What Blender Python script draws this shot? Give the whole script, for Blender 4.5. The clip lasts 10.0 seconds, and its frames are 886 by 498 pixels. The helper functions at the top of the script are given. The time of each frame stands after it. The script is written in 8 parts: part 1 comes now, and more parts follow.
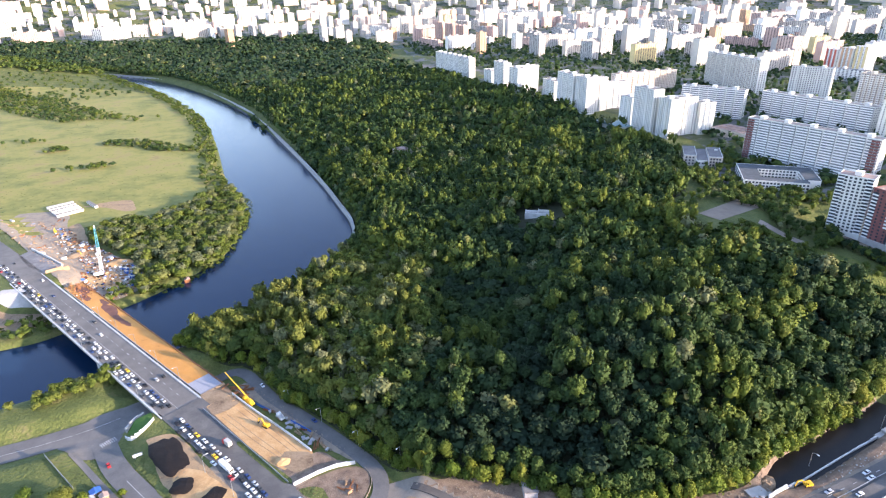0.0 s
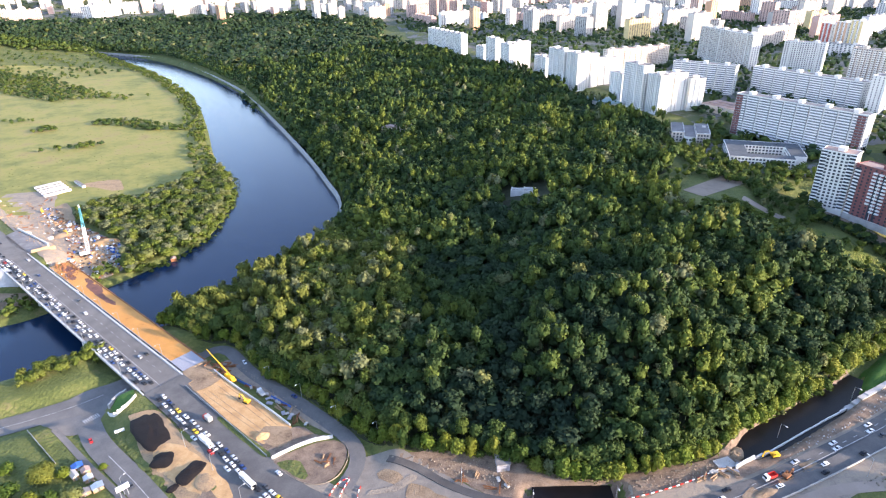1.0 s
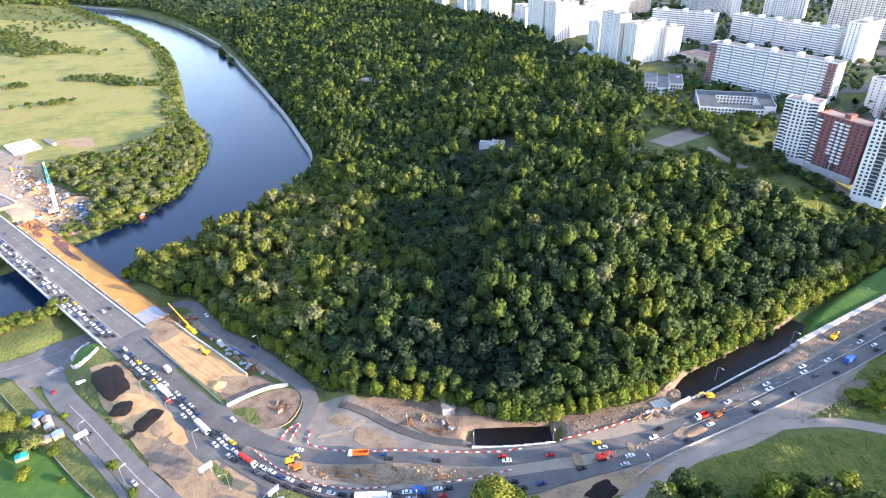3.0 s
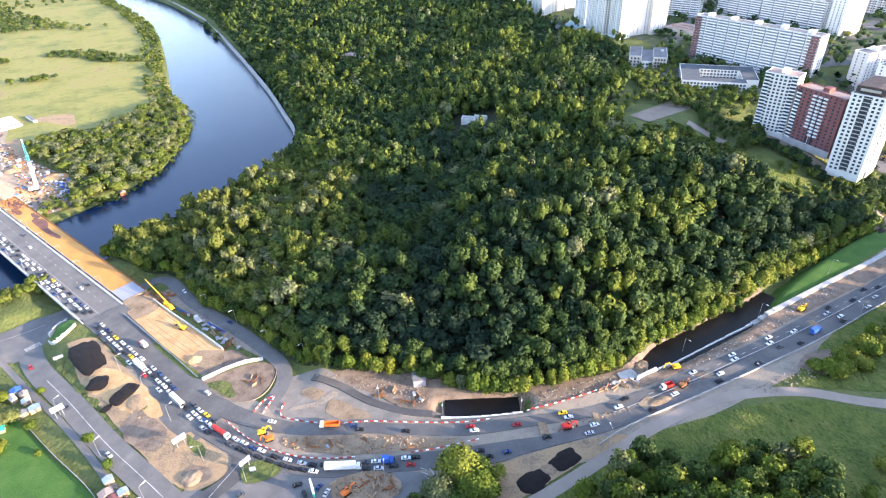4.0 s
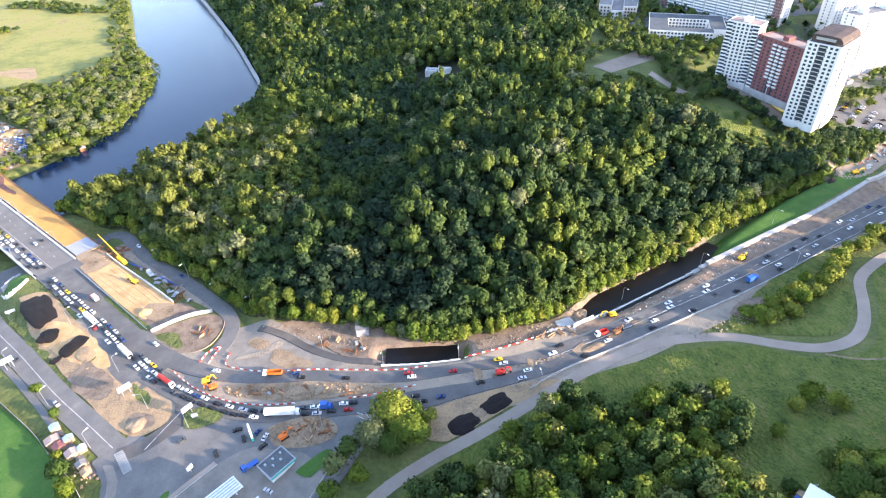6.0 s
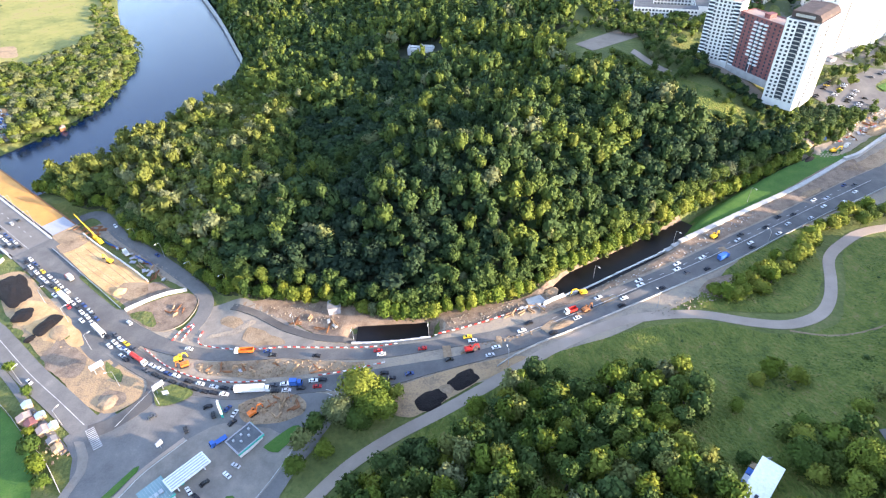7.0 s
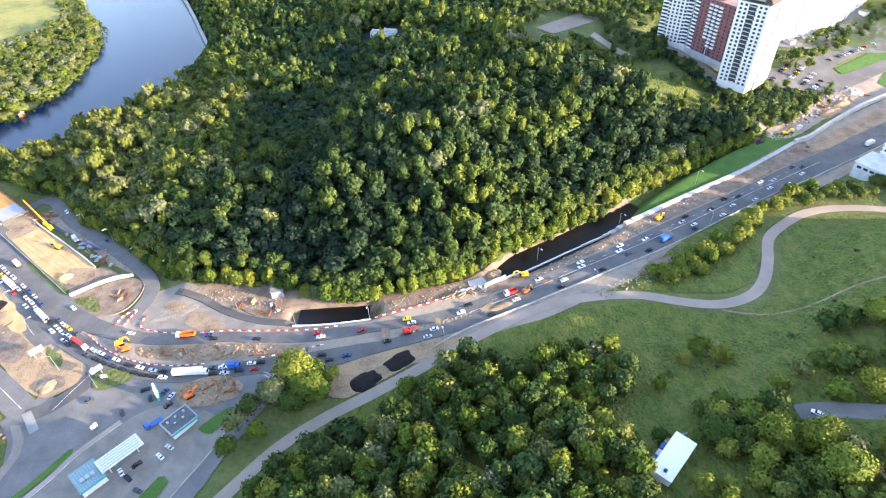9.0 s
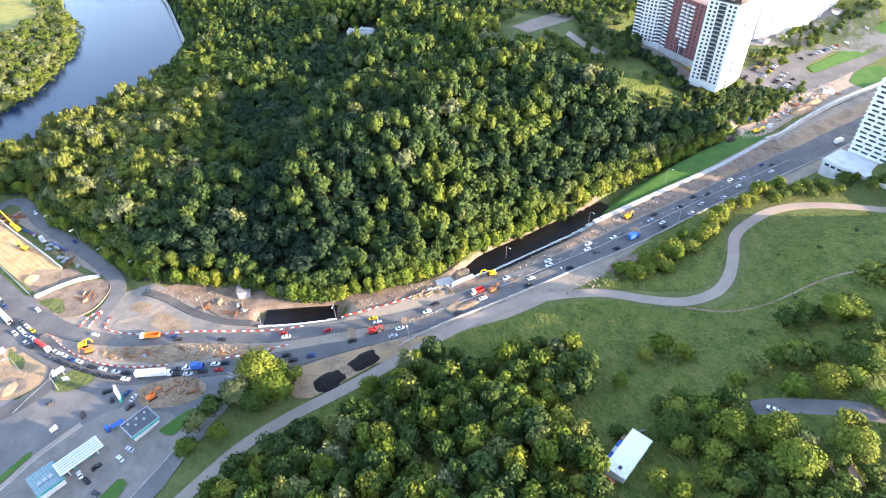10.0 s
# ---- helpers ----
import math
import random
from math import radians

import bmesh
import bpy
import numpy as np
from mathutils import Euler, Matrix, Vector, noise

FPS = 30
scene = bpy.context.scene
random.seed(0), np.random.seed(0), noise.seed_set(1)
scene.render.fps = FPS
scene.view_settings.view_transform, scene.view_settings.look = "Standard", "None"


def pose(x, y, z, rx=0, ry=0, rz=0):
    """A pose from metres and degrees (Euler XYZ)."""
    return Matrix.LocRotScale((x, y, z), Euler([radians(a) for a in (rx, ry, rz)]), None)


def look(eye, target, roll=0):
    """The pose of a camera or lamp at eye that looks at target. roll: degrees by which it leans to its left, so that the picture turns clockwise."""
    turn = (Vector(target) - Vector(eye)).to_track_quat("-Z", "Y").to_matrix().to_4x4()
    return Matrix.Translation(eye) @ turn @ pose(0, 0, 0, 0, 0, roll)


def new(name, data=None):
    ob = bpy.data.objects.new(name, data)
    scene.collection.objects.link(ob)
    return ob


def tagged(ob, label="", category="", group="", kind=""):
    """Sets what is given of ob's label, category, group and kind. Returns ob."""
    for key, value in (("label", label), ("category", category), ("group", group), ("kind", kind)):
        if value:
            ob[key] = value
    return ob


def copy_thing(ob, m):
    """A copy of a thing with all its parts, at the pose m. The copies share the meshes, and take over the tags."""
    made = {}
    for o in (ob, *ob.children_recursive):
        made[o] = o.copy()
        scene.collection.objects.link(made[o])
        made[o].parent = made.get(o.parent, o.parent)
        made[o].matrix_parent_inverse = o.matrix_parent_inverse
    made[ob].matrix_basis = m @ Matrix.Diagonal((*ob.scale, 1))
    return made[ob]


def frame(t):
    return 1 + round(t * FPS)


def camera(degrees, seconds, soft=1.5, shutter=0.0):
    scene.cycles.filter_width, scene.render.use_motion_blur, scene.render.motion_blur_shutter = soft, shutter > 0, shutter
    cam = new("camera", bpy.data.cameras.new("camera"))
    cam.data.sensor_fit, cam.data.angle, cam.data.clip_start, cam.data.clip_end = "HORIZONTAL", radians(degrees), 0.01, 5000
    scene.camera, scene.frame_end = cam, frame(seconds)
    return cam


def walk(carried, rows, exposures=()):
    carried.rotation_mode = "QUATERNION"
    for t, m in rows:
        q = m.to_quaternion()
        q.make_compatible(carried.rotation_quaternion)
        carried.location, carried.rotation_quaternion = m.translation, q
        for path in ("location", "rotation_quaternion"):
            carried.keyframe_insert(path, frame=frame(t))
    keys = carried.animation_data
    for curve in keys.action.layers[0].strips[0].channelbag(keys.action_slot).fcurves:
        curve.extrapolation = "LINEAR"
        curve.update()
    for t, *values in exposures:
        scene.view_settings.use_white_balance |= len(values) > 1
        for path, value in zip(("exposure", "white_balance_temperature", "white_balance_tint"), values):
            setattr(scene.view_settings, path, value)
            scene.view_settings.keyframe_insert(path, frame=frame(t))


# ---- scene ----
cam = camera(73.4, 10.0, soft=1.2)
METRES, EYE, TILT, LEAN, TURN = 138.0, 226.0, -24.0, 1.0, 0.0
ROWS = [
    (0.0, 0.0, 0.0, 0.0, -0.0, 0.0, -0.0),
    (0.5, 0.0459, -0.0053, -0.0036, -0.04, -1.02, 0.12),
    (1.0, 0.0933, -0.0116, -0.0088, -0.12, -2.02, 0.27),
    (1.5, 0.1371, -0.0187, -0.0125, -0.22, -3.02, 0.42),
    (2.0, 0.1852, -0.027, -0.0183, -0.34, -4.07, 0.58),
    (2.5, 0.2338, -0.0355, -0.024, -0.44, -5.12, 0.73),
    (4.0, 0.3816, -0.0621, -0.0408, -0.98, -8.38, 1.11),
    (4.5, 0.4325, -0.0702, -0.0461, -1.19, -9.46, 1.22),
    (5.0, 0.483, -0.0781, -0.051, -1.35, -10.51, 1.28),
    (5.5, 0.5331, -0.0859, -0.0559, -1.53, -11.54, 1.36),
    (7.0, 0.6875, -0.1054, -0.072, -1.91, -14.38, 1.47),
    (7.5, 0.7378, -0.1118, -0.0752, -2.1, -15.16, 1.53),
    (8.0, 0.7881, -0.1182, -0.0794, -2.28, -15.64, 1.58),
    (8.5, 0.8378, -0.1246, -0.0834, -2.43, -15.65, 1.6),
    (9.0, 0.8881, -0.1304, -0.0885, -2.64, -15.67, 1.66),
    (9.5, 0.9382, -0.1336, -0.0915, -3.14, -15.73, 1.81),
    (10.0, 0.9856, -0.1342, -0.0918, -3.46, -15.78, 1.74),
]
walk(cam, [(t, pose(0, 0, EYE, TILT, LEAN, TURN) @ pose(METRES * x, METRES * y, METRES * z, 90 + pitch, roll, yaw)) for t, x, y, z, yaw, pitch, roll in ROWS],
     exposures=[(0.0, 2.16, 6250, 26), (2.5, 2.46, 6300, 25), (5.0, 2.66, 6400, 23), (10.0, 2.82, 6480, 22)])
# ---------------- world, sun, exposure ----------------
SUN_AZ, SUN_EL = -22.0, 12.5      # degrees: direction towards the sun, turning from +x to +y, and its height
world = bpy.data.worlds.new("daylight")
scene.world = world
world.use_nodes = True
wn = world.node_tree.nodes
sky = wn.new("ShaderNodeTexSky")
sky.sky_type = "NISHITA"
sky.sun_disc = False
sky.sun_elevation = radians(SUN_EL)
sky.sun_rotation = radians(90.0 - SUN_AZ)
sky.air_density, sky.dust_density, sky.ozone_density = 1.0, 0.6, 1.3
bg = wn["Background"]
bg.inputs["Strength"].default_value = 0.15
world.node_tree.links.new(sky.outputs["Color"], bg.inputs["Color"])
sun_dir = Vector((math.cos(radians(SUN_EL)) * math.cos(radians(SUN_AZ)),
                  math.cos(radians(SUN_EL)) * math.sin(radians(SUN_AZ)), math.sin(radians(SUN_EL))))
sun = new("sun", bpy.data.lights.new("sun", "SUN"))
sun.data.energy, sun.data.angle, sun.data.color = 3.0, radians(0.6), (1.0, 0.86, 0.62)
sun.matrix_world = look(sun_dir * 900, (0, 0, 0))


# ---------------- materials ----------------
def ramp_node(nt, stops):
    r = nt.nodes.new("ShaderNodeValToRGB")
    e = r.color_ramp.elements
    while len(e) < len(stops):
        e.new(0.5)
    for el, (p, c) in zip(e, stops):
        el.position, el.color = p, (*c, 1.0)
    return r


def surface(name, stops, size=3.0, fine=0.35, rough=0.85, bump=0.15, metal=0.0, objvar=0.0, spec=0.3, islvar=0.0, stretch=(1, 1, 1), grain=0.35):
    """A procedural surface: colour from two scales of noise through a ramp, relief from the fine one."""
    m = bpy.data.materials.new(name)
    m.use_nodes = True
    nt = m.node_tree
    nd, lk = nt.nodes, nt.links
    b = nd["Principled BSDF"]
    geo = nd.new("ShaderNodeNewGeometry")
    mapn = nd.new("ShaderNodeMapping")
    mapn.inputs["Scale"].default_value = stretch
    lk.new(geo.outputs["Position"], mapn.inputs["Vector"])
    n1, n2 = nd.new("ShaderNodeTexNoise"), nd.new("ShaderNodeTexNoise")
    n1.inputs["Scale"].default_value, n1.inputs["Detail"].default_value = 1.0 / size, 6.0
    n2.inputs["Scale"].default_value, n2.inputs["Detail"].default_value = 1.0 / fine, 4.0
    n1.inputs["Roughness"].default_value = 0.64
    for n in (n1, n2):
        lk.new(mapn.outputs["Vector"], n.inputs["Vector"])
    mix = nd.new("ShaderNodeMath")
    mix.operation = "MULTIPLY_ADD"
    mix.inputs[1].default_value = grain
    lk.new(n2.outputs["Fac"], mix.inputs[0])
    sc = nd.new("ShaderNodeMath")
    sc.operation = "MULTIPLY_ADD"
    sc.inputs[1].default_value, sc.inputs[2].default_value = 1.5, -0.245 - grain / 2
    lk.new(n1.outputs["Fac"], sc.inputs[0])
    lk.new(sc.outputs[0], mix.inputs[2])
    fac = mix.outputs[0]
    if objvar or islvar:
        src = nd.new("ShaderNodeObjectInfo").outputs["Random"] if objvar else geo.outputs["Random Per Island"]
        ad = nd.new("ShaderNodeMath")
        ad.operation = "MULTIPLY_ADD"
        ad.inputs[1].default_value, ad.inputs[2].default_value = (objvar or islvar), -(objvar or islvar) / 2
        lk.new(src, ad.inputs[0])
        ad2 = nd.new("ShaderNodeMath")
        lk.new(ad.outputs[0], ad2.inputs[0])
        lk.new(fac, ad2.inputs[1])
        fac = ad2.outputs[0]
    r = ramp_node(nt, stops)
    lk.new(fac, r.inputs["Fac"])
    lk.new(r.outputs["Color"], b.inputs["Base Color"])
    b.inputs["Roughness"].default_value, b.inputs["Metallic"].default_value = rough, metal
    b.inputs["Specular IOR Level"].default_value = spec
    if bump:
        bn = nd.new("ShaderNodeBump")
        bn.inputs["Strength"].default_value, bn.inputs["Distance"].default_value = bump, fine
        lk.new(n2.outputs["Fac"], bn.inputs["Height"])
        lk.new(bn.outputs["Normal"], b.inputs["Normal"])
    return m


def plain(name, c, rough=0.6, metal=0.0, var=0.18, size=1.2):
    """Paint or cladding of one colour with slight grime."""
    lo = tuple(max(0.0, x * (1 - var)) for x in c)
    hi = tuple(min(1.0, x * (1 + var * 0.6)) for x in c)
    return surface(name, [(0.15, lo), (0.6, c), (0.9, hi)], size=size, fine=size / 8, rough=rough, metal=metal, bump=0.0)


def foliage(name, stops, attr):
    """Leaves: hue per tree (attribute or object), light and dark per clump, partly translucent."""
    m = bpy.data.materials.new(name)
    m.use_nodes = True
    nt = m.node_tree
    nd, lk = nt.nodes, nt.links
    b = nd["Principled BSDF"]
    out = nd["Material Output"]
    if attr:
        a = nd.new("ShaderNodeAttribute")
        a.attribute_name = "tone"
        src = a.outputs["Fac"]
    else:
        src = nd.new("ShaderNodeObjectInfo").outputs["Random"]
    r = ramp_node(nt, stops)
    r.color_ramp.interpolation = "LINEAR"
    lk.new(src, r.inputs["Fac"])
    geo = nd.new("ShaderNodeNewGeometry")
    hsv = nd.new("ShaderNodeHueSaturation")
    val = nd.new("ShaderNodeMapRange")
    val.inputs["To Min"].default_value, val.inputs["To Max"].default_value = 0.88, 1.13
    lk.new(geo.outputs["Random Per Island"], val.inputs["Value"])
    lk.new(val.outputs["Result"], hsv.inputs["Value"])
    lk.new(r.outputs["Color"], hsv.inputs["Color"])
    lk.new(hsv.outputs["Color"], b.inputs["Base Color"])
    b.inputs["Roughness"].default_value = 0.75
    b.inputs["Specular IOR Level"].default_value = 0.15
    tr = nd.new("ShaderNodeBsdfTranslucent")
    lk.new(hsv.outputs["Color"], tr.inputs["Color"])
    mx = nd.new("ShaderNodeMixShader")
    mx.inputs["Fac"].default_value = 0.22
    lk.new(b.outputs[0], mx.inputs[1])
    lk.new(tr.outputs[0], mx.inputs[2])
    lk.new(mx.outputs[0], out.inputs["Surface"])
    return m


LEAF_STOPS = [(0.0, (0.022, 0.042, 0.023)), (0.25, (0.035, 0.066, 0.025)), (0.5, (0.061, 0.098, 0.024)),
              (0.72, (0.114, 0.148, 0.025)), (0.86, (0.145, 0.162, 0.036)), (0.93, (0.132, 0.150, 0.066)), (1.0, (0.178, 0.195, 0.100))]
M = {
    "leaf": foliage("leaves_of_woodland", LEAF_STOPS, True),
    "leaf_tree": foliage("leaves_of_tree", [(0.0, (0.044, 0.080, 0.018)), (0.4, (0.072, 0.116, 0.018)), (0.7, (0.116, 0.156, 0.018)), (0.9, (0.172, 0.186, 0.024)), (1.0, (0.13, 0.155, 0.075))], False),
    # sunlit copy of the tree leaves: the sun is put into the colour
    "leaf_sunpaint": foliage("leaves_with_painted_sun", [(0.0, (0.120, 0.175, 0.022)), (1.0, (0.200, 0.215, 0.034))], False),
    "bark": surface("bark", [(0.2, (0.05, 0.04, 0.03)), (0.7, (0.13, 0.10, 0.075))], size=0.8, fine=0.15),
    "ground": surface("grass_ground", [(0.1, (0.060, 0.074, 0.020)), (0.4, (0.092, 0.112, 0.029)), (0.65, (0.125, 0.138, 0.038)), (0.95, (0.20, 0.165, 0.075))], size=18, fine=2.0, bump=0.6, grain=0.8),
    "lawn": surface("mown_lawn", [(0.1, (0.036, 0.090, 0.014)), (0.5, (0.050, 0.125, 0.018)), (0.95, (0.090, 0.150, 0.030))], size=9, fine=0.9, bump=0.4, grain=0.7),
    "park": surface("rough_grass", [(0.12, (0.044, 0.070, 0.012)), (0.35, (0.084, 0.115, 0.018)), (0.55, (0.122, 0.146, 0.025)), (0.72, (0.160, 0.158, 0.036)), (0.9, (0.20, 0.155, 0.07))], size=9, fine=2.2, bump=1.0, stretch=(1.7, 1, 1), grain=0.9),
    "meadow": surface("dry_meadow", [(0.15, (0.120, 0.135, 0.034)), (0.36, (0.190, 0.190, 0.048)), (0.58, (0.265, 0.240, 0.062)), (0.74, (0.270, 0.215, 0.075)), (0.95, (0.185, 0.135, 0.058))], size=55, fine=7, bump=0.08, grain=0.45),
    "floor": surface("forest_floor", [(0.2, (0.02, 0.026, 0.012)), (0.8, (0.05, 0.055, 0.025))], size=12, fine=1.5),
    "cityground": surface("courtyards", [(0.2, (0.05, 0.075, 0.028)), (0.48, (0.075, 0.095, 0.042)), (0.58, (0.15, 0.145, 0.135)), (0.9, (0.21, 0.20, 0.19))], size=45, fine=5, bump=0.1),
    "dirt": surface("bare_earth", [(0.1, (0.13, 0.085, 0.055)), (0.45, (0.255, 0.178, 0.110)), (0.7, (0.325, 0.235, 0.150)), (0.95, (0.20, 0.148, 0.105))], size=9, fine=0.9, bump=0.35, grain=0.7),
    "dust": surface("dusty_worn_pavement", [(0.1, (0.165, 0.135, 0.108)), (0.35, (0.24, 0.198, 0.155)), (0.55, (0.295, 0.242, 0.182)), (0.8, (0.33, 0.258, 0.182)), (0.97, (0.20, 0.145, 0.10))], size=10, fine=1.0, bump=0.3, grain=0.6),
    "tansand": surface("trampled_sandy_earth", [(0.1, (0.155, 0.108, 0.072)), (0.35, (0.275, 0.190, 0.115)), (0.6, (0.38, 0.25, 0.135)), (0.95, (0.235, 0.172, 0.118))], size=8, fine=0.9, bump=0.4, grain=0.8),
    "stain": surface("dark_rust_stain", [(0.1, (0.10, 0.05, 0.045)), (0.6, (0.19, 0.085, 0.06)), (0.95, (0.36, 0.16, 0.06))], size=6, fine=0.7, bump=0.05),
    "cranepaint": plain("blue_green_crane_paint", (0.10, 0.36, 0.44), 0.45),
    "redearth": surface("damp_reddish_earth", [(0.1, (0.110, 0.078, 0.058)), (0.45, (0.195, 0.138, 0.098)), (0.7, (0.27, 0.195, 0.138)), (0.95, (0.20, 0.165, 0.125))], size=5, fine=0.6, bump=0.5, grain=0.8),
    "sand": surface("sand_fill", [(0.1, (0.34, 0.19, 0.085)), (0.5, (0.50, 0.30, 0.135)), (0.9, (0.58, 0.39, 0.20))], size=7, fine=1.1, bump=0.3, stretch=(1, 1, 1)),
    "soil": surface("black_topsoil", [(0.1, (0.006, 0.004, 0.004)), (0.8, (0.016, 0.011, 0.010))], size=4, fine=0.6, bump=0.9),
    "asphalt": surface("asphalt", [(0.1, (0.116, 0.107, 0.098)), (0.45, (0.156, 0.144, 0.132)), (0.75, (0.197, 0.181, 0.163)), (0.95, (0.26, 0.232, 0.20))], size=16, fine=0.5, bump=0.1),
    "oldasphalt": surface("worn_asphalt", [(0.1, (0.100, 0.096, 0.092)), (0.45, (0.142, 0.135, 0.128)), (0.7, (0.168, 0.158, 0.148)), (0.92, (0.235, 0.212, 0.185))], size=12, fine=0.8, bump=0.1, grain=0.5),
    "path": surface("path_paving", [(0.1, (0.255, 0.202, 0.160)), (0.6, (0.325, 0.258, 0.205)), (0.95, (0.39, 0.312, 0.252))], size=14, fine=0.6, bump=0.05),
    "freshasphalt": surface("fresh_dark_asphalt", [(0.1, (0.066, 0.061, 0.058)), (0.5, (0.092, 0.085, 0.080)), (0.9, (0.135, 0.124, 0.114))], size=12, fine=0.5, bump=0.1),
    "yardpaving": surface("dusty_yard_paving", [(0.1, (0.150, 0.132, 0.112)), (0.5, (0.215, 0.188, 0.158)), (0.9, (0.285, 0.245, 0.198))], size=7, fine=0.7, bump=0.1),
    "concrete": surface("concrete", [(0.1, (0.30, 0.29, 0.27)), (0.5, (0.42, 0.405, 0.38)), (0.9, (0.52, 0.50, 0.47))], size=6, fine=0.5, bump=0.1),
    "whitecon": surface("pale_concrete", [(0.1, (0.50, 0.485, 0.46)), (0.5, (0.64, 0.625, 0.60)), (0.9, (0.74, 0.725, 0.70))], size=5, fine=0.5, bump=0.05),
    "paintline": surface("worn_road_paint", [(0.2, (0.20, 0.195, 0.19)), (0.5, (0.44, 0.43, 0.41)), (0.8, (0.58, 0.57, 0.55))], size=3.0, fine=0.4, rough=0.7, bump=0.0),
    "primer": surface("orange_primer_deck", [(0.05, (0.26, 0.10, 0.03)), (0.3, (0.50, 0.225, 0.05)), (0.7, (0.60, 0.285, 0.07)), (0.95, (0.66, 0.36, 0.13))], size=18, fine=1.2, rough=0.7, bump=0.05),
    "rust": surface("rusty_steel", [(0.1, (0.12, 0.05, 0.025)), (0.6, (0.27, 0.115, 0.05)), (0.95, (0.34, 0.17, 0.08))], size=5, fine=0.5),
    "greyplate": plain("grey_deck_plate", (0.33, 0.33, 0.36), 0.6),
    "panel": surface("white_panel_wall", [(0.1, (0.58, 0.565, 0.535)), (0.5, (0.70, 0.688, 0.655)), (0.9, (0.78, 0.768, 0.735))], size=22, fine=2.5, rough=0.7, bump=0.0, objvar=0.25),
    "farwall": surface("weathered_pale_wall", [(0.1, (0.36, 0.34, 0.32)), (0.5, (0.46, 0.44, 0.415)), (0.9, (0.55, 0.53, 0.50))], size=40, fine=4, rough=0.75, bump=0.0),
    "beige": surface("beige_panel_wall", [(0.1, (0.45, 0.38, 0.32)), (0.5, (0.58, 0.51, 0.44)), (0.9, (0.66, 0.59, 0.52))], size=22, fine=2.5, rough=0.7, bump=0.0, objvar=0.3),
    "pink": surface("pinkish_panel_wall", [(0.1, (0.45, 0.28, 0.23)), (0.5, (0.56, 0.38, 0.32)), (0.9, (0.64, 0.47, 0.41))], size=22, fine=2.5, rough=0.7, bump=0.0, objvar=0.3),
    "redbrick": surface("red_brick_wall", [(0.1, (0.145, 0.055, 0.055)), (0.5, (0.20, 0.078, 0.075)), (0.9, (0.25, 0.11, 0.10))], size=6, fine=0.4, rough=0.8, bump=0.05),
    "orangewall": plain("orange_wall", (0.60, 0.36, 0.22), 0.7, size=14),
    "yellowwall": plain("yellow_wall", (0.70, 0.55, 0.28), 0.7, size=14),
    "redwall": plain("red_wall", (0.50, 0.13, 0.09), 0.7, size=14),
    "roof": surface("bitumen_roof", [(0.1, (0.13, 0.12, 0.12)), (0.5, (0.19, 0.18, 0.175)), (0.9, (0.27, 0.25, 0.24))], size=8, fine=1.0),
    "slate": surface("dark_felt_roof", [(0.1, (0.06, 0.068, 0.075)), (0.5, (0.09, 0.10, 0.108)), (0.9, (0.14, 0.15, 0.155))], size=6, fine=0.8),
    "rooftan": surface("rusty_tin_roof", [(0.1, (0.26, 0.18, 0.15)), (0.6, (0.36, 0.26, 0.22)), (0.9, (0.42, 0.33, 0.29))], size=8, fine=1.0),
    "darkglass": surface("window_glass", [(0.15, (0.03, 0.035, 0.045)), (0.6, (0.05, 0.06, 0.075)), (0.9, (0.09, 0.10, 0.12))], size=3.0, fine=0.4, rough=0.22, bump=0.0, spec=0.35),
    "paleglass": surface("pale_window_glass", [(0.15, (0.10, 0.11, 0.125)), (0.5, (0.17, 0.185, 0.205)), (0.9, (0.30, 0.31, 0.33))], size=2.2, fine=0.4, rough=0.25, bump=0.0, spec=0.4),
    "browncrown": surface("dark_brown_roof_cladding", [(0.1, (0.045, 0.032, 0.03)), (0.6, (0.075, 0.055, 0.05)), (0.9, (0.11, 0.085, 0.075))], size=5, fine=0.6),
    "courtgravel": surface("grey_brown_court_gravel", [(0.1, (0.20, 0.158, 0.120)), (0.5, (0.265, 0.208, 0.155)), (0.9, (0.315, 0.255, 0.195))], size=14, fine=1.0, bump=0.1),
    "roadasphalt": surface("traffic_worn_asphalt", [(0.1, (0.082, 0.079, 0.077)), (0.45, (0.112, 0.107, 0.103)), (0.75, (0.150, 0.142, 0.133)), (0.95, (0.215, 0.195, 0.172))], size=13, fine=0.6, bump=0.1, grain=0.5),
    "glass": plain("car_glass", (0.012, 0.015, 0.02), 0.06),
    "rubber": plain("tyre_rubber", (0.02, 0.02, 0.02), 0.9),
    "steel": plain("galvanised_steel", (0.48, 0.49, 0.50), 0.4, 0.7),
    "whitepaint": plain("white_paint", (0.80, 0.80, 0.79), 0.4),
    "redpaint": plain("red_paint", (0.55, 0.04, 0.03), 0.45),
    "yellowpaint": plain("yellow_machine_paint", (0.78, 0.46, 0.03), 0.45),
    "orangepaint": plain("orange_paint", (0.70, 0.17, 0.03), 0.45),
    "bluepaint": plain("blue_paint", (0.04, 0.13, 0.42), 0.45),
    "tealpaint": plain("teal_green_paint", (0.03, 0.42, 0.33), 0.45),
    "darkpaint": plain("dark_paint", (0.03, 0.03, 0.035), 0.4),
    "greenroof": plain("teal_tin_roof", (0.19, 0.30, 0.31), 0.5),
    "wood": surface("raw_timber", [(0.1, (0.24, 0.15, 0.085)), (0.6, (0.40, 0.27, 0.16)), (0.9, (0.50, 0.36, 0.23))], size=2, fine=0.3),
}
wm = bpy.data.materials.new("river_water")
wm.use_nodes = True
wb = wm.node_tree.nodes["Principled BSDF"]
wb.inputs["Base Color"].default_value = (0.006, 0.022, 0.055, 1)
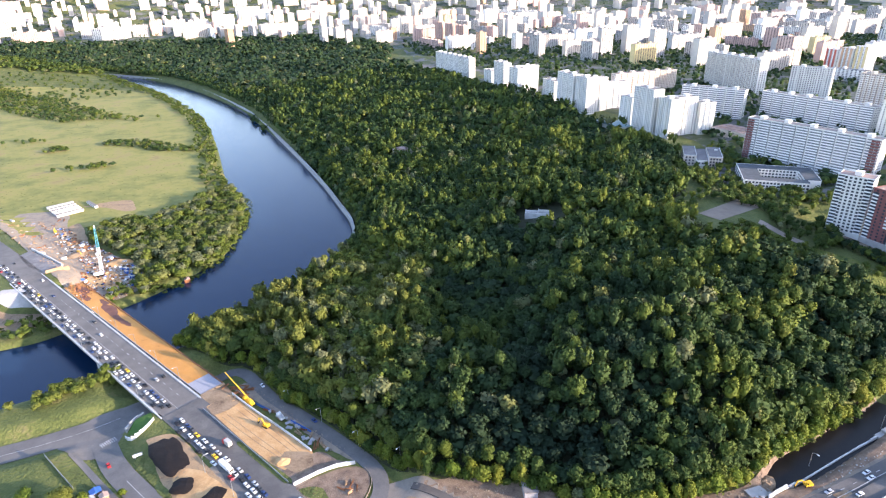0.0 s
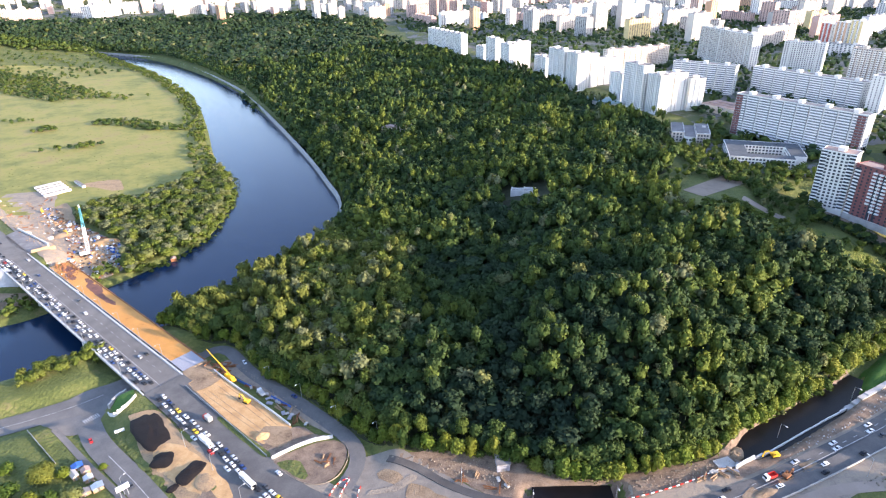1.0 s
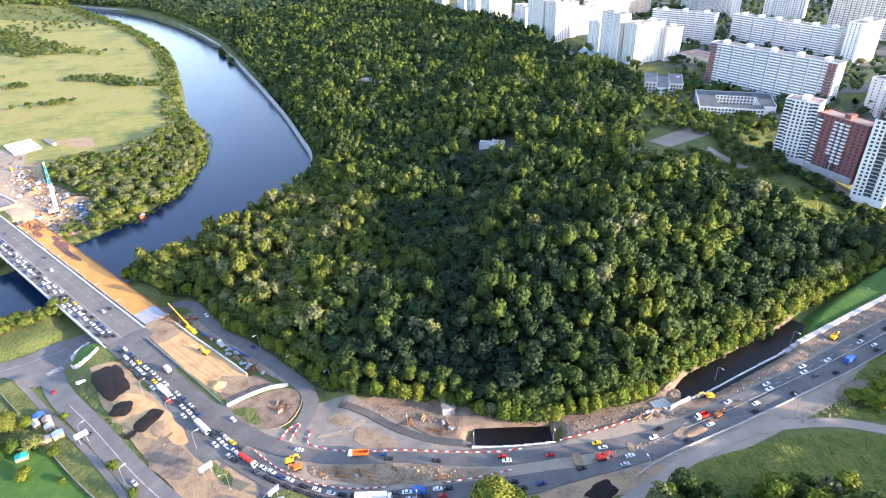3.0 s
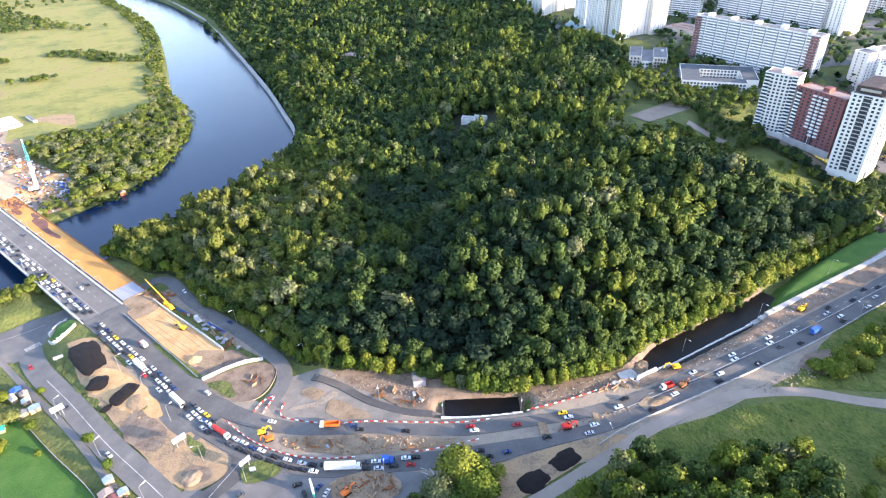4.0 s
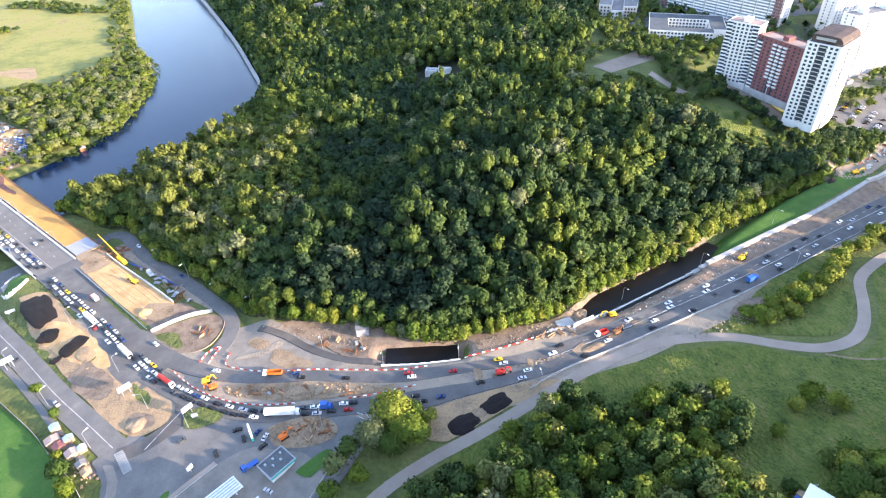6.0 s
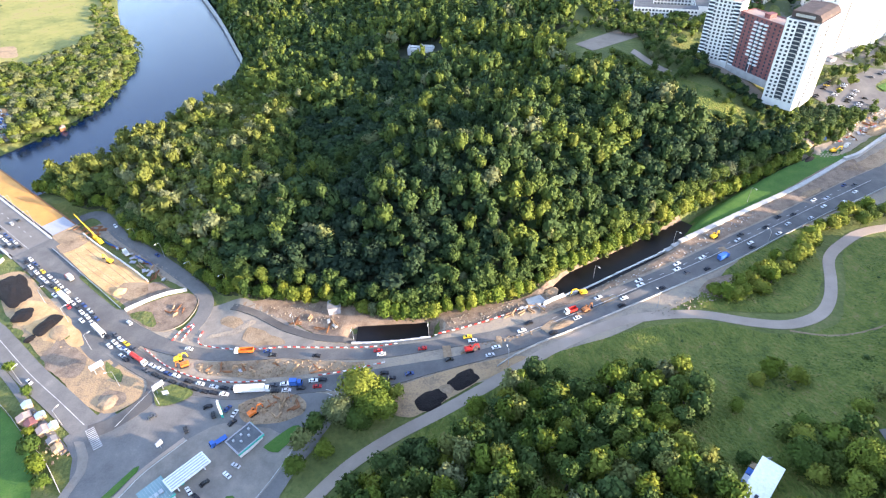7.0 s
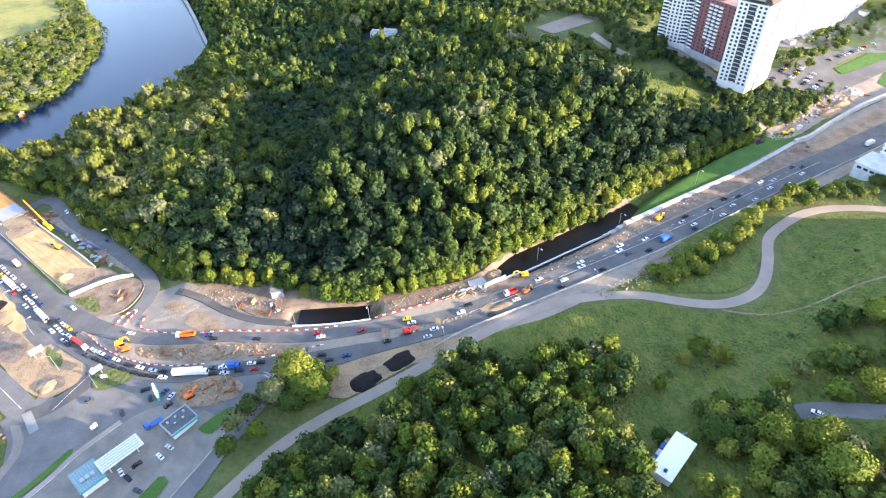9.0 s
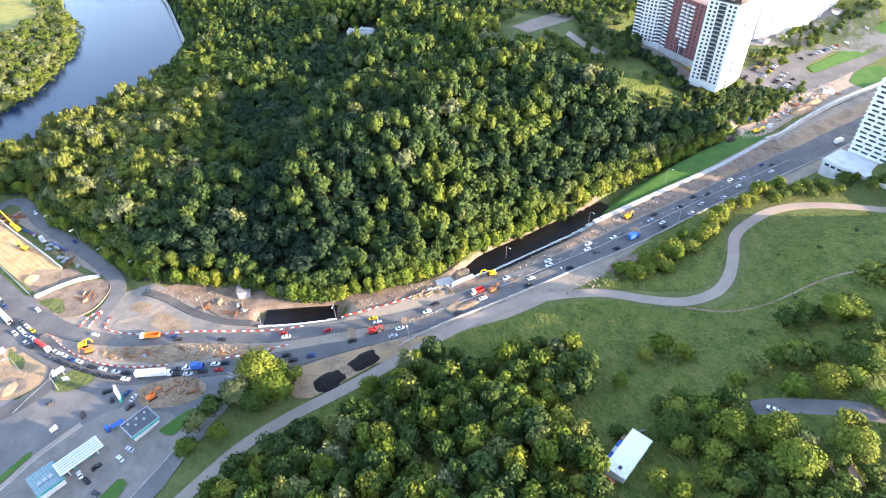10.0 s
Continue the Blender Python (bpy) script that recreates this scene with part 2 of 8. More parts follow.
wb.inputs["Roughness"].default_value, wb.inputs["IOR"].default_value = 0.1, 1.25
wnz = wm.node_tree.nodes.new("ShaderNodeTexNoise")
wnz.inputs["Scale"].default_value, wnz.inputs["Detail"].default_value = 0.8, 4
wgeo = wm.node_tree.nodes.new("ShaderNodeNewGeometry")
wbp = wm.node_tree.nodes.new("ShaderNodeBump")
wbp.inputs["Strength"].default_value, wbp.inputs["Distance"].default_value = 0.5, 0.22
wm.node_tree.links.new(wgeo.outputs["Position"], wnz.inputs["Vector"])
wm.node_tree.links.new(wnz.outputs["Fac"], wbp.inputs["Height"])
wm.node_tree.links.new(wbp.outputs["Normal"], wb.inputs["Normal"])
M["water"] = wm
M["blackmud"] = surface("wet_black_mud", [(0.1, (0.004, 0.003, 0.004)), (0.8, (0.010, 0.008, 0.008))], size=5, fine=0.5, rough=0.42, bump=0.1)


# ---------------- mesh building ----------------
class Geo:
    """Collects boxes, tubes and sheets of one part."""

    def __init__(self):
        self.v, self.f = [], []

    def add(self, vs, fs, m=None):
        k = len(self.v)
        self.v += [tuple(m @ Vector(p)) for p in vs] if m is not None else [tuple(p) for p in vs]
        self.f += [tuple(i + k for i in q) for q in fs]
        return self

    def box(self, x0, y0, z0, x1, y1, z1, m=None, taper=0.0):
        a, b = (x1 - x0) * taper / 2, (y1 - y0) * taper / 2
        vs = [(x0, y0, z0), (x1, y0, z0), (x1, y1, z0), (x0, y1, z0), (x0 + a, y0 + b, z1), (x1 - a, y0 + b, z1), (x1 - a, y1 - b, z1), (x0 + a, y1 - b, z1)]
        return self.add(vs, [(3, 2, 1, 0), (4, 5, 6, 7), (0, 1, 5, 4), (1, 2, 6, 5), (2, 3, 7, 6), (3, 0, 4, 7)], m)

    def tube(self, p, q, r0, r1=None, n=8, m=None):
        p, q = Vector(p), Vector(q)
        r1 = r0 if r1 is None else r1
        t = (q - p).to_track_quat("Z", "Y").to_matrix()
        ring = [Vector((math.cos(2 * math.pi * i / n), math.sin(2 * math.pi * i / n), 0)) for i in range(n)]
        vs = [p + t @ (c * r0) for c in ring] + [q + t @ (c * r1) for c in ring]
        fs = [(i, (i + 1) % n, n + (i + 1) % n, n + i) for i in range(n)] + [tuple(range(n - 1, -1, -1)), tuple(range(n, 2 * n))]
        return self.add(vs, fs, m)

    def prism(self, pts, y0, y1, m=None):
        """A side outline in x, z pulled from y0 to y1."""
        n = len(pts)
        vs = [(x, y0, z) for x, z in pts] + [(x, y1, z) for x, z in pts]
        fs = [(i, (i + 1) % n, n + (i + 1) % n, n + i) for i in range(n)] + [tuple(range(n - 1, -1, -1)), tuple(range(n, 2 * n))]
        return self.add(vs, fs, m)

    def slab(self, pts, z0, z1, m=None):
        """A plan outline in x, y raised from z0 to z1."""
        n = len(pts)
        vs = [(x, y, z0) for x, y in pts] + [(x, y, z1) for x, y in pts]
        fs = [(i, (i + 1) % n, n + (i + 1) % n, n + i) for i in range(n)] + [tuple(range(n - 1, -1, -1)), tuple(range(n, 2 * n))]
        return self.add(vs, fs, m)

    def mesh(self, name, mat, smooth=False):
        me = bpy.data.meshes.new(name)
        me.from_pydata(self.v, [], self.f)
        me.materials.append(M[mat] if isinstance(mat, str) else mat)
        if smooth:
            me.polygons.foreach_set("use_smooth", [True] * len(me.polygons))
        me.update()
        return me


def part(name, geo, mat, parent, label="", m=None, smooth=False):
    """One mesh part under a thing or part; geo may be a ready mesh."""
    me = geo if isinstance(geo, bpy.types.Mesh) else geo.mesh(name, mat, smooth)
    ob = new(name, me)
    ob.parent = parent
    if m is not None:
        ob.matrix_basis = m
    return tagged(ob, label)


def thing(name, label, category, m=None, group="", kind=""):
    ob = new(name)
    ob.empty_display_size = 0.5
    if m is not None:
        ob.matrix_basis = m
    return tagged(ob, label, category, group, kind)


def solid(name, geo, mat, label, category, m=None, group="", kind="", smooth=False):
    """A thing or piece of the setting that is one mesh."""
    me = geo if isinstance(geo, bpy.types.Mesh) else geo.mesh(name, mat, smooth)
    ob = new(name, me)
    if m is not None:
        ob.matrix_basis = m
    return tagged(ob, label, category, group, kind)


# ---------------- lie of the land ----------------
def curve(nodes, step=4.0):
    """A smooth line through nodes (tuples of equal length), sampled about every step metres."""
    p = np.array(nodes, float)
    p = np.vstack([2 * p[0] - p[1], p, 2 * p[-1] - p[-2]])
    out = []
    for i in range(1, len(p) - 2):
        n = max(2, int(np.hypot(*(p[i + 1] - p[i])[:2]) / step))
        t = np.linspace(0, 1, n, endpoint=False)[:, None]
        a, b, c, d = p[i - 1], p[i], p[i + 1], p[i + 2]
        out.append(0.5 * (2 * b + (c - a) * t + (2 * a - 5 * b + 4 * c - d) * t * t + (3 * b - a - 3 * c + d) * t ** 3))
    out.append(p[-2:-1])
    return np.vstack(out)


def near(line, x, y):
    """For points x, y: distance to the line, the line's further columns at the nearest point, and the side (+1 left of its way)."""
    x, y = np.asarray(x, float).ravel(), np.asarray(y, float).ravel()
    best = np.full(x.shape, 1e18)
    cols = np.zeros((len(x), line.shape[1] - 2))
    side = np.zeros(x.shape)
    for a, b in zip(line[:-1], line[1:]):
        dx, dy = b[0] - a[0], b[1] - a[1]
        t = np.clip(((x - a[0]) * dx + (y - a[1]) * dy) / (dx * dx + dy * dy + 1e-9), 0, 1)
        ex, ey = x - a[0] - t * dx, y - a[1] - t * dy
        d = ex * ex + ey * ey
        w = d < best
        best[w] = d[w]
        if cols.shape[1]:
            cols[w] = (a[2:] + t[:, None] * (b[2:] - a[2:]))[w]
        side[w] = np.where(dx * (y - a[1]) - dy * (x - a[0]) >= 0, 1.0, -1.0)[w]
    return np.sqrt(best), cols, side


def sstep(a, b, v):
    t = np.clip((v - a) / (b - a), 0, 1)
    return t * t * (3 - 2 * t)


WATER = -28.0
RIVER = curve([(-700, 120, 60), (-480, 235, 58), (-343, 331, 54), (-292, 365, 49), (-252, 405, 55), (-207, 472, 56), (-171, 548, 63), (-170, 624, 68),
               (-190, 700, 60), (-252, 837, 66), (-345, 1035, 56), (-430, 1205, 48), (-505, 1345, 48), (-690, 1600, 46), (-880, 1810, 44), (-1110, 1960, 42), (-1600, 2080, 42), (-2600, 2200, 42)], 20)
BR0, BRD = Vector((-228, 333)), Vector((0.76, -0.65)).normalized()      # bridge: foot of its south edge, and its way
BRN = Vector((-BRD.y, BRD.x))
DECK = -12.0


def along(s, off):
    p = BR0 + BRD * s + BRN * off
    return p.x, p.y


HIGHWAY = curve([(*along(70, 13), -12), (*along(120, 12), -12), (-78, 212, -11.5), (-40, 188, -10.8), (0, 182, -10), (50, 180, -6.8), (92, 182, -4), (135, 192, -2.8), (182, 210, -2),
                 (238, 236, -1.2), (305, 272, -1), (385, 315, -1.5), (460, 360, -1), (560, 410, 2), (700, 470, 8), (1000, 560, 20)], 6)
HIGHWAY_HALF = 24
SIDE = curve([(-215, 330, -20), (-165, 334, -19), (-152, 342, -18), (-139, 338, -17), (-115, 311, -15), (-77, 279, -13.5), (-44, 248, -12), (-36, 230, -11), (-40, 212, -10.8)], 4)
OLD = curve([(-214, 286, -20), (-203, 272, -19.3), (-184, 250, -16.5), (-151, 222, -14.5), (-117, 192, -13.5), (-93, 173, -13), (-73, 157, -13)], 5)
UNDER = curve([(-320, 242, -20), (-268, 264, -20), (-242, 276, -20), (-220, 289, -20), (-196, 309, -20), (-165, 334, -19)], 5)
WEST = curve([(*along(-212, 14), -12), (*along(-240, 14), -12), (*along(-280, 14), -12.5), (*along(-420, 14), -16), (*along(-800, 14), -20)], 10)
PATHLINE = curve([(12, 82, -12), (34, 106.5, -11), (53, 125.5, -9), (73, 138.3, -7), (95, 148.9, -5), (115.5, 160.3, -4), (137.5, 173.3, -3), (159, 184.5, -2), (180, 193, -1), (200, 197, 0), (228, 196, 1.5), (252, 186, 4), (268, 182, 5.5), (284, 186, 6.5), (296, 197, 6),
                  (306, 213, 5), (316, 232, 4), (331, 245, 3), (352, 256, 3), (380, 258, 3), (418, 249, 3), (480, 225, 5)], 4)


def land(x, y):
    """Height of the ground."""
    x, y = np.asarray(x, float).ravel(), np.asarray(y, float).ravel()
    rd, rc, rs = near(RIVER, x, y)
    bank = rd - rc[:, 0]                                   # metres from the water's edge
    d = np.maximum(bank, 0)
    hill = -24 + 5 * (1 - np.exp(-d / 12)) + np.minimum(82 * (1 - np.exp(-d / 400)), 68)
    low = -24.5 + 78 * sstep(1900, 2700, np.hypot(x, y)) * (y > 0)
    hd, hc, hs = near(HIGHWAY, x, y)
    park = np.clip(16 + 0.10 * (x - 213) + 0.22 * (98 - y) + 0.12 * np.maximum(x - 250, 0), -15, 29)
    # the river's own right bank carries the hill; south of the highway lies the park
    z = np.where(rs < 0, np.where((hs > 0) | (y > 500), hill, park), low)
    z = np.where((rs < 0) & (x < -95) & (y < 330) & (hs < 0), -15.5, z)
    relief = 5.5 * np.sin(x / 41 + 1.2 * np.sin(y / 67)) * np.cos(y / 58 + 0.7 * np.sin(x / 49)) + 1.5 * np.sin(x / 17 + y / 23)
    z = z + relief * sstep(60, 170, hd) * sstep(30, 110, d) * ((rs < 0) & (hs > 0) & (x < 190))
    # a hollow in the wood, and the rise that shades it
    z = z + ((-10 * np.exp(-((x - 28) / 46) ** 2 - ((y - 335) / 85) ** 2) + 7 * np.exp(-((x - 128) / 48) ** 2 - ((y - 285) / 60) ** 2)) * sstep(28, 80, hd)) * (hs > 0)
    # flat building sites and courts
    for cx, cy, r, h, fall in ((-12, 132, 30, -13.5, 22), (310, 625, 80, 31.0, 60), (262, 516, 40, 31.5, 25), (350, 430, 60, 22, 45), (470, 455, 75, 12, 60), (-330, 560, 60, -24.5, 40)):
        w = 1 - sstep(r, r + fall, np.hypot(x - cx, y - cy))
        z = z + (h - z) * w
    wide = np.where(hs > 0, 128, 66)
    w = 1 - sstep(HIGHWAY_HALF + 2, wide, hd)
    z = z + (hc[:, 0] - z) * w
    for line, half, fall in ((SIDE, 7, 16), (OLD, 8, 14), (UNDER, 9, 12), (PATHLINE, 5, 34), (WEST, 24, 26)):
        ld, lc, _ = near(line, x, y)
        w = 1 - sstep(half, half + fall, ld)
        z = z + (lc[:, 0] - z) * w
    # the cut of the culverted stream beside the highway
    for line in CANALS:
        ld, lc, _ = near(line, x, y)
        w = 1 - sstep(lc[:, 1], lc[:, 1] + 5, ld)
        z = z + (lc[:, 0] - 2.2 - z) * w
    # river bed
    w = 1 - sstep(-7, 4, bank)
    z = z + (-33 - z) * w
    return z + 190 * sstep(3300, 4850, np.hypot(x, y)) * (y > 0)      # far hills


CANALS = (curve([(52, 202.5, -8.0, 3.4), (70, 201.8, -7.2, 3.8), (90, 201.8, -6.4, 3.4)], 6),
          curve([(160, 222, -4.9, 2.0), (174, 231, -4.9, 7), (205, 248, -4.6, 7.5), (231, 263, -4.4, 7), (246, 274, -4.3, 4), (262, 287, -4.2, 1.4), (290, 307, -3.5, 1.0), (330, 333, -3, 0.8), (372, 357, -2.6, 0.8)], 6))


def axis(a, b, step, far, fine_lo, fine_hi, grow=1.13):
    out = list(np.arange(a, b + 0.1, step))
    s = step
    while out[-1] < far:
        s = min(s * grow, 14 if out[-1] < fine_hi else 130)
        out.append(out[-1] + s)
    s = step
    while out[0] > -far:
        s = min(s * grow, 14 if out[0] > fine_lo else 130)
        out.insert(0, out[0] - s)
    return np.array(out)


def grid_mesh(name, X, Y, Z, mat, keep=None):
    ny, nx = X.shape
    i = np.arange(nx * ny).reshape(ny, nx)
    q = np.stack([i[:-1, :-1], i[:-1, 1:], i[1:, 1:], i[1:, :-1]], -1).reshape(-1, 4)
    if keep is not None:
        q = q[keep.ravel()]
    used, inv = np.unique(q, return_inverse=True)
    q = inv.reshape(-1, 4)
    v = np.stack([X.ravel(), Y.ravel(), Z.ravel()], -1)[used]
    return raw_mesh(name, v, q, mat)


def raw_mesh(name, v, q, mat, smooth=True, tone=None, normals=None):
    """A mesh straight from arrays of points and of triangles or quads."""
    me = bpy.data.meshes.new(name)
    n, k = q.shape
    me.vertices.add(len(v))
    me.vertices.foreach_set("co", np.ascontiguousarray(v, np.float32).ravel())
    me.loops.add(n * k)
    me.loops.foreach_set("vertex_index", np.ascontiguousarray(q, np.int32).ravel())
    me.polygons.add(n)
    me.polygons.foreach_set("loop_start", np.arange(0, n * k, k, dtype=np.int32))
    me.update(calc_edges=True)
    me.polygons.foreach_set("use_smooth", np.full(n, smooth))
    me.materials.append(M[mat])
    if tone is not None:
        a = me.attributes.new("tone", "FLOAT", "POINT")
        a.data.foreach_set("value", np.ascontiguousarray(tone, np.float32))
    if normals is not None:
        me.normals_split_custom_set_from_vertices(normals)
    return me


gx, gy = axis(-420, 520, 4.0, 4850, -1250, 520), axis(60, 620, 4.0, 4850, 60, 2120)
GX, GY = np.meshgrid(gx, gy)
GZ = land(GX, GY).reshape(GX.shape)


def zat(x, y):
    """Height of the built ground sheet at one place."""
    i = int(np.clip(np.searchsorted(gx, x) - 1, 0, len(gx) - 2))
    j = int(np.clip(np.searchsorted(gy, y) - 1, 0, len(gy) - 2))
    u, v = (x - gx[i]) / (gx[i + 1] - gx[i]), (y - gy[j]) / (gy[j + 1] - gy[j])
    return float((GZ[j, i] * (1 - u) + GZ[j, i + 1] * u) * (1 - v) + (GZ[j + 1, i] * (1 - u) + GZ[j + 1, i + 1] * u) * v)


solid("ground", grid_mesh("ground", GX, GY, GZ, "ground"), None, "grassy ground of a river valley", "ground", kind="structure")
water = Geo()
water.add([(-4800, 60, WATER), (-60, 60, WATER), (-60, 4800, WATER), (-4800, 4800, WATER)], [(0, 1, 2, 3)])
solid("water", water, "water", "calm dark river reflecting the sky", "river", kind="structure")
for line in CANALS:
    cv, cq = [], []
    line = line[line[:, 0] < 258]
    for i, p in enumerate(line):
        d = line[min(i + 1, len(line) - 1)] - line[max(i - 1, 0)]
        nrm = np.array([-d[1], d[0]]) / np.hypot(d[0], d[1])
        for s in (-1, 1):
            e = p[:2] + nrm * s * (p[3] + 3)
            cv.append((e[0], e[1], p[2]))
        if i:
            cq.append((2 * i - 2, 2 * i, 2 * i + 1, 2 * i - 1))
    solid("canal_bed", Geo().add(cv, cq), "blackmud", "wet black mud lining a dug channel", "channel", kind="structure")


def inside(poly, x, y):
    poly = np.array(poly, float)
    c = np.zeros(np.shape(x), bool)
    for (x0, y0), (x1, y1) in zip(poly, np.roll(poly, -1, 0)):
        c ^= ((y0 > y) != (y1 > y)) & (x < (x1 - x0) * (y - y0) / (y1 - y0 + 1e-12) + x0)
    return c


def drape(name, outline, mat, label, category, lift=0.25, step=2.5, wobble=1.2, kind="structure", close=True):
    """A patch laid on the ground inside a smooth outline."""
    o = curve(list(outline) + [outline[0]], step * 1.5)[:-1] if close else np.array(outline, float)
    o = o + wobble * np.array([(noise.noise((p[0] / 7, p[1] / 7, 0.3)) + 0.5 * noise.noise((p[0] / 3, p[1] / 3, 5.3)), noise.noise((p[0] / 7, p[1] / 7, 9.1)) + 0.5 * noise.noise((p[0] / 3, p[1] / 3, 2.7))) for p in o])
    x0, y0 = o.min(0) - step
    x1, y1 = o.max(0) + step
    X, Y = np.meshgrid(np.arange(x0, x1 + step, step), np.arange(y0, y1 + step, step))
    k = inside(o, (X[:-1, :-1] + X[1:, 1:]) / 2, (Y[:-1, :-1] + Y[1:, 1:]) / 2)
    pad = np.pad(k, 1)
    edge = ~(pad[:-1, :-1] & pad[1:, :-1] & pad[:-1, 1:] & pad[1:, 1:]) & (pad[:-1, :-1] | pad[1:, :-1] | pad[:-1, 1:] | pad[1:, 1:])
    ex, ey = X[edge], Y[edge]
    ring = np.vstack([o, o[:1]])
    best = np.full(ex.shape, 1e18)
    bx, by = ex.copy(), ey.copy()
    for a, b in zip(ring[:-1], ring[1:]):
        dv = b - a
        t = np.clip(((ex - a[0]) * dv[0] + (ey - a[1]) * dv[1]) / (dv @ dv + 1e-9), 0, 1)
        px, py = a[0] + t * dv[0], a[1] + t * dv[1]
        d = (ex - px) ** 2 + (ey - py) ** 2
        w = d < best
        best[w], bx[w], by[w] = d[w], px[w], py[w]
    X[edge], Y[edge] = bx, by
    Z = land(X, Y).reshape(X.shape) + lift
    return solid(name, grid_mesh(name, X, Y, Z, mat, k), None, label, category, kind=kind)


def strip(name, line, width, mat, label, category, lift=0.4, thick=0.5, off=0.0, kind="structure", z=None):
    """A road or path along a line, with a real thickness."""
    pts = np.asarray(line, float)
    n = len(pts)
    d = np.gradient(pts[:, :2], axis=0)
    nrm = np.stack([-d[:, 1], d[:, 0]], -1) / np.linalg.norm(d, axis=1)[:, None]
    c = pts[:, :2] + nrm * off
    k = 4
    rows = []
    wv = np.broadcast_to(np.asarray(width, float), (n,))
    zc = (land(c[:, 0], c[:, 1]) if z is None else np.broadcast_to(np.asarray(z, float), (n,))) + lift
    for s in np.linspace(-0.5, 0.5, k + 1):
        e = c + nrm * (s * wv)[:, None]
        ze = np.maximum(zc, land(e[:, 0], e[:, 1]) + lift * 0.7) if z is None else zc
        rows.append(np.column_stack([e, ze]))
    top = np.stack(rows, 1)                                # n, k+1, 3
    lo0, lo1 = top[:, :1].copy(), top[:, -1:].copy()
    lo0[..., 2] -= thick
    lo1[..., 2] -= thick
    allv = np.concatenate([lo0, top, lo1], 1)
    w = allv.shape[1]
    i = np.arange(n * w).reshape(n, w)
    q = np.stack([i[:-1, 1:], i[:-1, :-1], i[1:, :-1], i[1:, 1:]], -1).reshape(-1, 4)
    return solid(name, raw_mesh(name, allv.reshape(-1, 3), q, mat, smooth=False), None, label, category, kind=kind)


# ---------------- roads, bridge, open ground ----------------
DECKEND = 70
hw = np.array([p[:2] for p in HIGHWAY[10:]])
hn = np.gradient(hw, axis=0)
hn = np.stack([-hn[:, 1], hn[:, 0]], -1) / np.linalg.norm(hn, axis=1)[:, None]
drape("pavement_works", np.vstack([hw - hn * 22, (hw + hn * 21)[::-1]]), "dust", "dusty half-dug pavement of a roadworks corridor", "pavement", lift=0.18, wobble=0.5, close=False)
drape("bare_ground_median", [(-30, 190), (-12, 190.5), (20, 188), (44, 183), (60, 181), (44, 178), (16, 177), (-10, 180), (-26, 184)], "dirt", "torn-up earth median of a roadworks site", "bare ground", lift=0.42, wobble=1.2)
drape("bare_ground_fareast", [(378, 331), (404, 343), (440, 364), (505, 397), (516, 388), (480, 370), (440, 350), (404, 331)], "dirt", "broad strip of graded sandy earth", "bare ground", lift=0.5, wobble=1.0)
drape("bare_ground_bedside", [(-142, 318), (-128, 310), (-100, 288), (-72, 264), (-56, 252), (-50, 252), (-56, 262), (-82, 282), (-106, 304), (-126, 322), (-138, 328)], "dust", "littered grey works ground beside a sand-filled road bed", "bare ground", lift=0.3, wobble=0.6)
strip("path_pavement_west", curve([(-218, 264), (-207, 255.7), (-181, 234), (-153, 212), (-127, 189.5), (-104, 168), (-90, 156), (-76, 143)], 4), 3.4, "oldasphalt", "narrow grey footpath along a street", "path", lift=0.3)
NORTH = curve([(-113, 255, 10), (-85, 229, 10), (-71, 216.5, 10), (-54, 205.5, 9.5), (-32, 197.3, 8), (-9, 193.4, 6.8), (14.4, 192.6, 6.6), (32.3, 189.8, 7), (58.7, 186.6, 7), (73, 186.9, 7.2), (90.2, 188.2, 6.6), (116.2, 191, 6.2), (131, 193.6, 6.4), (146.2, 198.3, 6.4),
               (162, 203.8, 6.6), (196, 218.4, 7.2), (233.2, 236.2, 7.2), (274.9, 257.8, 8), (321.2, 281.7, 8.6), (374.5, 310.6, 9.2), (407, 327, 9.2), (440, 345, 9.5), (520, 388, 10), (700, 474, 10)], 4)
SOUTH = curve([(-97, 222, 11), (-75, 203.5, 11.5), (-62, 194.5, 11.5), (-48, 185.3, 11), (-32, 177.3, 10), (-18, 172.5, 9), (-3.6, 169.6, 8.6), (18.3, 169.8, 8.6), (45.8, 170.5, 9.8), (59.6, 170.4, 11), (73.4, 171.6, 11), (87.1, 174, 8.6), (101.1, 176.5, 6.8), (129.7, 183.7, 6.9),
               (160.3, 195, 7), (193.2, 208.4, 7.4), (229.4, 225.6, 8.4), (269.6, 245.5, 8.6), (314.4, 268.4, 8.2), (365.6, 295.8, 8.4), (393.1, 310.1, 8.3), (436, 332, 8.6), (520, 376, 9), (700, 456, 9)], 4)
strip("road_north_carriageway", NORTH, NORTH[:, 2], "roadasphalt", "grey asphalt carriageway with worn lanes", "road", lift=0.46)
strip("road_south_carriageway", SOUTH, SOUTH[:, 2], "roadasphalt", "grey asphalt carriageway crowded with traffic", "road", lift=0.5)
strip("road_approach", curve([(*along(DECKEND - 1, 13),), (*along(110, 13),), (*along(140, 12),), (-84, 212), (-66, 200)], 4), np.linspace(26, 21, 200)[:len(curve([(*along(DECKEND - 1, 13),), (*along(110, 13),), (*along(140, 12),), (-84, 212), (-66, 200)], 4))], "roadasphalt", "wide asphalt bridge approach", "road", lift=0.42)
strip("road_west_approach", WEST, 26, "asphalt", "asphalt bridge approach on an embankment", "road", lift=0.5)
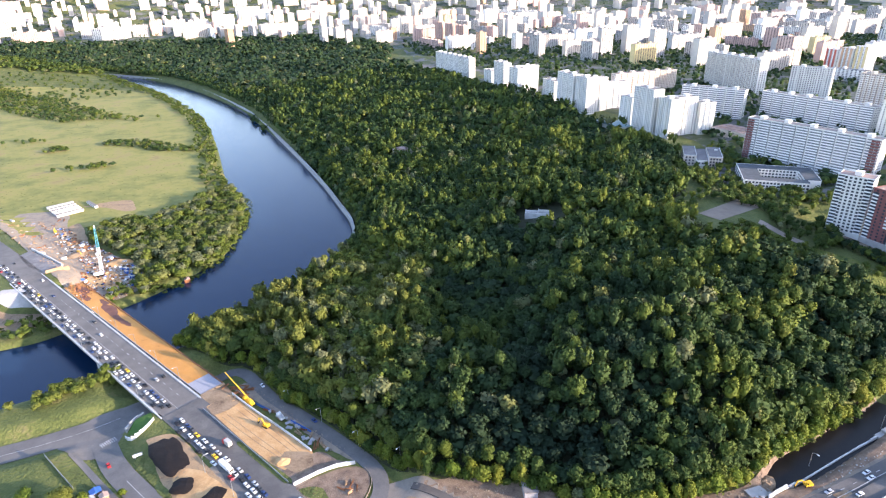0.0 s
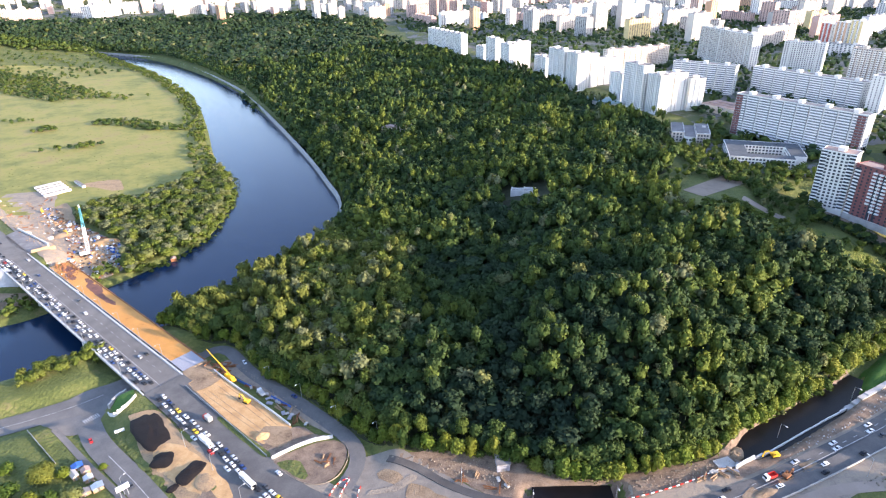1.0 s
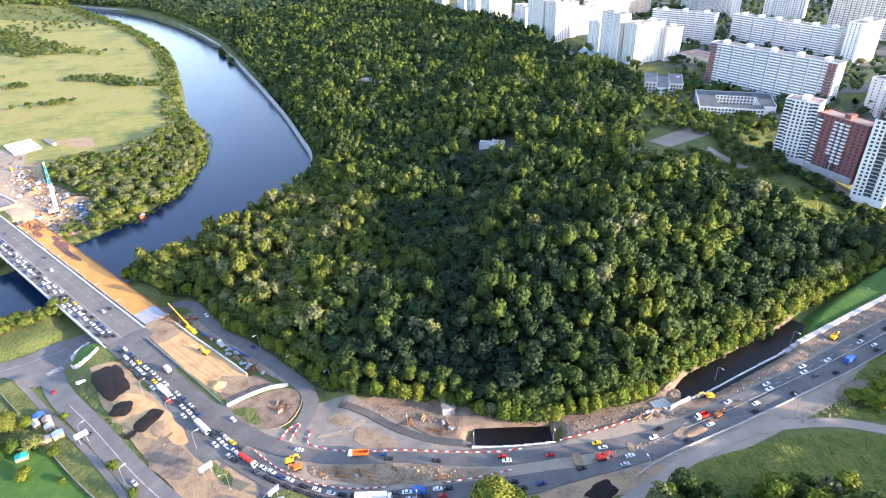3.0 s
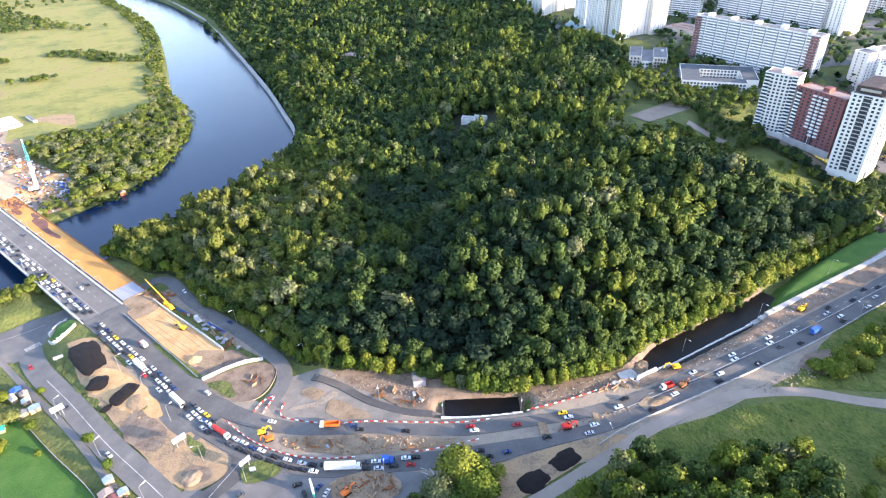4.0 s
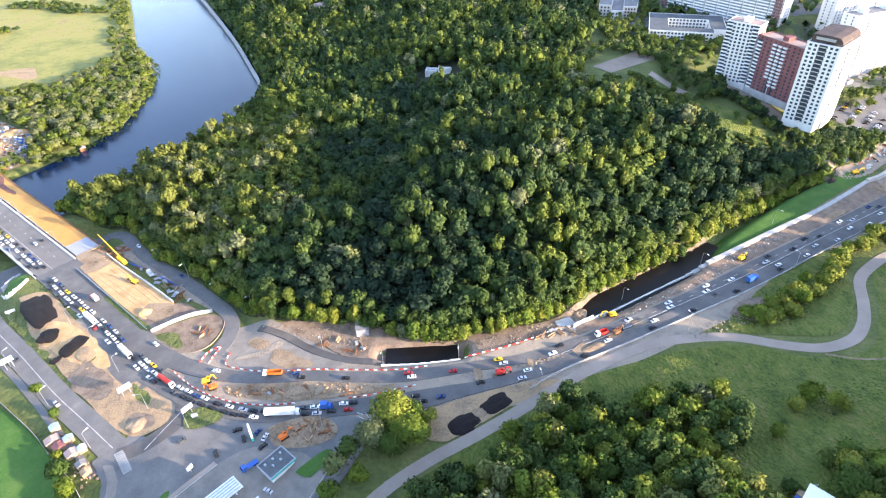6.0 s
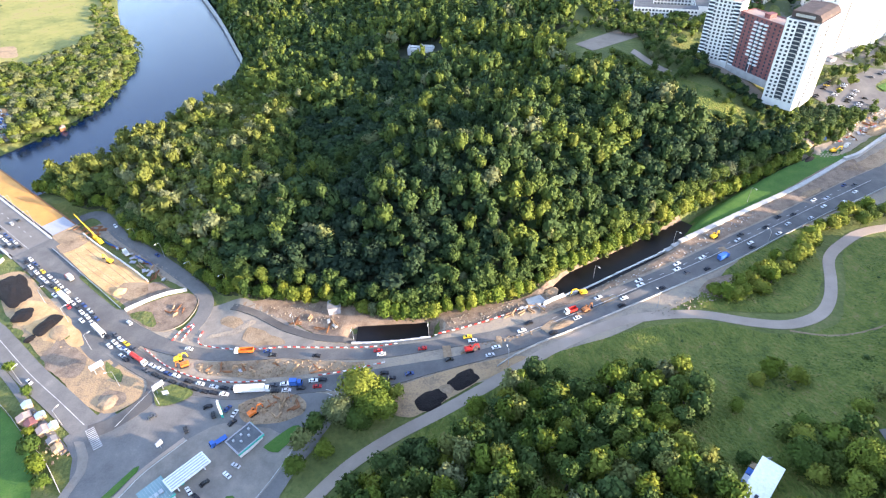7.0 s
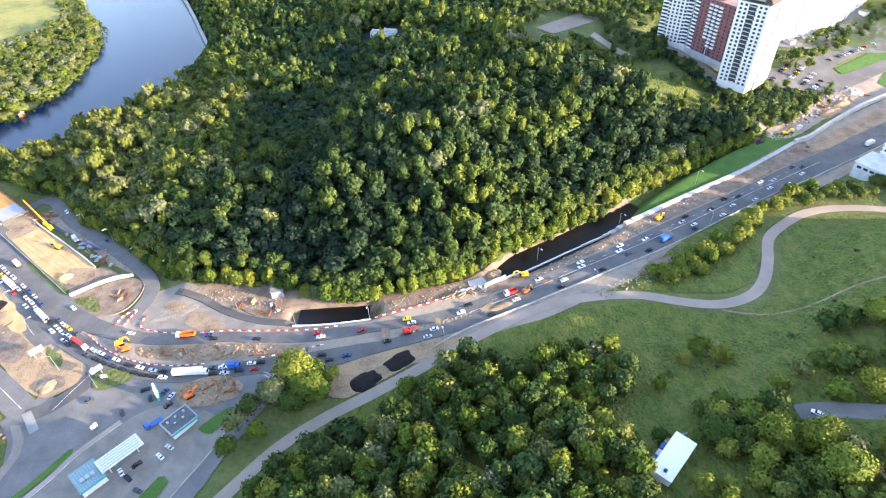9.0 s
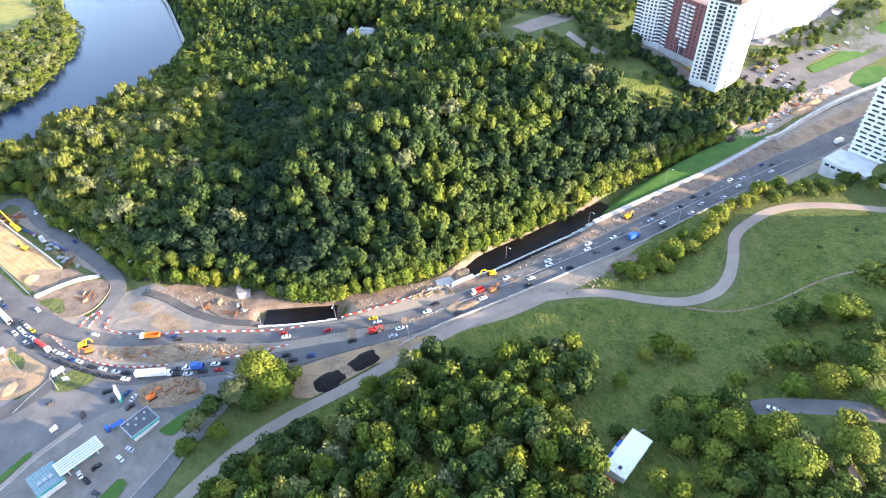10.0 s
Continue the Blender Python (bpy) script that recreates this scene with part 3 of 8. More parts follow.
strip("road_slip", curve([(-70, 153), (-60, 157), (-51, 163), (-46, 171), (-47.5, 181), (-56, 190.5), (-66, 199)], 3), 8, "freshasphalt", "dark asphalt slip road round bare earth", "road", lift=0.47)
strip("road_side", SIDE, 8.5, "oldasphalt", "worn asphalt side road along the wood's edge", "road", lift=0.42)
strip("road_old", OLD, 13, "oldasphalt", "worn asphalt street with a painted centre line", "road", lift=0.42)
strip("road_underpass", UNDER, 17, "oldasphalt", "worn asphalt riverside road passing under a bridge", "road", lift=0.36)
strip("path_park", PATHLINE, 6.0, "path", "pale winding paved park path", "path", lift=0.3)
drape("pavement_junction", [(-80, 150), (-66, 166), (-54, 158), (-48, 172), (-42, 182), (-20, 172), (0, 165), (30, 166), (46, 160), (44, 148), (34, 130), (20, 104), (4, 76), (-14, 66), (-42, 70), (-64, 90), (-69, 112), (-68, 128), (-72, 140)], "oldasphalt", "broad worn asphalt of a road junction and filling station yard", "pavement", lift=0.3)
drape("pavement_junction_north", [(-44, 216), (-38, 228), (-28, 234), (-12, 233), (8, 219), (30, 203), (24, 196), (0, 198), (-24, 198), (-36, 205)], "yardpaving", "dusty worn paved island beside a side road", "pavement", lift=0.3)
strip("road_detour", curve([(-20, 229.5), (-4, 222), (14, 210), (32, 201.5), (50, 197.4)], 4), 4.2, "freshasphalt", "narrow dark asphalt detour along a dug verge", "road", lift=0.56)
drape("bare_ground_island_east", [(-8, 214), (2, 210), (14, 202.5), (12, 198.5), (0, 200), (-10, 206)], "dirt", "dusty bare earth at the tip of a traffic island", "bare ground", lift=0.42, wobble=1.6)
drape("pale_slab_island", [(-29, 207), (-14, 209), (-3, 217), (-8, 219), (-17, 212), (-28, 210)], "dust", "dusty worn strip across a traffic island", "pavement", lift=0.5, wobble=0.5, close=False)
drape("bare_ground_island", [(-27, 219), (-21, 224), (-13, 220), (-10, 213), (-18, 214)], "dirt", "dusty bare earth on a traffic island", "bare ground", lift=0.42, wobble=2.0)
drape("bare_ground_triangle", [(-81, 231), (-71, 238.7), (-60, 244), (-51, 246.5), (-44, 241), (-42, 232), (-45, 221.5), (-50, 216.5), (-58.5, 215), (-69, 221)], "redearth", "rutted bare earth inside a traffic loop", "bare ground", lift=0.5, wobble=0.4)
drape("grass_triangle", [(-79, 230), (-70, 232), (-62, 224), (-60, 218), (-68, 221.5)], "ground", "patchy grass on bare earth", "grass", lift=0.58, wobble=1.5)
drape("bare_ground_heaps", [(-176, 270), (-160, 273), (-138, 253), (-116, 233), (-90, 210.5), (-70, 192), (-53, 180), (-51, 169), (-58, 164), (-72, 165), (-91, 180), (-122, 208.5), (-151, 235)], "tansand", "trampled sandy earth beside a road", "bare ground", lift=0.4, wobble=0.8)
drape("grass_verge_heaps", [(-80, 196), (-72, 191), (-66, 186), (-63, 178), (-70, 184)], "ground", "patchy grass on bare earth", "grass", lift=0.5, wobble=3.0)
drape("sand_spread_heaps", [(-150, 243), (-138, 246), (-118, 233), (-98, 214), (-96, 206), (-108, 208), (-126, 218), (-142, 230)], "sand", "orange sand spread round heaps of topsoil", "sand", lift=0.45, wobble=2.4)
drape("damp_earth_heaps", [(-112, 214), (-94, 203), (-86, 191), (-97, 187), (-114, 201)], "redearth", "damp brown patch of trampled earth", "bare ground", lift=0.5, wobble=2.6)
drape("damp_earth_corner", [(-70, 176), (-60, 174), (-57, 168), (-66, 167), (-74, 171)], "redearth", "damp brown patch of trampled earth", "bare ground", lift=0.5, wobble=1.6)
drape("grass_spot", [(-118, 222), (-108, 219), (-104, 212), (-113, 213)], "ground", "thin grass on trampled earth", "grass", lift=0.52, wobble=2.2)
drape("grass_verge_street", [(-187, 264), (-177, 263), (-168, 250), (-152, 236), (-132, 219), (-136, 218), (-156, 235), (-175, 253)], "ground", "patchy grass verge of a street", "grass", lift=0.5, wobble=1.6)
drape("grass_island_signs", [(-45, 173), (-37, 177), (-25, 171), (-30, 166), (-41, 164)], "ground", "small grass traffic island", "grass", lift=0.75, wobble=0.4)
drape("pavement_yard", [(-36, 130.6), (-21.3, 145), (-11.5, 151), (-4, 152.5), (3, 150.1), (16.4, 147.7), (29.4, 139.4), (26.1, 129.8), (17.8, 117.1), (4, 94), (-12, 84), (-58, 98)], "yardpaving", "dusty worn paving of a filling station yard", "pavement", lift=0.42, wobble=0.2, close=False)
drape("grass_strip_street", [(-68, 99), (-55.8, 114.5), (-48.2, 123.8), (-41.2, 132.9), (-39, 133.7), (-39, 131), (-45.4, 121.6), (-52.4, 112.9), (-63.4, 97.6)], "lawn", "long narrow grass strip between a street and a yard", "grass", lift=0.66, step=1.0, wobble=0.3, close=False)
strip("path_yard_edge", curve([(-62, 95), (-49.6, 113), (-43.5, 121.7), (-37.2, 131.4), (-22.3, 145.6)], 3), 2.0, "path", "narrow paved footway along a yard's kerb", "path", lift=0.56)
strip("kerb_yard", curve([(-60, 95), (-48, 112.6), (-42, 121.2), (-35.9, 130.6), (-21.2, 144.7)], 3), 0.35, "concrete", "grey concrete kerb of a filling station yard", "kerb", lift=0.68)
drape("pavement_corner", [(-69.7, 148.3), (-64.6, 140.9), (-63.2, 133.6), (-65.7, 123.3), (-67.2, 114.2), (-66, 100), (-70, 98), (-71.5, 114), (-70, 124), (-67.6, 134), (-69.5, 141), (-74.5, 148.5)], "yardpaving", "dusty footway round a street corner", "pavement", lift=0.46, wobble=0.25, close=False)
drape("grass_strip_station", [(14.6, 138.6), (18, 136), (21.6, 135.2), (26, 139.5), (31.3, 146.4), (29, 147.8), (26.5, 147.6), (20, 143)], "lawn", "mown grass strip", "grass", lift=0.75, wobble=0.35, close=False)
drape("grass_strip_yard", [(-7, 101), (0.3, 112.6), (3.3, 117.7), (5, 118), (7.9, 115.4), (6.8, 109.8), (0, 97.5)], "lawn", "mown grass strip in a paved yard", "grass", lift=0.75, wobble=0.3, close=False)
drape("grass_lawn_west", [(-176, 214), (-150, 193), (-112, 164), (-90, 140), (-80, 112), (-80, 60), (-200, 60), (-330, 150), (-260, 200)], "lawn", "bright green mown lawn behind a fence", "grass", lift=0.3, step=5)
drape("grass_embankment", [(246, 273), (262, 287), (290, 306), (320, 325), (357, 346), (392, 360), (398, 353), (378, 337), (330, 308), (289, 285), (252, 263)], "lawn", "smooth green turf slope along a channel", "grass", lift=0.35)
drape("rough_grass_park", [(150, 178), (200, 190), (230, 190), (262, 176), (290, 180), (312, 210), (330, 240), (360, 250), (420, 244), (480, 215), (520, 120), (480, 20), (300, 20), (120, 40), (40, 60), (30, 90), (70, 130), (110, 155)], "park", "rough uneven parkland grass", "grass", lift=0.2, step=5)
drape("rough_grass_field", [(240, 216), (300, 262), (320, 262), (308, 228), (294, 203), (276, 190), (252, 194), (230, 202)], "park", "rough grass between a path and a road", "grass", lift=0.24, step=3)
drape("grass_meadow", [(-230, 640), (-265, 720), (-330, 850), (-420, 1030), (-500, 1180), (-590, 1360), (-760, 1580), (-960, 1690), (-1250, 1690), (-1700, 1500), (-1500, 900), (-900, 560), (-600, 560), (-420, 640), (-330, 690)], "meadow", "wide dry yellow-green water meadow", "meadow", lift=0.3, step=16, wobble=8)
drape("bare_ground_site", [(-300, 455), (-285, 475), (-282, 496), (-305, 530), (-345, 560), (-400, 600), (-440, 640), (-470, 690), (-520, 690), (-560, 670), (-480, 600), (-400, 525), (-345, 475)], "dust", "cluttered sandy earth of a bridge construction site", "bare ground", lift=0.4, step=4)
drape("sand_pad_crane", [(-350, 510), (-342, 522), (-328, 522), (-310, 503), (-298, 480), (-304, 472), (-318, 486), (-338, 498)], "sand", "levelled sand pad round a crane", "sand", lift=0.55, wobble=1.0)
drape("haul_road_site", [(-440, 640), (-432, 652), (-402, 612), (-378, 578), (-350, 562), (-356, 554), (-384, 566), (-410, 596)], "tansand", "pale sandy haul road across a building site", "bare ground", lift=0.52, wobble=1.2)
drape("bare_ground_meadow", [(-462, 712), (-440, 728), (-412, 734), (-396, 712), (-388, 696), (-404, 694), (-428, 706)], "tansand", "trodden sandy ground at a meadow's edge", "bare ground", lift=0.4, wobble=2.0)
drape("sand_fill", [(-152, 298), (-140, 311), (-122, 296.2), (-104, 281), (-92, 271), (-78, 258.5), (-73.6, 251), (-73.6, 244), (-81, 239), (-97.5, 248.5), (-114.6, 263), (-133, 280)], "sand", "smooth orange sand fill of a new road bed", "sand", lift=0.45, wobble=0.4, close=False)
# brown sheet stands in for a shaded, concrete-floored pit
drape("pit_abutment", [along(67, 26.5), along(67, 44), (-139, 312), (-152, 298)], "dirt", "flat earth-brown sheet in place of a shaded pit before a boarded abutment", "bare ground", lift=0.4, wobble=0.2, close=False)
drape("damp_earth_abutment", [(-151, 298), (-141, 309), (-132, 302), (-143, 290)], "dirt", "damp brown earth beside an abutment", "bare ground", lift=0.55, wobble=0.8)
drape("damp_earth_bed", [(-92, 258), (-79, 257), (-75, 249), (-75, 245), (-82, 241), (-94, 250)], "dirt", "damp brown earth on a sand-filled bed", "bare ground", lift=0.55, wobble=1.2)
drape("grass_verge_bed", [(-120, 267), (-100, 250), (-84, 237), (-87, 234.5), (-103, 247.5), (-122, 264.5)], "ground", "strip of weeds beside a sand-filled bed", "grass", lift=0.6, wobble=0.5)
for k in (0, 1, 3, 4.2):
    strip("wheel_track", curve([(-138 + k * 2.2, 288 + k * 2.3), (-116 + 2.3 * k, 270 + 1.9 * k), (-92 + 1.6 * k, 251 + 1.8 * k)], 4), 0.34, "dirt", "dark wheel track in sand", "track", lift=0.47, thick=0.1)
drape("bare_ground_verge", [(-16, 230), (2, 232), (28, 226), (44, 213), (60, 209), (92, 208), (124, 214), (150, 222), (160, 228), (158, 214), (130, 205), (100, 196), (72, 195), (40, 199), (16, 214)], "redearth", "bare brown earth bank beside a channel", "bare ground", lift=0.3, wobble=1.5)
drape("bare_ground_roadside", [(71, 164.5), (93, 170), (115, 175.5), (138, 178), (129, 171.5), (114, 164), (94, 153), (80, 147.5), (71, 152.5)], "tansand", "tipped earth beside a park path", "bare ground", lift=0.4, wobble=1.0)
drape("bare_ground_canalside", [(118, 211), (146, 221), (160, 232), (174, 243), (200, 257), (230, 273), (250, 286), (253, 281), (231, 270), (205, 256), (172, 239), (160, 226), (140, 212)], "redearth", "bare brown earth bank of a channel", "bare ground", lift=0.35, wobble=0.8)
drape("bare_ground_woodfoot", [(28, 228), (48, 222), (62, 214), (89, 211), (122, 216), (124, 210), (92, 205.5), (60, 207), (44, 212), (28, 222)], "redearth", "bare brown earth at the foot of a wood", "bare ground", lift=0.38, wobble=0.8)
drape("bare_ground_loopside", [(-90, 243), (-74, 258), (-62, 251), (-52, 250), (-62, 247.5), (-72, 242), (-83, 234)], "redearth", "damp brown earth behind a curved wall", "bare ground", lift=0.5, wobble=0.6)
drape("bare_ground_pit", [(-2, 162), (12, 167), (27, 165), (32, 156), (22, 150), (4, 152)], "dirt", "dug-up earth around a utility trench", "bare ground", lift=0.5, wobble=0.8)
drape("bare_ground_cut", [(236, 214), (246, 224), (262, 228), (262, 214), (248, 206)], "redearth", "bare reddish earth cutting", "bare ground", lift=0.4, wobble=1.2)
drape("bare_ground_east", [(356, 352), (400, 373), (440, 408), (480, 432), (520, 446), (540, 436), (500, 409), (470, 393), (430, 375), (390, 350)], "dust", "sandy earth of roadworks below apartment towers", "bare ground", lift=0.35)
drape("concrete_apron", [(143, 217), (151.5, 219.6), (154.3, 214), (145, 209.4)], "concrete", "grey concrete apron at a channel's mouth", "apron", lift=0.7, step=1.5, wobble=0.1, close=False)
WALLSIDE = curve([(152, 211.5), (170, 221.5), (207, 241.5), (254, 265), (290, 287), (329, 309), (372, 336), (398, 350)], 6)[:, :2]
north_side = np.array([p[:2] for p in NORTH if 146 < p[0] < 402])
nd = np.gradient(north_side, axis=0)
north_side = north_side + np.stack([-nd[:, 1], nd[:, 0]], -1) / np.linalg.norm(nd, axis=1)[:, None] * 5.4
drape("bare_ground_wallfoot", np.vstack([WALLSIDE + np.array([0.4, -0.7]), north_side[::-1]]), "redearth", "churned brown earth between a wall and a carriageway", "bare ground", lift=0.5, wobble=0.4, close=False)
drape("pavement_parking", [(408, 437), (446, 461), (462, 464), (500, 486), (562, 520), (570, 508), (506, 470), (478, 452), (476, 441), (500, 450), (590, 500), (594, 488), (500, 434), (462, 414), (440, 402), (424, 410)], "roadasphalt", "asphalt car park in front of apartment towers", "pavement", lift=0.4, step=4, wobble=0.3)
drape("pavement_court", [(229, 507), (283, 545), (293, 521), (241, 489)], "courtgravel", "grey-brown gravel sports court", "court", lift=0.4, wobble=0.2, close=False)
drape("pavement_playground", [(272, 484), (278, 492), (303, 461), (296, 455)], "path", "small paved playground on a slope", "pavement", lift=0.45, wobble=0.2, close=False)
drape("pavement_forecourt", [(324, 482), (332, 482), (349, 463), (364, 424), (360, 408), (350, 404), (344, 414), (346, 430), (334, 452), (322, 464)], "courtgravel", "grey forecourt below apartment towers", "pavement", lift=0.4, wobble=0.4)
drape("grass_lawn_east", [(478, 449), (569, 502), (584, 506), (575, 490), (552, 474), (480, 441)], "lawn", "bright mown roadside lawn", "grass", lift=0.6, wobble=0.3, close=False)
drape("grass_lawn_ramp", [(503, 427), (519, 444), (545, 452), (548, 434), (509, 409)], "lawn", "green mown lawn beside a ramp", "grass", lift=0.6, wobble=0.3, close=False)
drape("pavement_underpass_corner", [(-232, 272), (-226, 296), (-204, 312), (-190, 314), (-196, 296), (-197, 276), (-196, 268), (-206, 260), (-216, 262)], "oldasphalt", "worn asphalt of a street corner under a bridge", "pavement", lift=0.33, wobble=0.4)
drape("grass_mound_ramp", [(-192.5, 279), (-185, 276), (-181.5, 280), (-180.5, 288), (-188, 296), (-191.5, 289)], "lawn", "small grass mound inside a curved ramp wall", "grass", lift=0.6, wobble=0.2)
# flat dark sheet: the trench's shadow is put into its colour
drape("pit_west", [(-420, 548), (-369, 513), (-360, 505), (-372, 492), (-400, 510), (-424, 534)], "roof", "dark grey sheet painting the shadow in a concrete-lined trench beside a bridge", "trench", lift=0.5, wobble=0.2, close=False)
drape("dry_grass_slope", [(262, 404), (282, 378), (300, 364), (325, 366), (346, 376), (334, 396), (320, 425), (302, 448), (284, 470), (262, 478), (246, 466), (246, 440)], "park", "dry yellow grass slope", "grass", lift=0.35)
drape("courtyards", [(300, 560), (290, 640), (330, 720), (300, 800), (280, 900), (200, 1060), (100, 1240), (-50, 1540), (-160, 2000), (-500, 2450), (-1600, 2480), (-2600, 2700), (-2600, 4300), (3600, 4300), (3600, 900), (1500, 560), (700, 480), (480, 480), (410, 500)], "cityground", "paved and planted courtyards between apartment blocks", "ground", lift=0.5, step=26, wobble=6)

drape("apron_bridge", [(-390, 460), (-374, 463), (-356, 452), (-356, 446), (-374, 442), (-390, 448)], "concrete", "pale concrete apron below a bridge approach", "apron", lift=0.5, wobble=0.3, close=False)
drape("bare_ground_bridge_west", [(-400, 446), (-372, 438), (-346, 440), (-334, 438), (-328, 424), (-344, 414), (-372, 412), (-400, 420)], "dirt", "brown trampled earth under a bridge", "bare ground", lift=0.45, wobble=0.8)
BW = -215
deck = thing("road_bridge", "concrete road bridge with six lanes over a river", "bridge", kind="structure")
rot = math.degrees(math.atan2(BRD.y, BRD.x))
BM = pose(BR0.x, BR0.y, DECK, 0, 0, rot)                   # x along the bridge, y across it
part("deck", Geo().box(BW, -0.5, -1.2, DECKEND, 26.5, 0.0, BM), "concrete", deck)
part("girder", Geo().prism([(BW, -1.2), (BW, -3.4), (-60, -2.6), (-20, -3.6), (20, -2.6), (DECKEND, -3.4), (DECKEND, -1.2)], 2, 24.5, BM), "concrete", deck)
part("carriageway", Geo().box(BW, 1.3, 0.004, DECKEND, 24.7, 0.12, BM), "asphalt", deck, "grey asphalt surface")
for y in (0.0, 25.4):
    part("parapet", Geo().box(BW, y - 0.3, 0, DECKEND, y + 0.3, 0.55, BM), "whitecon", deck)
    rail = Geo()
    for s in range(BW, DECKEND, 3):
        rail.box(s, y - 0.05, 0.55, s + 0.1, y + 0.05, 1.3, BM)
    rail.box(BW, y - 0.06, 1.25, DECKEND, y + 0.06, 1.35, BM)
    part("railing", rail, "steel", deck)
part("median_line", Geo().box(BW, 10.9, 0.12, DECKEND, 11.15, 0.14, BM), "paintline", deck)
for s in (-190, -128, -38, 34):
    part("pier", Geo().box(s - 2, 3, -30, s + 2, 10, -2.6, BM).box(s - 2, 16, -30, s + 2, 23, -2.6, BM).box(s - 2.6, 2, -4.4, s + 2.6, 24, -2.5, BM), "whitecon", deck)
part("abutment", Geo().prism([(DECKEND - 8, -9), (DECKEND - 8, -1.3), (DECKEND + 6, -1.3), (DECKEND + 6, -9)], -0.4, 26.4, BM).prism([(BW - 6, -14), (BW - 6, -1.3), (BW + 6, -1.3), (BW + 6, -14)], -0.4, 26.4, BM), "whitecon", deck)

newdeck = thing("bridge_deck_under_construction", "orange-primed steel deck of a new bridge beside the old one", "bridge deck", kind="structure")
part("deck_plate", Geo().box(-168, 27.8, -0.45, 49, 43.0, 0.0, BM), "primer", newdeck)
rng = np.random.default_rng(15)
for s_, o_, a_, b_ in ((-96, 37.5, 14, 3.6), (-76, 35.5, 15, 2.6), (-112, 39.5, 7, 2.2), (-62, 36.5, 6, 2.0), (-134, 33, 9, 3.0), (-150, 37, 10, 4.0)):
    ring = [(s_ + a_ * math.cos(q) * (1 + rng.uniform(-.35, .35)), o_ + b_ * math.sin(q) * (1 + rng.uniform(-.3, .3))) for q in np.linspace(0, 6.28, 19)[:-1]]
    part("rust_stain", Geo().slab(ring, 0.001, 0.006 + rng.uniform(0, .004), BM), "stain", newdeck, "dark purplish rust stain")
part("end_plate", Geo().box(49.02, 27.8, -0.45, 66, 43.0, 0.02, BM), "greyplate", newdeck, "bare grey steel deck plate")
part("girder", Geo().box(-168, 29.5, -3.3, 64, 31.0, -0.45, BM).box(-168, 40.0, -3.3, 64, 41.5, -0.45, BM), "rust", newdeck)
part("edge_beam", Geo().box(-168, 42.6, -0.5, 66, 43.4, 0.55, BM), "rust", newdeck)
part("guard_rail", Geo().box(-168, 27.4, -0.5, 66, 27.75, 0.35, BM), "greyplate", newdeck, "grey safety fence")
for s in (-128, -38, 34):
    part("pier", Geo().box(s - 1.8, 29, -30, s + 1.8, 42, -3.3, BM), "whitecon", newdeck)
part("abutment", Geo().box(64.1, 27.6, -9, 68, 43.6, -0.6, BM).box(66.3, 27.6, -0.6, 68, 43.6, 0.3, BM), "wood", newdeck, "boarded abutment")


# ---------------- trees ----------------
def ico():
    t = (1 + 5 ** 0.5) / 2
    v = np.array([(-1, t, 0), (1, t, 0), (-1, -t, 0), (1, -t, 0), (0, -1, t), (0, 1, t), (0, -1, -t), (0, 1, -t), (t, 0, -1), (t, 0, 1), (-t, 0, -1), (-t, 0, 1)], float)
    f = np.array([(0, 11, 5), (0, 5, 1), (0, 1, 7), (0, 7, 10), (0, 10, 11), (1, 5, 9), (5, 11, 4), (11, 10, 2), (10, 7, 6), (7, 1, 8), (3, 9, 4), (3, 4, 2), (3, 2, 6), (3, 6, 8), (3, 8, 9), (4, 9, 5), (2, 4, 11), (6, 2, 10), (8, 6, 7), (9, 8, 1)])
    return v / np.linalg.norm(v[0]), f


ICO_V, ICO_F = ico()


def split_faces(v, f):
    """Every triangle into four, on the unit ball."""
    vs, fs, mid = [tuple(p) for p in v], [], {}

    def half(a, b):
        k = (min(a, b), max(a, b))
        if k not in mid:
            m = np.array(vs[a]) + np.array(vs[b])
            mid[k] = len(vs)
            vs.append(tuple(m / np.linalg.norm(m)))
        return mid[k]
    for a, b, c in f:
        ab, bc, ca = half(a, b), half(b, c), half(c, a)
        fs += [(a, ab, ca), (ab, b, bc), (ca, bc, c), (ab, bc, ca)]
    return np.array(vs), np.array(fs)


ICO_V2, ICO_F2 = split_faces(ICO_V, ICO_F)


def unit_rows(a):
    return a / (np.linalg.norm(a, axis=1)[:, None] + 1e-9)


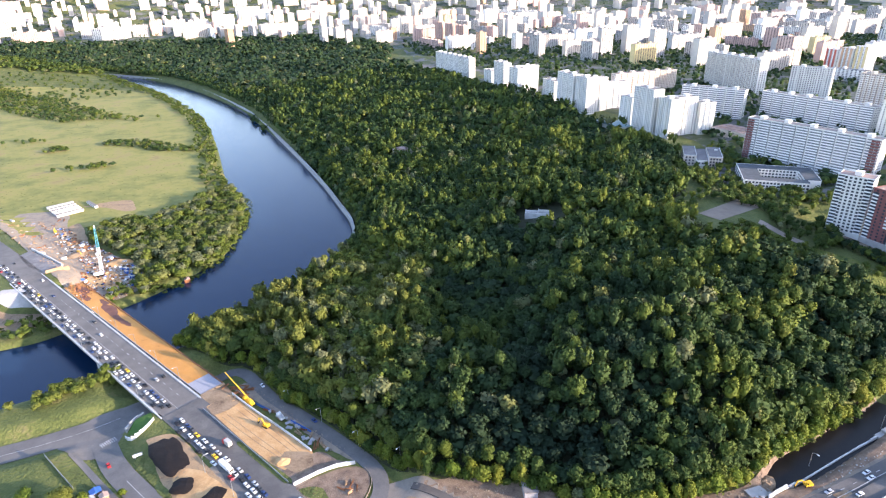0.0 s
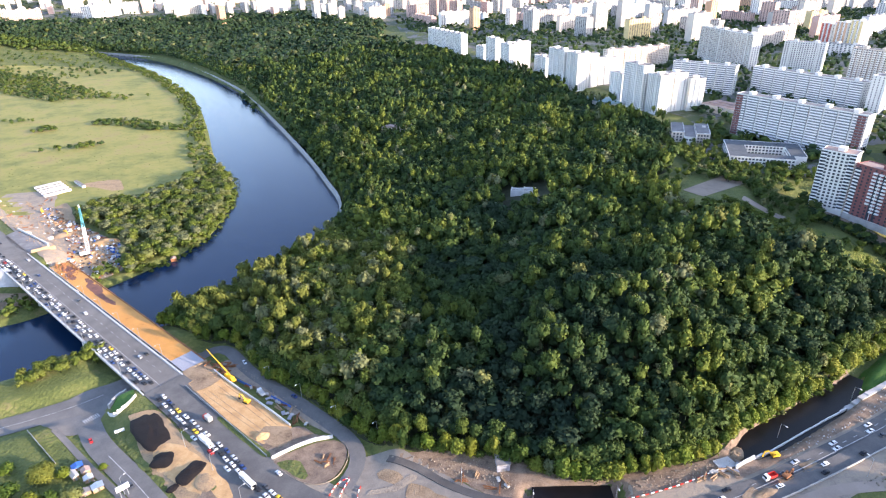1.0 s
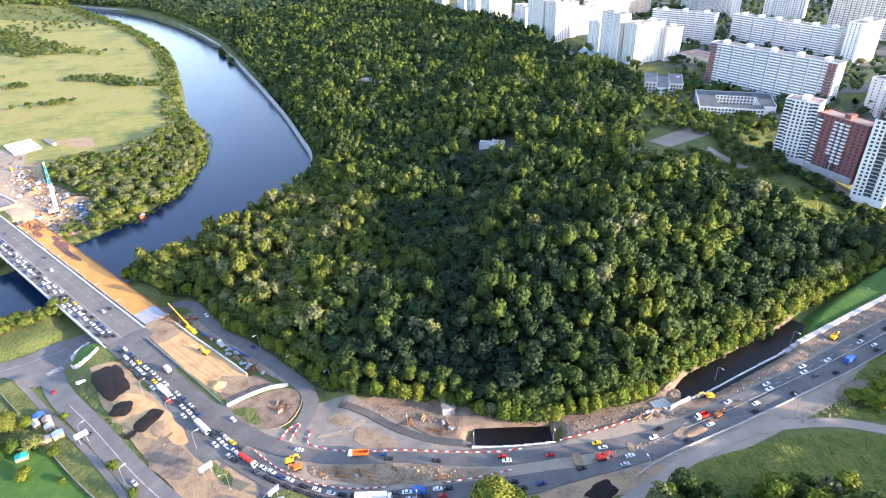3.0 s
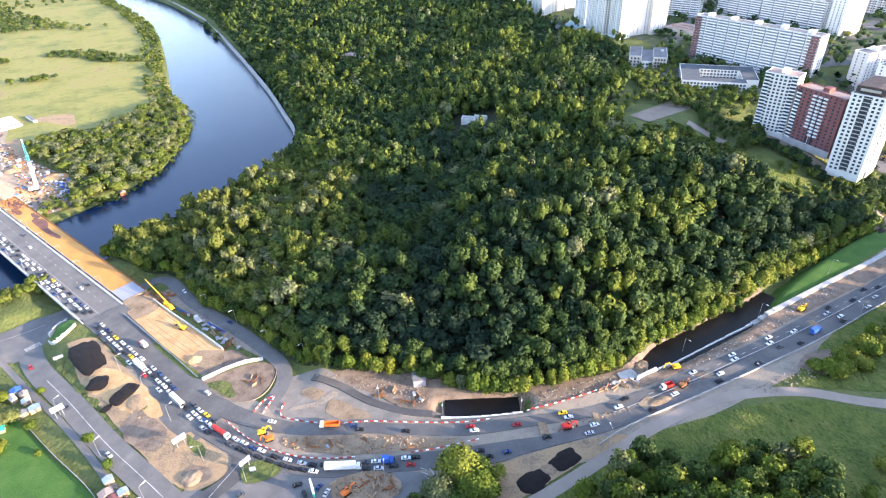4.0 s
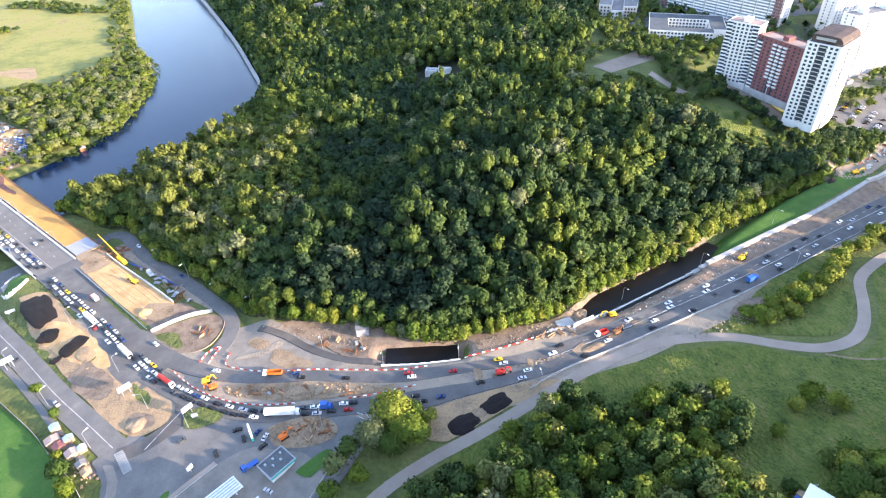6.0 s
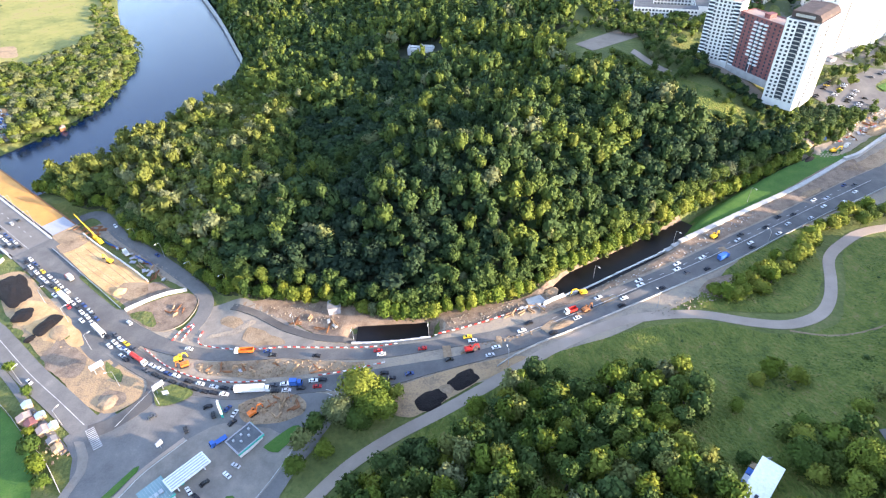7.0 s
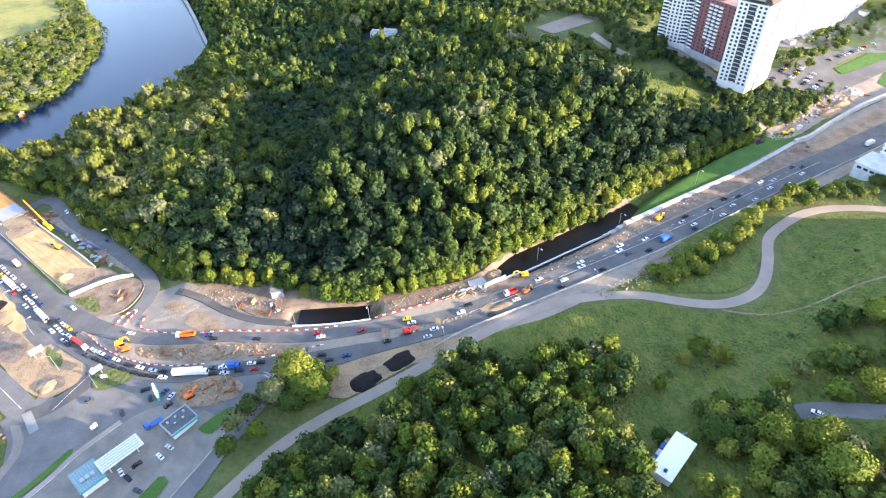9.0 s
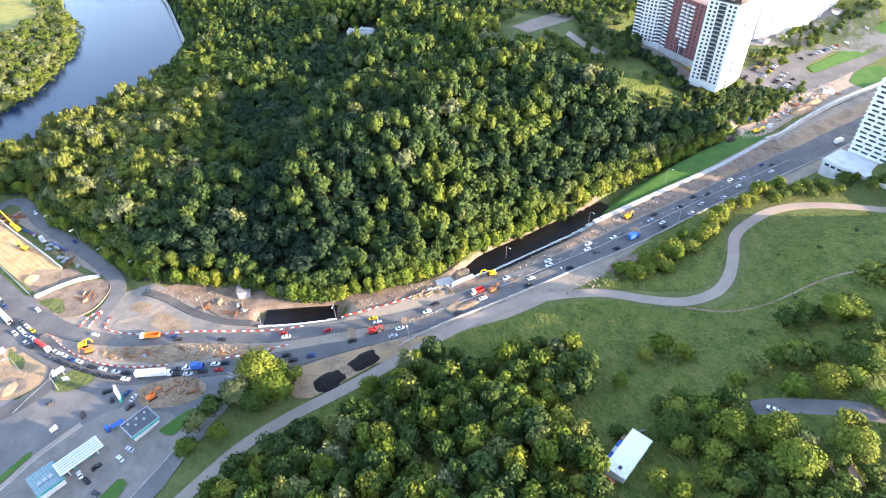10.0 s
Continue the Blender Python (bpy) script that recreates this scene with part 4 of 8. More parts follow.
def crown(seed, lobes, leaves, size, tall=1.0, fine=False, pinch=0.0):
    """Points, triangles and soft outward normals of a crown about 2 wide and 2 * tall high, standing on z = 0:
    several leafy lobes round a middle one, set with leaf sprays."""
    rng = np.random.default_rng(seed)
    d = unit_rows(rng.normal(size=(lobes, 3)) + np.array([0, 0, 0.25]))
    far = rng.uniform(0.38, 0.62, lobes)
    c = d * far[:, None]
    c[:, :2] *= (1 - pinch * np.clip(c[:, 2:], 0, 1) * 1.4)
    rad = rng.uniform(0.34, 0.52, lobes) * (1 - 0.35 * pinch)
    c, rad = np.vstack([[(0, 0, -0.08)], c]), np.concatenate([[0.66], rad])
    cv, cf = (ICO_V2, ICO_F2) if fine else (ICO_V, ICO_F)
    V, F, N, k = [], [], [], 0
    for ci, ri in zip(c, rad):
        w = cv * (ri * (0.78 + 0.16 * np.sin(7 * cv[:, 0] + 5 * cv[:, 2] + 9 * ci[0])))[:, None] + ci
        V.append(w)
        F.append(cf + k)
        N.append(unit_rows(cv * 0.65 + unit_rows(w + 1e-6) * 0.35))
        k += len(w)
    pick = rng.integers(0, lobes + 1, leaves * 3)
    n = rng.normal(size=(leaves * 3, 3))
    n[:, 2] = np.where(n[:, 2] > -0.6, n[:, 2], -n[:, 2])
    n = unit_rows(n)
    p = c[pick] + n * (rad[pick] * rng.uniform(0.82, 1.42, leaves * 3))[:, None]
    deep = np.min(np.linalg.norm(p[:, None] - c[None], axis=2) / rad[None], axis=1)
    keep = np.argsort(deep < 0.8, kind="stable")[:leaves]
    n, p = n[keep], p[keep]
    soft = unit_rows(n * 0.6 + unit_rows(p) * 0.4 + rng.normal(size=n.shape) * 0.34)
    d = unit_rows(soft + rng.normal(size=n.shape) * 0.45)
    u = unit_rows(np.cross(d, rng.normal(size=n.shape)))
    q = np.cross(d, u)
    s = (size * rng.uniform(0.55, 1.35, leaves))[:, None]
    tip = d * s * 0.4
    quad = np.stack([p - u * s - q * s * 0.3 - tip, p + q * s * 0.9, p + u * s - q * s * 0.2 - tip, p - q * s], 1).reshape(-1, 3)
    lf = (np.arange(leaves) * 4)[:, None, None] + np.array([[(0, 3, 1), (1, 3, 2)]])
    V.append(quad)
    F.append(lf.reshape(-1, 3) + k)
    N.append(np.repeat(soft, 4, 0))
    shape = np.array([1.0, 1.0, tall])
    lift = np.array([0, 0, 0.7 if lobes < 2 else 0.25 if lobes < 4 else 0.0])
    return np.vstack(V) * shape + np.array([0, 0, tall]), np.vstack(F), unit_rows(np.vstack(N) / shape + lift)


LODS = {
    "hero": [crown(10 + i, 8, 470, 0.108, 1.0 + 0.12 * (i % 3), False, 0.25 * (i % 3)) for i in range(8)],
    "mid": [crown(30 + i, 5, 170, 0.135, 1.0 + 0.12 * (i % 4), False, 0.3 * (i % 3)) for i in range(14)],
    "low": [crown(60 + i, 2, 56, 0.19, 1.0 + 0.12 * (i % 3), False, 0.3 * (i % 3)) for i in range(10)],
    "far": [crown(90 + i, 1, 14, 0.33, 0.95, False) for i in range(8)],
    "tiny": [crown(120 + i, 0, 3, 0.45, 0.9, False) for i in range(6)],
}


def scatter(poly, spacing, seed, keep=1.0, jitter=0.42):
    """Evenly loose points inside a polygon."""
    rng = np.random.default_rng(seed)
    p = np.array(poly, float)
    (x0, y0), (x1, y1) = p.min(0), p.max(0)
    X, Y = np.meshgrid(np.arange(x0, x1, spacing), np.arange(y0, y1, spacing * 0.9))
    X = X + (np.arange(X.shape[0]) % 2)[:, None] * spacing / 2
    x = X.ravel() + rng.uniform(-jitter, jitter, X.size) * spacing
    y = Y.ravel() + rng.uniform(-jitter, jitter, X.size) * spacing
    k = inside(p, x, y) & (rng.random(X.size) < keep)
    return np.stack([x[k], y[k]], -1)


def clear_of(pts, *tests):
    ok = np.ones(len(pts), bool)
    for line, d in tests:
        ok &= near(line, pts[:, 0], pts[:, 1])[0] > d
    return pts[ok]


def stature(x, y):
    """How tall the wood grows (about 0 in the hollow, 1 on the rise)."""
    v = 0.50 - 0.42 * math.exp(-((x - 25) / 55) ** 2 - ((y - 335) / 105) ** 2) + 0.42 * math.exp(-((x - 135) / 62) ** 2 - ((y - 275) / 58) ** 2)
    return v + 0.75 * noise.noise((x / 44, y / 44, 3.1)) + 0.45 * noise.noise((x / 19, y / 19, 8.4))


def woodland(name, pts, lod, rad, height, label, seed, tone=(0.0, 0.8), patch=40.0, trunk=True, slim=0.0, silver=0.05, shaped=False):
    """Many trees as one mesh: rad = crown radius range, height = total height range."""
    rng = np.random.default_rng(seed)
    if not len(pts):
        return
    zs = land(pts[:, 0], pts[:, 1])
    V, F, T, N, k = [], [], [], [], 0
    for (x, y), z in zip(pts, zs):
        v, f, vn = LODS[lod][rng.integers(len(LODS[lod]))]
        st = np.clip(stature(x, y), 0, 1) if shaped else 0.5
        west = sstep(10, -70, x) * (1 - sstep(470, 560, y)) if shaped else 0.0
        # far_east paints sunlight and haze over farther crowns as a lighter tone
        far_east = sstep(440, 560, y + 0.9 * max(x - 60, 0)) if shaped else 0.0
        r, h = rng.uniform(*rad), height[0] + (height[1] - height[0]) * np.clip(0.72 * st + 0.28 * rng.random(), 0, 1)
        lot, lit = rng.random(), 0.0
        if lot < slim * (0.5 + st):                        # slender old trees that stand out of the canopy
            r, h, lit = r * rng.uniform(0.58, 0.8), h * rng.uniform(1.06, 1.26), 0.2
        elif lot > 0.8:
            r, h = r * 0.75, h * 0.72
        elif lot > 0.72:
            r, h = r * 1.25, h * 1.05
        a = rng.uniform(0, 6.28)
        ca, sa = math.cos(a), math.sin(a)
        vz = v[:, 2].max()
        ch = min(h * 0.94, r * 2.3 * rng.uniform(0.9, 1.2) * (1.25 if lit else 1.0))
        cz = ch / vz
        w = np.stack([(v[:, 0] * ca - v[:, 1] * sa) * r + x, (v[:, 0] * sa + v[:, 1] * ca) * r + y, v[:, 2] * cz + z + h - ch], -1)
        V.append(w)
        F.append(f + k)
        N.append(unit_rows(np.stack([(vn[:, 0] * ca - vn[:, 1] * sa) / r, (vn[:, 0] * sa + vn[:, 1] * ca) / r, vn[:, 2] / cz], -1)))
        k += len(w)
        base = 0.5 + 0.28 * math.sin(x / patch + 1.7 * math.sin(y / patch)) * math.cos(y / (patch * 1.3))
        # tone also carries painted light: lit trees paler, low stature darker as in shade
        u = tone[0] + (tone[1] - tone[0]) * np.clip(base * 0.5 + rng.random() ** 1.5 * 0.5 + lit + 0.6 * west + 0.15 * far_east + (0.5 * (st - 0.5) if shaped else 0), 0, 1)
        if shaped:                                         # shade of the hollow painted into the tone, grey-green willows at the east end
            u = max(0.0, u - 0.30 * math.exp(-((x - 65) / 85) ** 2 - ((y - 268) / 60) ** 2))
            if x > 232 and y < 425:
                u = rng.uniform(0.04, 0.42)
        if rng.random() < silver + 0.24 * west + (0.07 if shaped and x > 232 and y < 425 else 0.0):
            u = rng.uniform(0.87, 0.985)
        T.append(np.full(len(w), u))
        if trunk:
            t = np.array([(x - .25, y - .2, z - 1), (x + .25, y - .2, z - 1), (x, y + .3, z - 1), (x - .15, y, z + h * 0.5), (x + .15, y, z + h * 0.5), (x, y + .15, z + h * 0.5)])
            V.append(t)
            F.append(np.array([(0, 1, 4), (0, 4, 3), (1, 2, 5), (1, 5, 4), (2, 0, 3), (2, 3, 5)]) + k)
            T.append(np.full(6, 0.0))
            N.append(unit_rows(t - np.array([x, y, 0]) * 1.0 - np.stack([np.zeros(6), np.zeros(6), t[:, 2]], -1)))
            k += 6
    me = raw_mesh(name, np.vstack(V), np.vstack(F), "leaf", tone=np.concatenate(T), normals=np.vstack(N))
    return solid(name, me, None, label, "woodland", kind="stuff")


def tufts(name, pts, size, tone, label, seed, patch=18.0, sink=0.1):
    """Coarse weeds and grass: small ragged tents of three blades."""
    rng = np.random.default_rng(seed)
    n = len(pts)
    z = land(pts[:, 0], pts[:, 1]) - sink
    s = size * rng.uniform(0.5, 1.5, n)
    a = rng.uniform(0, 6.28, n)
    P = []
    for k in range(3):
        P.append(np.stack([pts[:, 0] + s * np.cos(a + 2.1 * k), pts[:, 1] + s * np.sin(a + 2.1 * k), z], -1))
    P.append(np.stack([pts[:, 0] + rng.uniform(-.3, .3, n) * s, pts[:, 1] + rng.uniform(-.3, .3, n) * s, z + s * rng.uniform(0.22, 0.6, n)], -1))
    v = np.stack(P, 1).reshape(-1, 3)
    f = ((np.arange(n) * 4)[:, None, None] + np.array([[(0, 1, 3), (1, 2, 3), (2, 0, 3)]])).reshape(-1, 3)
    w = 0.5 + 0.32 * np.sin(pts[:, 0] / patch + 1.6 * np.sin(pts[:, 1] / patch)) * np.cos(pts[:, 1] / (0.7 * patch) + 1.1 * np.sin(pts[:, 0] / (0.6 * patch)))
    t = tone[0] + (tone[1] - tone[0]) * np.clip(w + rng.normal(0, 0.2, n), 0, 1)
    return solid(name, raw_mesh(name, v, f, "leaf", smooth=False, tone=np.repeat(t, 4)), None, label, "grass", kind="stuff")


HERO_MESH = []
for v, f, vn in LODS["hero"]:
    HERO_MESH.append(raw_mesh("crown", v, f, "leaf_tree", normals=vn))
TRUNK = Geo().tube((0, 0, -0.12), (0.01, 0, 0.2), 0.045, 0.032, 7).tube((0.01, 0, 0.2), (0.03, 0.02, 0.62), 0.032, 0.012, 6)
for a in range(5):
    c, s = math.cos(a * 1.257 + 0.3), math.sin(a * 1.257 + 0.3)
    TRUNK.tube((0.01, 0, 0.24 + 0.05 * a), (0.22 * c, 0.22 * s, 0.5 + 0.05 * a), 0.016, 0.005, 5)
TRUNK = TRUNK.mesh("trunk", "bark")


# the same crowns with sunlight painted into the leaf colour
HERO_SUNPAINT = []
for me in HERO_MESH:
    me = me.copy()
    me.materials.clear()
    me.materials.append(M["leaf_sunpaint"])
    HERO_SUNPAINT.append(me)
GRAND = [crown(150 + i, 20, 2200, 0.060, 1.05) for i in range(2)]
GRAND_MESH = [[raw_mesh("crown", v, f, mt, normals=vn) for v, f, vn in GRAND] for mt in ("leaf_tree", "leaf_sunpaint")]
GRAND_TOP = [float(v[:, 2].max()) for v, f, vn in GRAND]
HERO_TOP = [float(v[:, 2].max()) for v, f, vn in LODS["hero"]]


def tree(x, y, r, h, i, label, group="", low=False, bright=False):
    """A tree with a crown of radius r; low: leafy down to the ground; bright: sunlight painted into its leaves."""
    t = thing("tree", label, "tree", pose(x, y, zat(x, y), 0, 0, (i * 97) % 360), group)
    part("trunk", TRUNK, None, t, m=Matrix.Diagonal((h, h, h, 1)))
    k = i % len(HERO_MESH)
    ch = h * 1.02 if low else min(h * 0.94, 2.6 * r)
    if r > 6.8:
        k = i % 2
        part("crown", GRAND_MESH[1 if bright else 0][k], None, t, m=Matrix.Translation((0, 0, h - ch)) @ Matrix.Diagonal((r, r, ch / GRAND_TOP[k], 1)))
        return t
    part("crown", (HERO_SUNPAINT if bright else HERO_MESH)[k], None, t, m=Matrix.Translation((0, 0, h - ch)) @ Matrix.Diagonal((r, r, ch / HERO_TOP[k], 1)))
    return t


EDGE = [(-200, 374), (-166, 352), (-146, 350), (-130, 338), (-106, 308), (-76, 286), (-50, 261), (-31, 243), (-12, 234), (8, 229), (28, 225), (48, 219), (62, 211), (89, 208), (122, 213), (146, 222), (160, 233), (174, 241), (200, 255), (230, 271), (250, 284), (290, 307), (335, 334), (362, 350), (372, 360)]
HILL = EDGE + [(350, 366), (310, 356), (294, 358), (272, 374), (254, 408), (232, 442), (214, 474), (204, 505), (214, 548), (240, 566), (246, 620), (256, 664), (280, 700), (268, 745), (250, 800), (215, 900), (200, 985), (165, 1100), (90, 1210), (40, 1320), (-55, 1520), (-150, 1720), (-160, 2000), (-480, 2440),
               (-1200, 2470), (-1900, 2560), (-2600, 2600), (-2600, 2270), (-1600, 2140), (-1100, 2020), (-850, 1868), (-650, 1642), (-466, 1374), (-390, 1220), (-296, 1040), (-190, 842), (-132, 712), (-97, 640), (-98, 560), (-116, 502), (-154, 440)]
hill_pts = scatter(HILL, 9.0, 5)
EMBANK = curve([(-104, 545), (-102, 600), (-112, 650), (-130, 695), (-184, 822), (-288, 1042), (-378, 1222), (-456, 1362), (-645, 1632), (-845, 1850), (-1095, 2004), (-1300, 2080)], 20)
hill_pts = clear_of(hill_pts, (SIDE, 9), (EMBANK, 6))
hill_pts = hill_pts[~inside([(70, 515), (112, 515), (112, 574), (66, 576)], hill_pts[:, 0], hill_pts[:, 1])]
yy = hill_pts[:, 1] + 0.35 * hill_pts[:, 0]
near_pts, mid_pts = hill_pts[yy < 455], hill_pts[(yy >= 455) & (yy < 860)]
EDGELINE = curve(EDGE, 3)
drape("forest_floor", [p for p in HILL if p[1] < 700], "floor", "dark leafy forest floor", "ground", lift=0.12, step=9, wobble=2.0)
under = clear_of(scatter([p for p in HILL if p[1] < 1000], 8.0, 105), (SIDE, 11), (EDGELINE, 9))
under = under[~inside([(66, 511), (116, 511), (116, 578), (62, 580)], under[:, 0], under[:, 1]) & (under[:, 1] + 0.35 * under[:, 0] < 860)]
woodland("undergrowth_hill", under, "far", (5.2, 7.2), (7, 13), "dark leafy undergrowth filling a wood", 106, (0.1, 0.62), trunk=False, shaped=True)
front = near(EDGELINE, near_pts[:, 0], near_pts[:, 1])[0] < 7
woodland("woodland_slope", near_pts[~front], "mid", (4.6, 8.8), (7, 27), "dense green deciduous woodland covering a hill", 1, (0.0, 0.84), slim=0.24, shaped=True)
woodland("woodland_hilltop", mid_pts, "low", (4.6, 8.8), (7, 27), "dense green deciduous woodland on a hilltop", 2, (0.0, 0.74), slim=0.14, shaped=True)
far_pts = clear_of(scatter(HILL, 11.0, 6), (EMBANK, 8))
yf = far_pts[:, 1] + 0.35 * far_pts[:, 0]
woodland("woodland_ridge", far_pts[(yf >= 860) & (far_pts[:, 1] < 1500)], "far", (5.6, 9.4), (9, 25), "dense green woodland on a river bluff", 3, (0.05, 0.66), trunk=False, slim=0.12, shaped=True)
fars = clear_of(scatter(HILL, 22.0, 7), (EMBANK, 14))
woodland("woodland_distance", fars[fars[:, 1] >= 1500], "tiny", (10, 14), (14, 20), "distant dark green woodland beyond the river bend", 4, (0.0, 0.42), trunk=False)
bank_trees = []
rng = np.random.default_rng(14)
for p, q in zip(EMBANK[:-1], EMBANK[1:]):
    d = (q - p)[:2]
    n = np.array([d[1], -d[0]]) / np.hypot(*d)
    for _ in range(13 if p[1] < 1400 else 10):
        bank_trees.append(p[:2] + d * rng.random() + n * (8 + 40 * rng.random() ** 1.7))
# lighter tone range painted in place of haze on the far bank
woodland("woodland_bank", np.array(bank_trees), "far", (5.2, 7.8), (11, 19), "dense green trees along a river embankment", 15, (0.2, 0.72), trunk=False)
rng = np.random.default_rng(3)
edge_cum = np.concatenate([[0], np.cumsum(np.hypot(*np.diff(EDGELINE, axis=0).T))])
i, s, second = 0, 3.0, []
while s < edge_cum[-1] - 3:
    k = int(np.searchsorted(edge_cum, s)) - 1
    d = EDGELINE[k + 1] - EDGELINE[k]
    d = d / np.hypot(*d)
    for row in (0, 1):
        o = 1.8 + 6.5 * row + rng.uniform(-1, 1.2)
        p = EDGELINE[k] + np.array([-d[1], d[0]]) * o + d * rng.uniform(-1.5, 1.5)
        h = (8.5 + 5.5 * rng.random()) if row == 0 else (12 + 6 * rng.random())
        if row:
            second.append(p)
            continue
        # more crowns with painted sun along the eastern edge
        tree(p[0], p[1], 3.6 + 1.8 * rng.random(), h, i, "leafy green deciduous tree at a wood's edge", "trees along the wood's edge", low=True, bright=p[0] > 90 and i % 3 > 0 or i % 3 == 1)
        i += 1
    s += rng.uniform(5.0, 7.4)

skirt = []
for a_, b_ in zip(EDGELINE[:-1], EDGELINE[1:]):
    n_ = max(1, int(np.hypot(*(b_ - a_)) / 1.9))
    skirt += [a_ + (b_ - a_) * (q + rng.random()) / n_ + np.array([-(b_ - a_)[1], (b_ - a_)[0]]) / np.hypot(*(b_ - a_)) * rng.uniform(0.2, 3.0) for q in range(n_)]
woodland("shrubs_woodfoot", np.array(skirt), "mid", (1.5, 2.9), (2.6, 6.5), "bright green shrubs and saplings along a wood's edge", 177, (0.5, 0.78), trunk=False)
woodland("woodland_margin", np.array(second), "hero", (4.2, 6.4), (11, 18), "leafy trees just inside a wood's edge", 77, (0.3, 0.85))

# spit and banks across the river
SPIT = [(-280, 474), (-251, 506), (-237, 552), (-237, 600), (-243, 650), (-252, 700), (-270, 745), (-300, 780), (-322, 720), (-345, 665), (-392, 650), (-402, 606), (-345, 566), (-306, 530)]
woodland("woodland_spit", scatter(SPIT, 9.4, 8), "mid", (5.6, 8.6), (7, 15), "round-crowned willows and alders on a river spit", 9, (0.55, 0.86), silver=0.48)
SHORE = curve(SPIT[:8], 4)
woodland("shrubs_spit_shore", np.vstack([SHORE + np.array([3.5, -1.0]), SHORE[::2] + np.array([7.5, -2.0])]) + np.random.default_rng(8).uniform(-2, 2, (len(SHORE) + len(SHORE[::2]), 2)), "low", (3.0, 4.6), (4, 8), "yellow-green willow bushes at a river's edge", 19, (0.5, 0.85), trunk=False)
rng = np.random.default_rng(4)
bl = []
for p, q in zip(RIVER[18:-8:1], RIVER[19:-7:1]):
    d = (q - p)[:2]
    n = np.array([-d[1], d[0]]) / np.hypot(*d)
    for _ in range(7):
        bl.append(p[:2] + d * rng.random() + n * (p[2] + 3 + 30 * rng.random() ** 1.4))
woodland("shrubs_riverbank", np.array(bl), "far", (3, 6.5), (4, 10), "yellow-green shrubs along a river bank", 10, (0.5, 0.86), trunk=False)
woodland("shrubs_meadow", np.vstack([scatter([(-620, 1040), (-600, 1062), (-540, 1062), (-430, 1000), (-404, 992), (-410, 976), (-470, 985), (-560, 1020)], 10, 11, 0.9),
                                     scatter([(-960, 1330), (-800, 1240), (-690, 1262), (-720, 1330), (-860, 1420), (-960, 1520), (-1060, 1560), (-1240, 1700), (-1300, 1640), (-1080, 1440)], 12, 111, 0.75),
                                     scatter([(-700, 985), (-660, 985), (-640, 1010), (-690, 1020)], 9, 112, 0.5),
                                     scatter([(-560, 880), (-530, 880), (-520, 905), (-550, 910)], 8, 113, 0.6),
                                     scatter([(-700, 1240), (-640, 1240), (-600, 1275), (-680, 1290)], 13, 12, 0.35),
                                     scatter([(-1300, 1560), (-900, 1500), (-760, 1640), (-960, 1820), (-1500, 1900)], 22, 13, 0.6),
                                     scatter([(-800, 1050), (-720, 1050), (-720, 1085), (-800, 1085)], 13, 14, 0.5),
                                     scatter([(-600, 860), (-560, 860), (-560, 890), (-600, 890)], 12, 15, 0.5)]), "low", (4, 8), (5, 10), "dark clumps of bushes in a meadow", 16, (0.15, 0.95), trunk=False)
woodland("woodland_meadow_edge", scatter([(-1900, 2000), (-1500, 1880), (-1060, 1860), (-1000, 1900), (-1100, 1925), (-1600, 2040), (-2400, 2160)], 16, 17), "far", (9, 13), (12, 18), "brownish-green far tree belt", 18, (0.45, 0.75), trunk=False)
woodland("shrubs_south_bank", np.vstack([scatter([(-270, 316), (-232, 344), (-218, 338), (-262, 300)], 5.0, 19), scatter([(-420, 250), (-300, 292), (-268, 314), (-274, 304), (-320, 270)], 7, 20, 0.5)]),
         "mid", (3.2, 5.2), (5, 9), "green shrubs along a river embankment", 22, (0.5, 0.92))
# the slope between the wood and the towers
slope_pts = np.vstack([scatter([(296, 356), (345, 368), (372, 360), (400, 364), (412, 374), (396, 388), (352, 392), (338, 384), (322, 366)], 7.5, 23, 0.85),
                       scatter([(338, 392), (352, 394), (346, 430), (330, 462), (320, 462), (332, 430)], 7, 33, 0.6),
                       scatter([(240, 452), (262, 446), (300, 424), (306, 432), (268, 458), (248, 470)], 7, 34, 0.7),
                       scatter([(286, 470), (304, 458), (322, 470), (326, 494), (306, 512), (300, 560), (330, 545), (344, 520), (352, 560), (300, 592), (268, 560), (290, 520)], 8, 35, 0.8),
                       scatter([(206, 500), (220, 548), (262, 580), (262, 690), (290, 700), (268, 640), (300, 600), (262, 545), (226, 520)], 9, 36, 0.7),
                       scatter([(262, 404), (300, 364), (346, 376), (320, 425), (284, 470), (246, 460)], 10, 24, 0.26),
                       scatter([(392, 364), (424, 380), (440, 396), (430, 402), (400, 388)], 8, 25, 0.8),
                       scatter([(395, 412), (420, 436), (440, 455), (560, 540), (568, 534), (450, 446), (428, 424), (402, 404)], 9, 37, 0.6),
                       scatter([(440, 388), (456, 392), (452, 402), (440, 398)], 8, 38, 0.9)])
yard = scatter([(300, 560), (262, 580), (256, 690), (285, 706), (335, 735), (352, 690), (372, 640), (425, 565), (418, 520), (372, 500), (340, 515), (318, 500), (292, 478), (286, 520), (300, 540)], 8.0, 61, 0.72)
for foot in ([(297, 576), (361, 553), (380, 560), (394, 620), (320, 644)], [(268, 668), (282, 648), (316, 646), (332, 698), (288, 718)], [(226, 508), (284, 549), (298, 520), (240, 484)], [(330, 488), (352, 456), (372, 470), (350, 500)]):
    yard = yard[~inside(np.array(foot, float), yard[:, 0], yard[:, 1])]
woodland("trees_schoolyard", yard, "low", (3.4, 5.6), (6, 12), "leafy trees round low public buildings", 62, (0.4, 0.92))
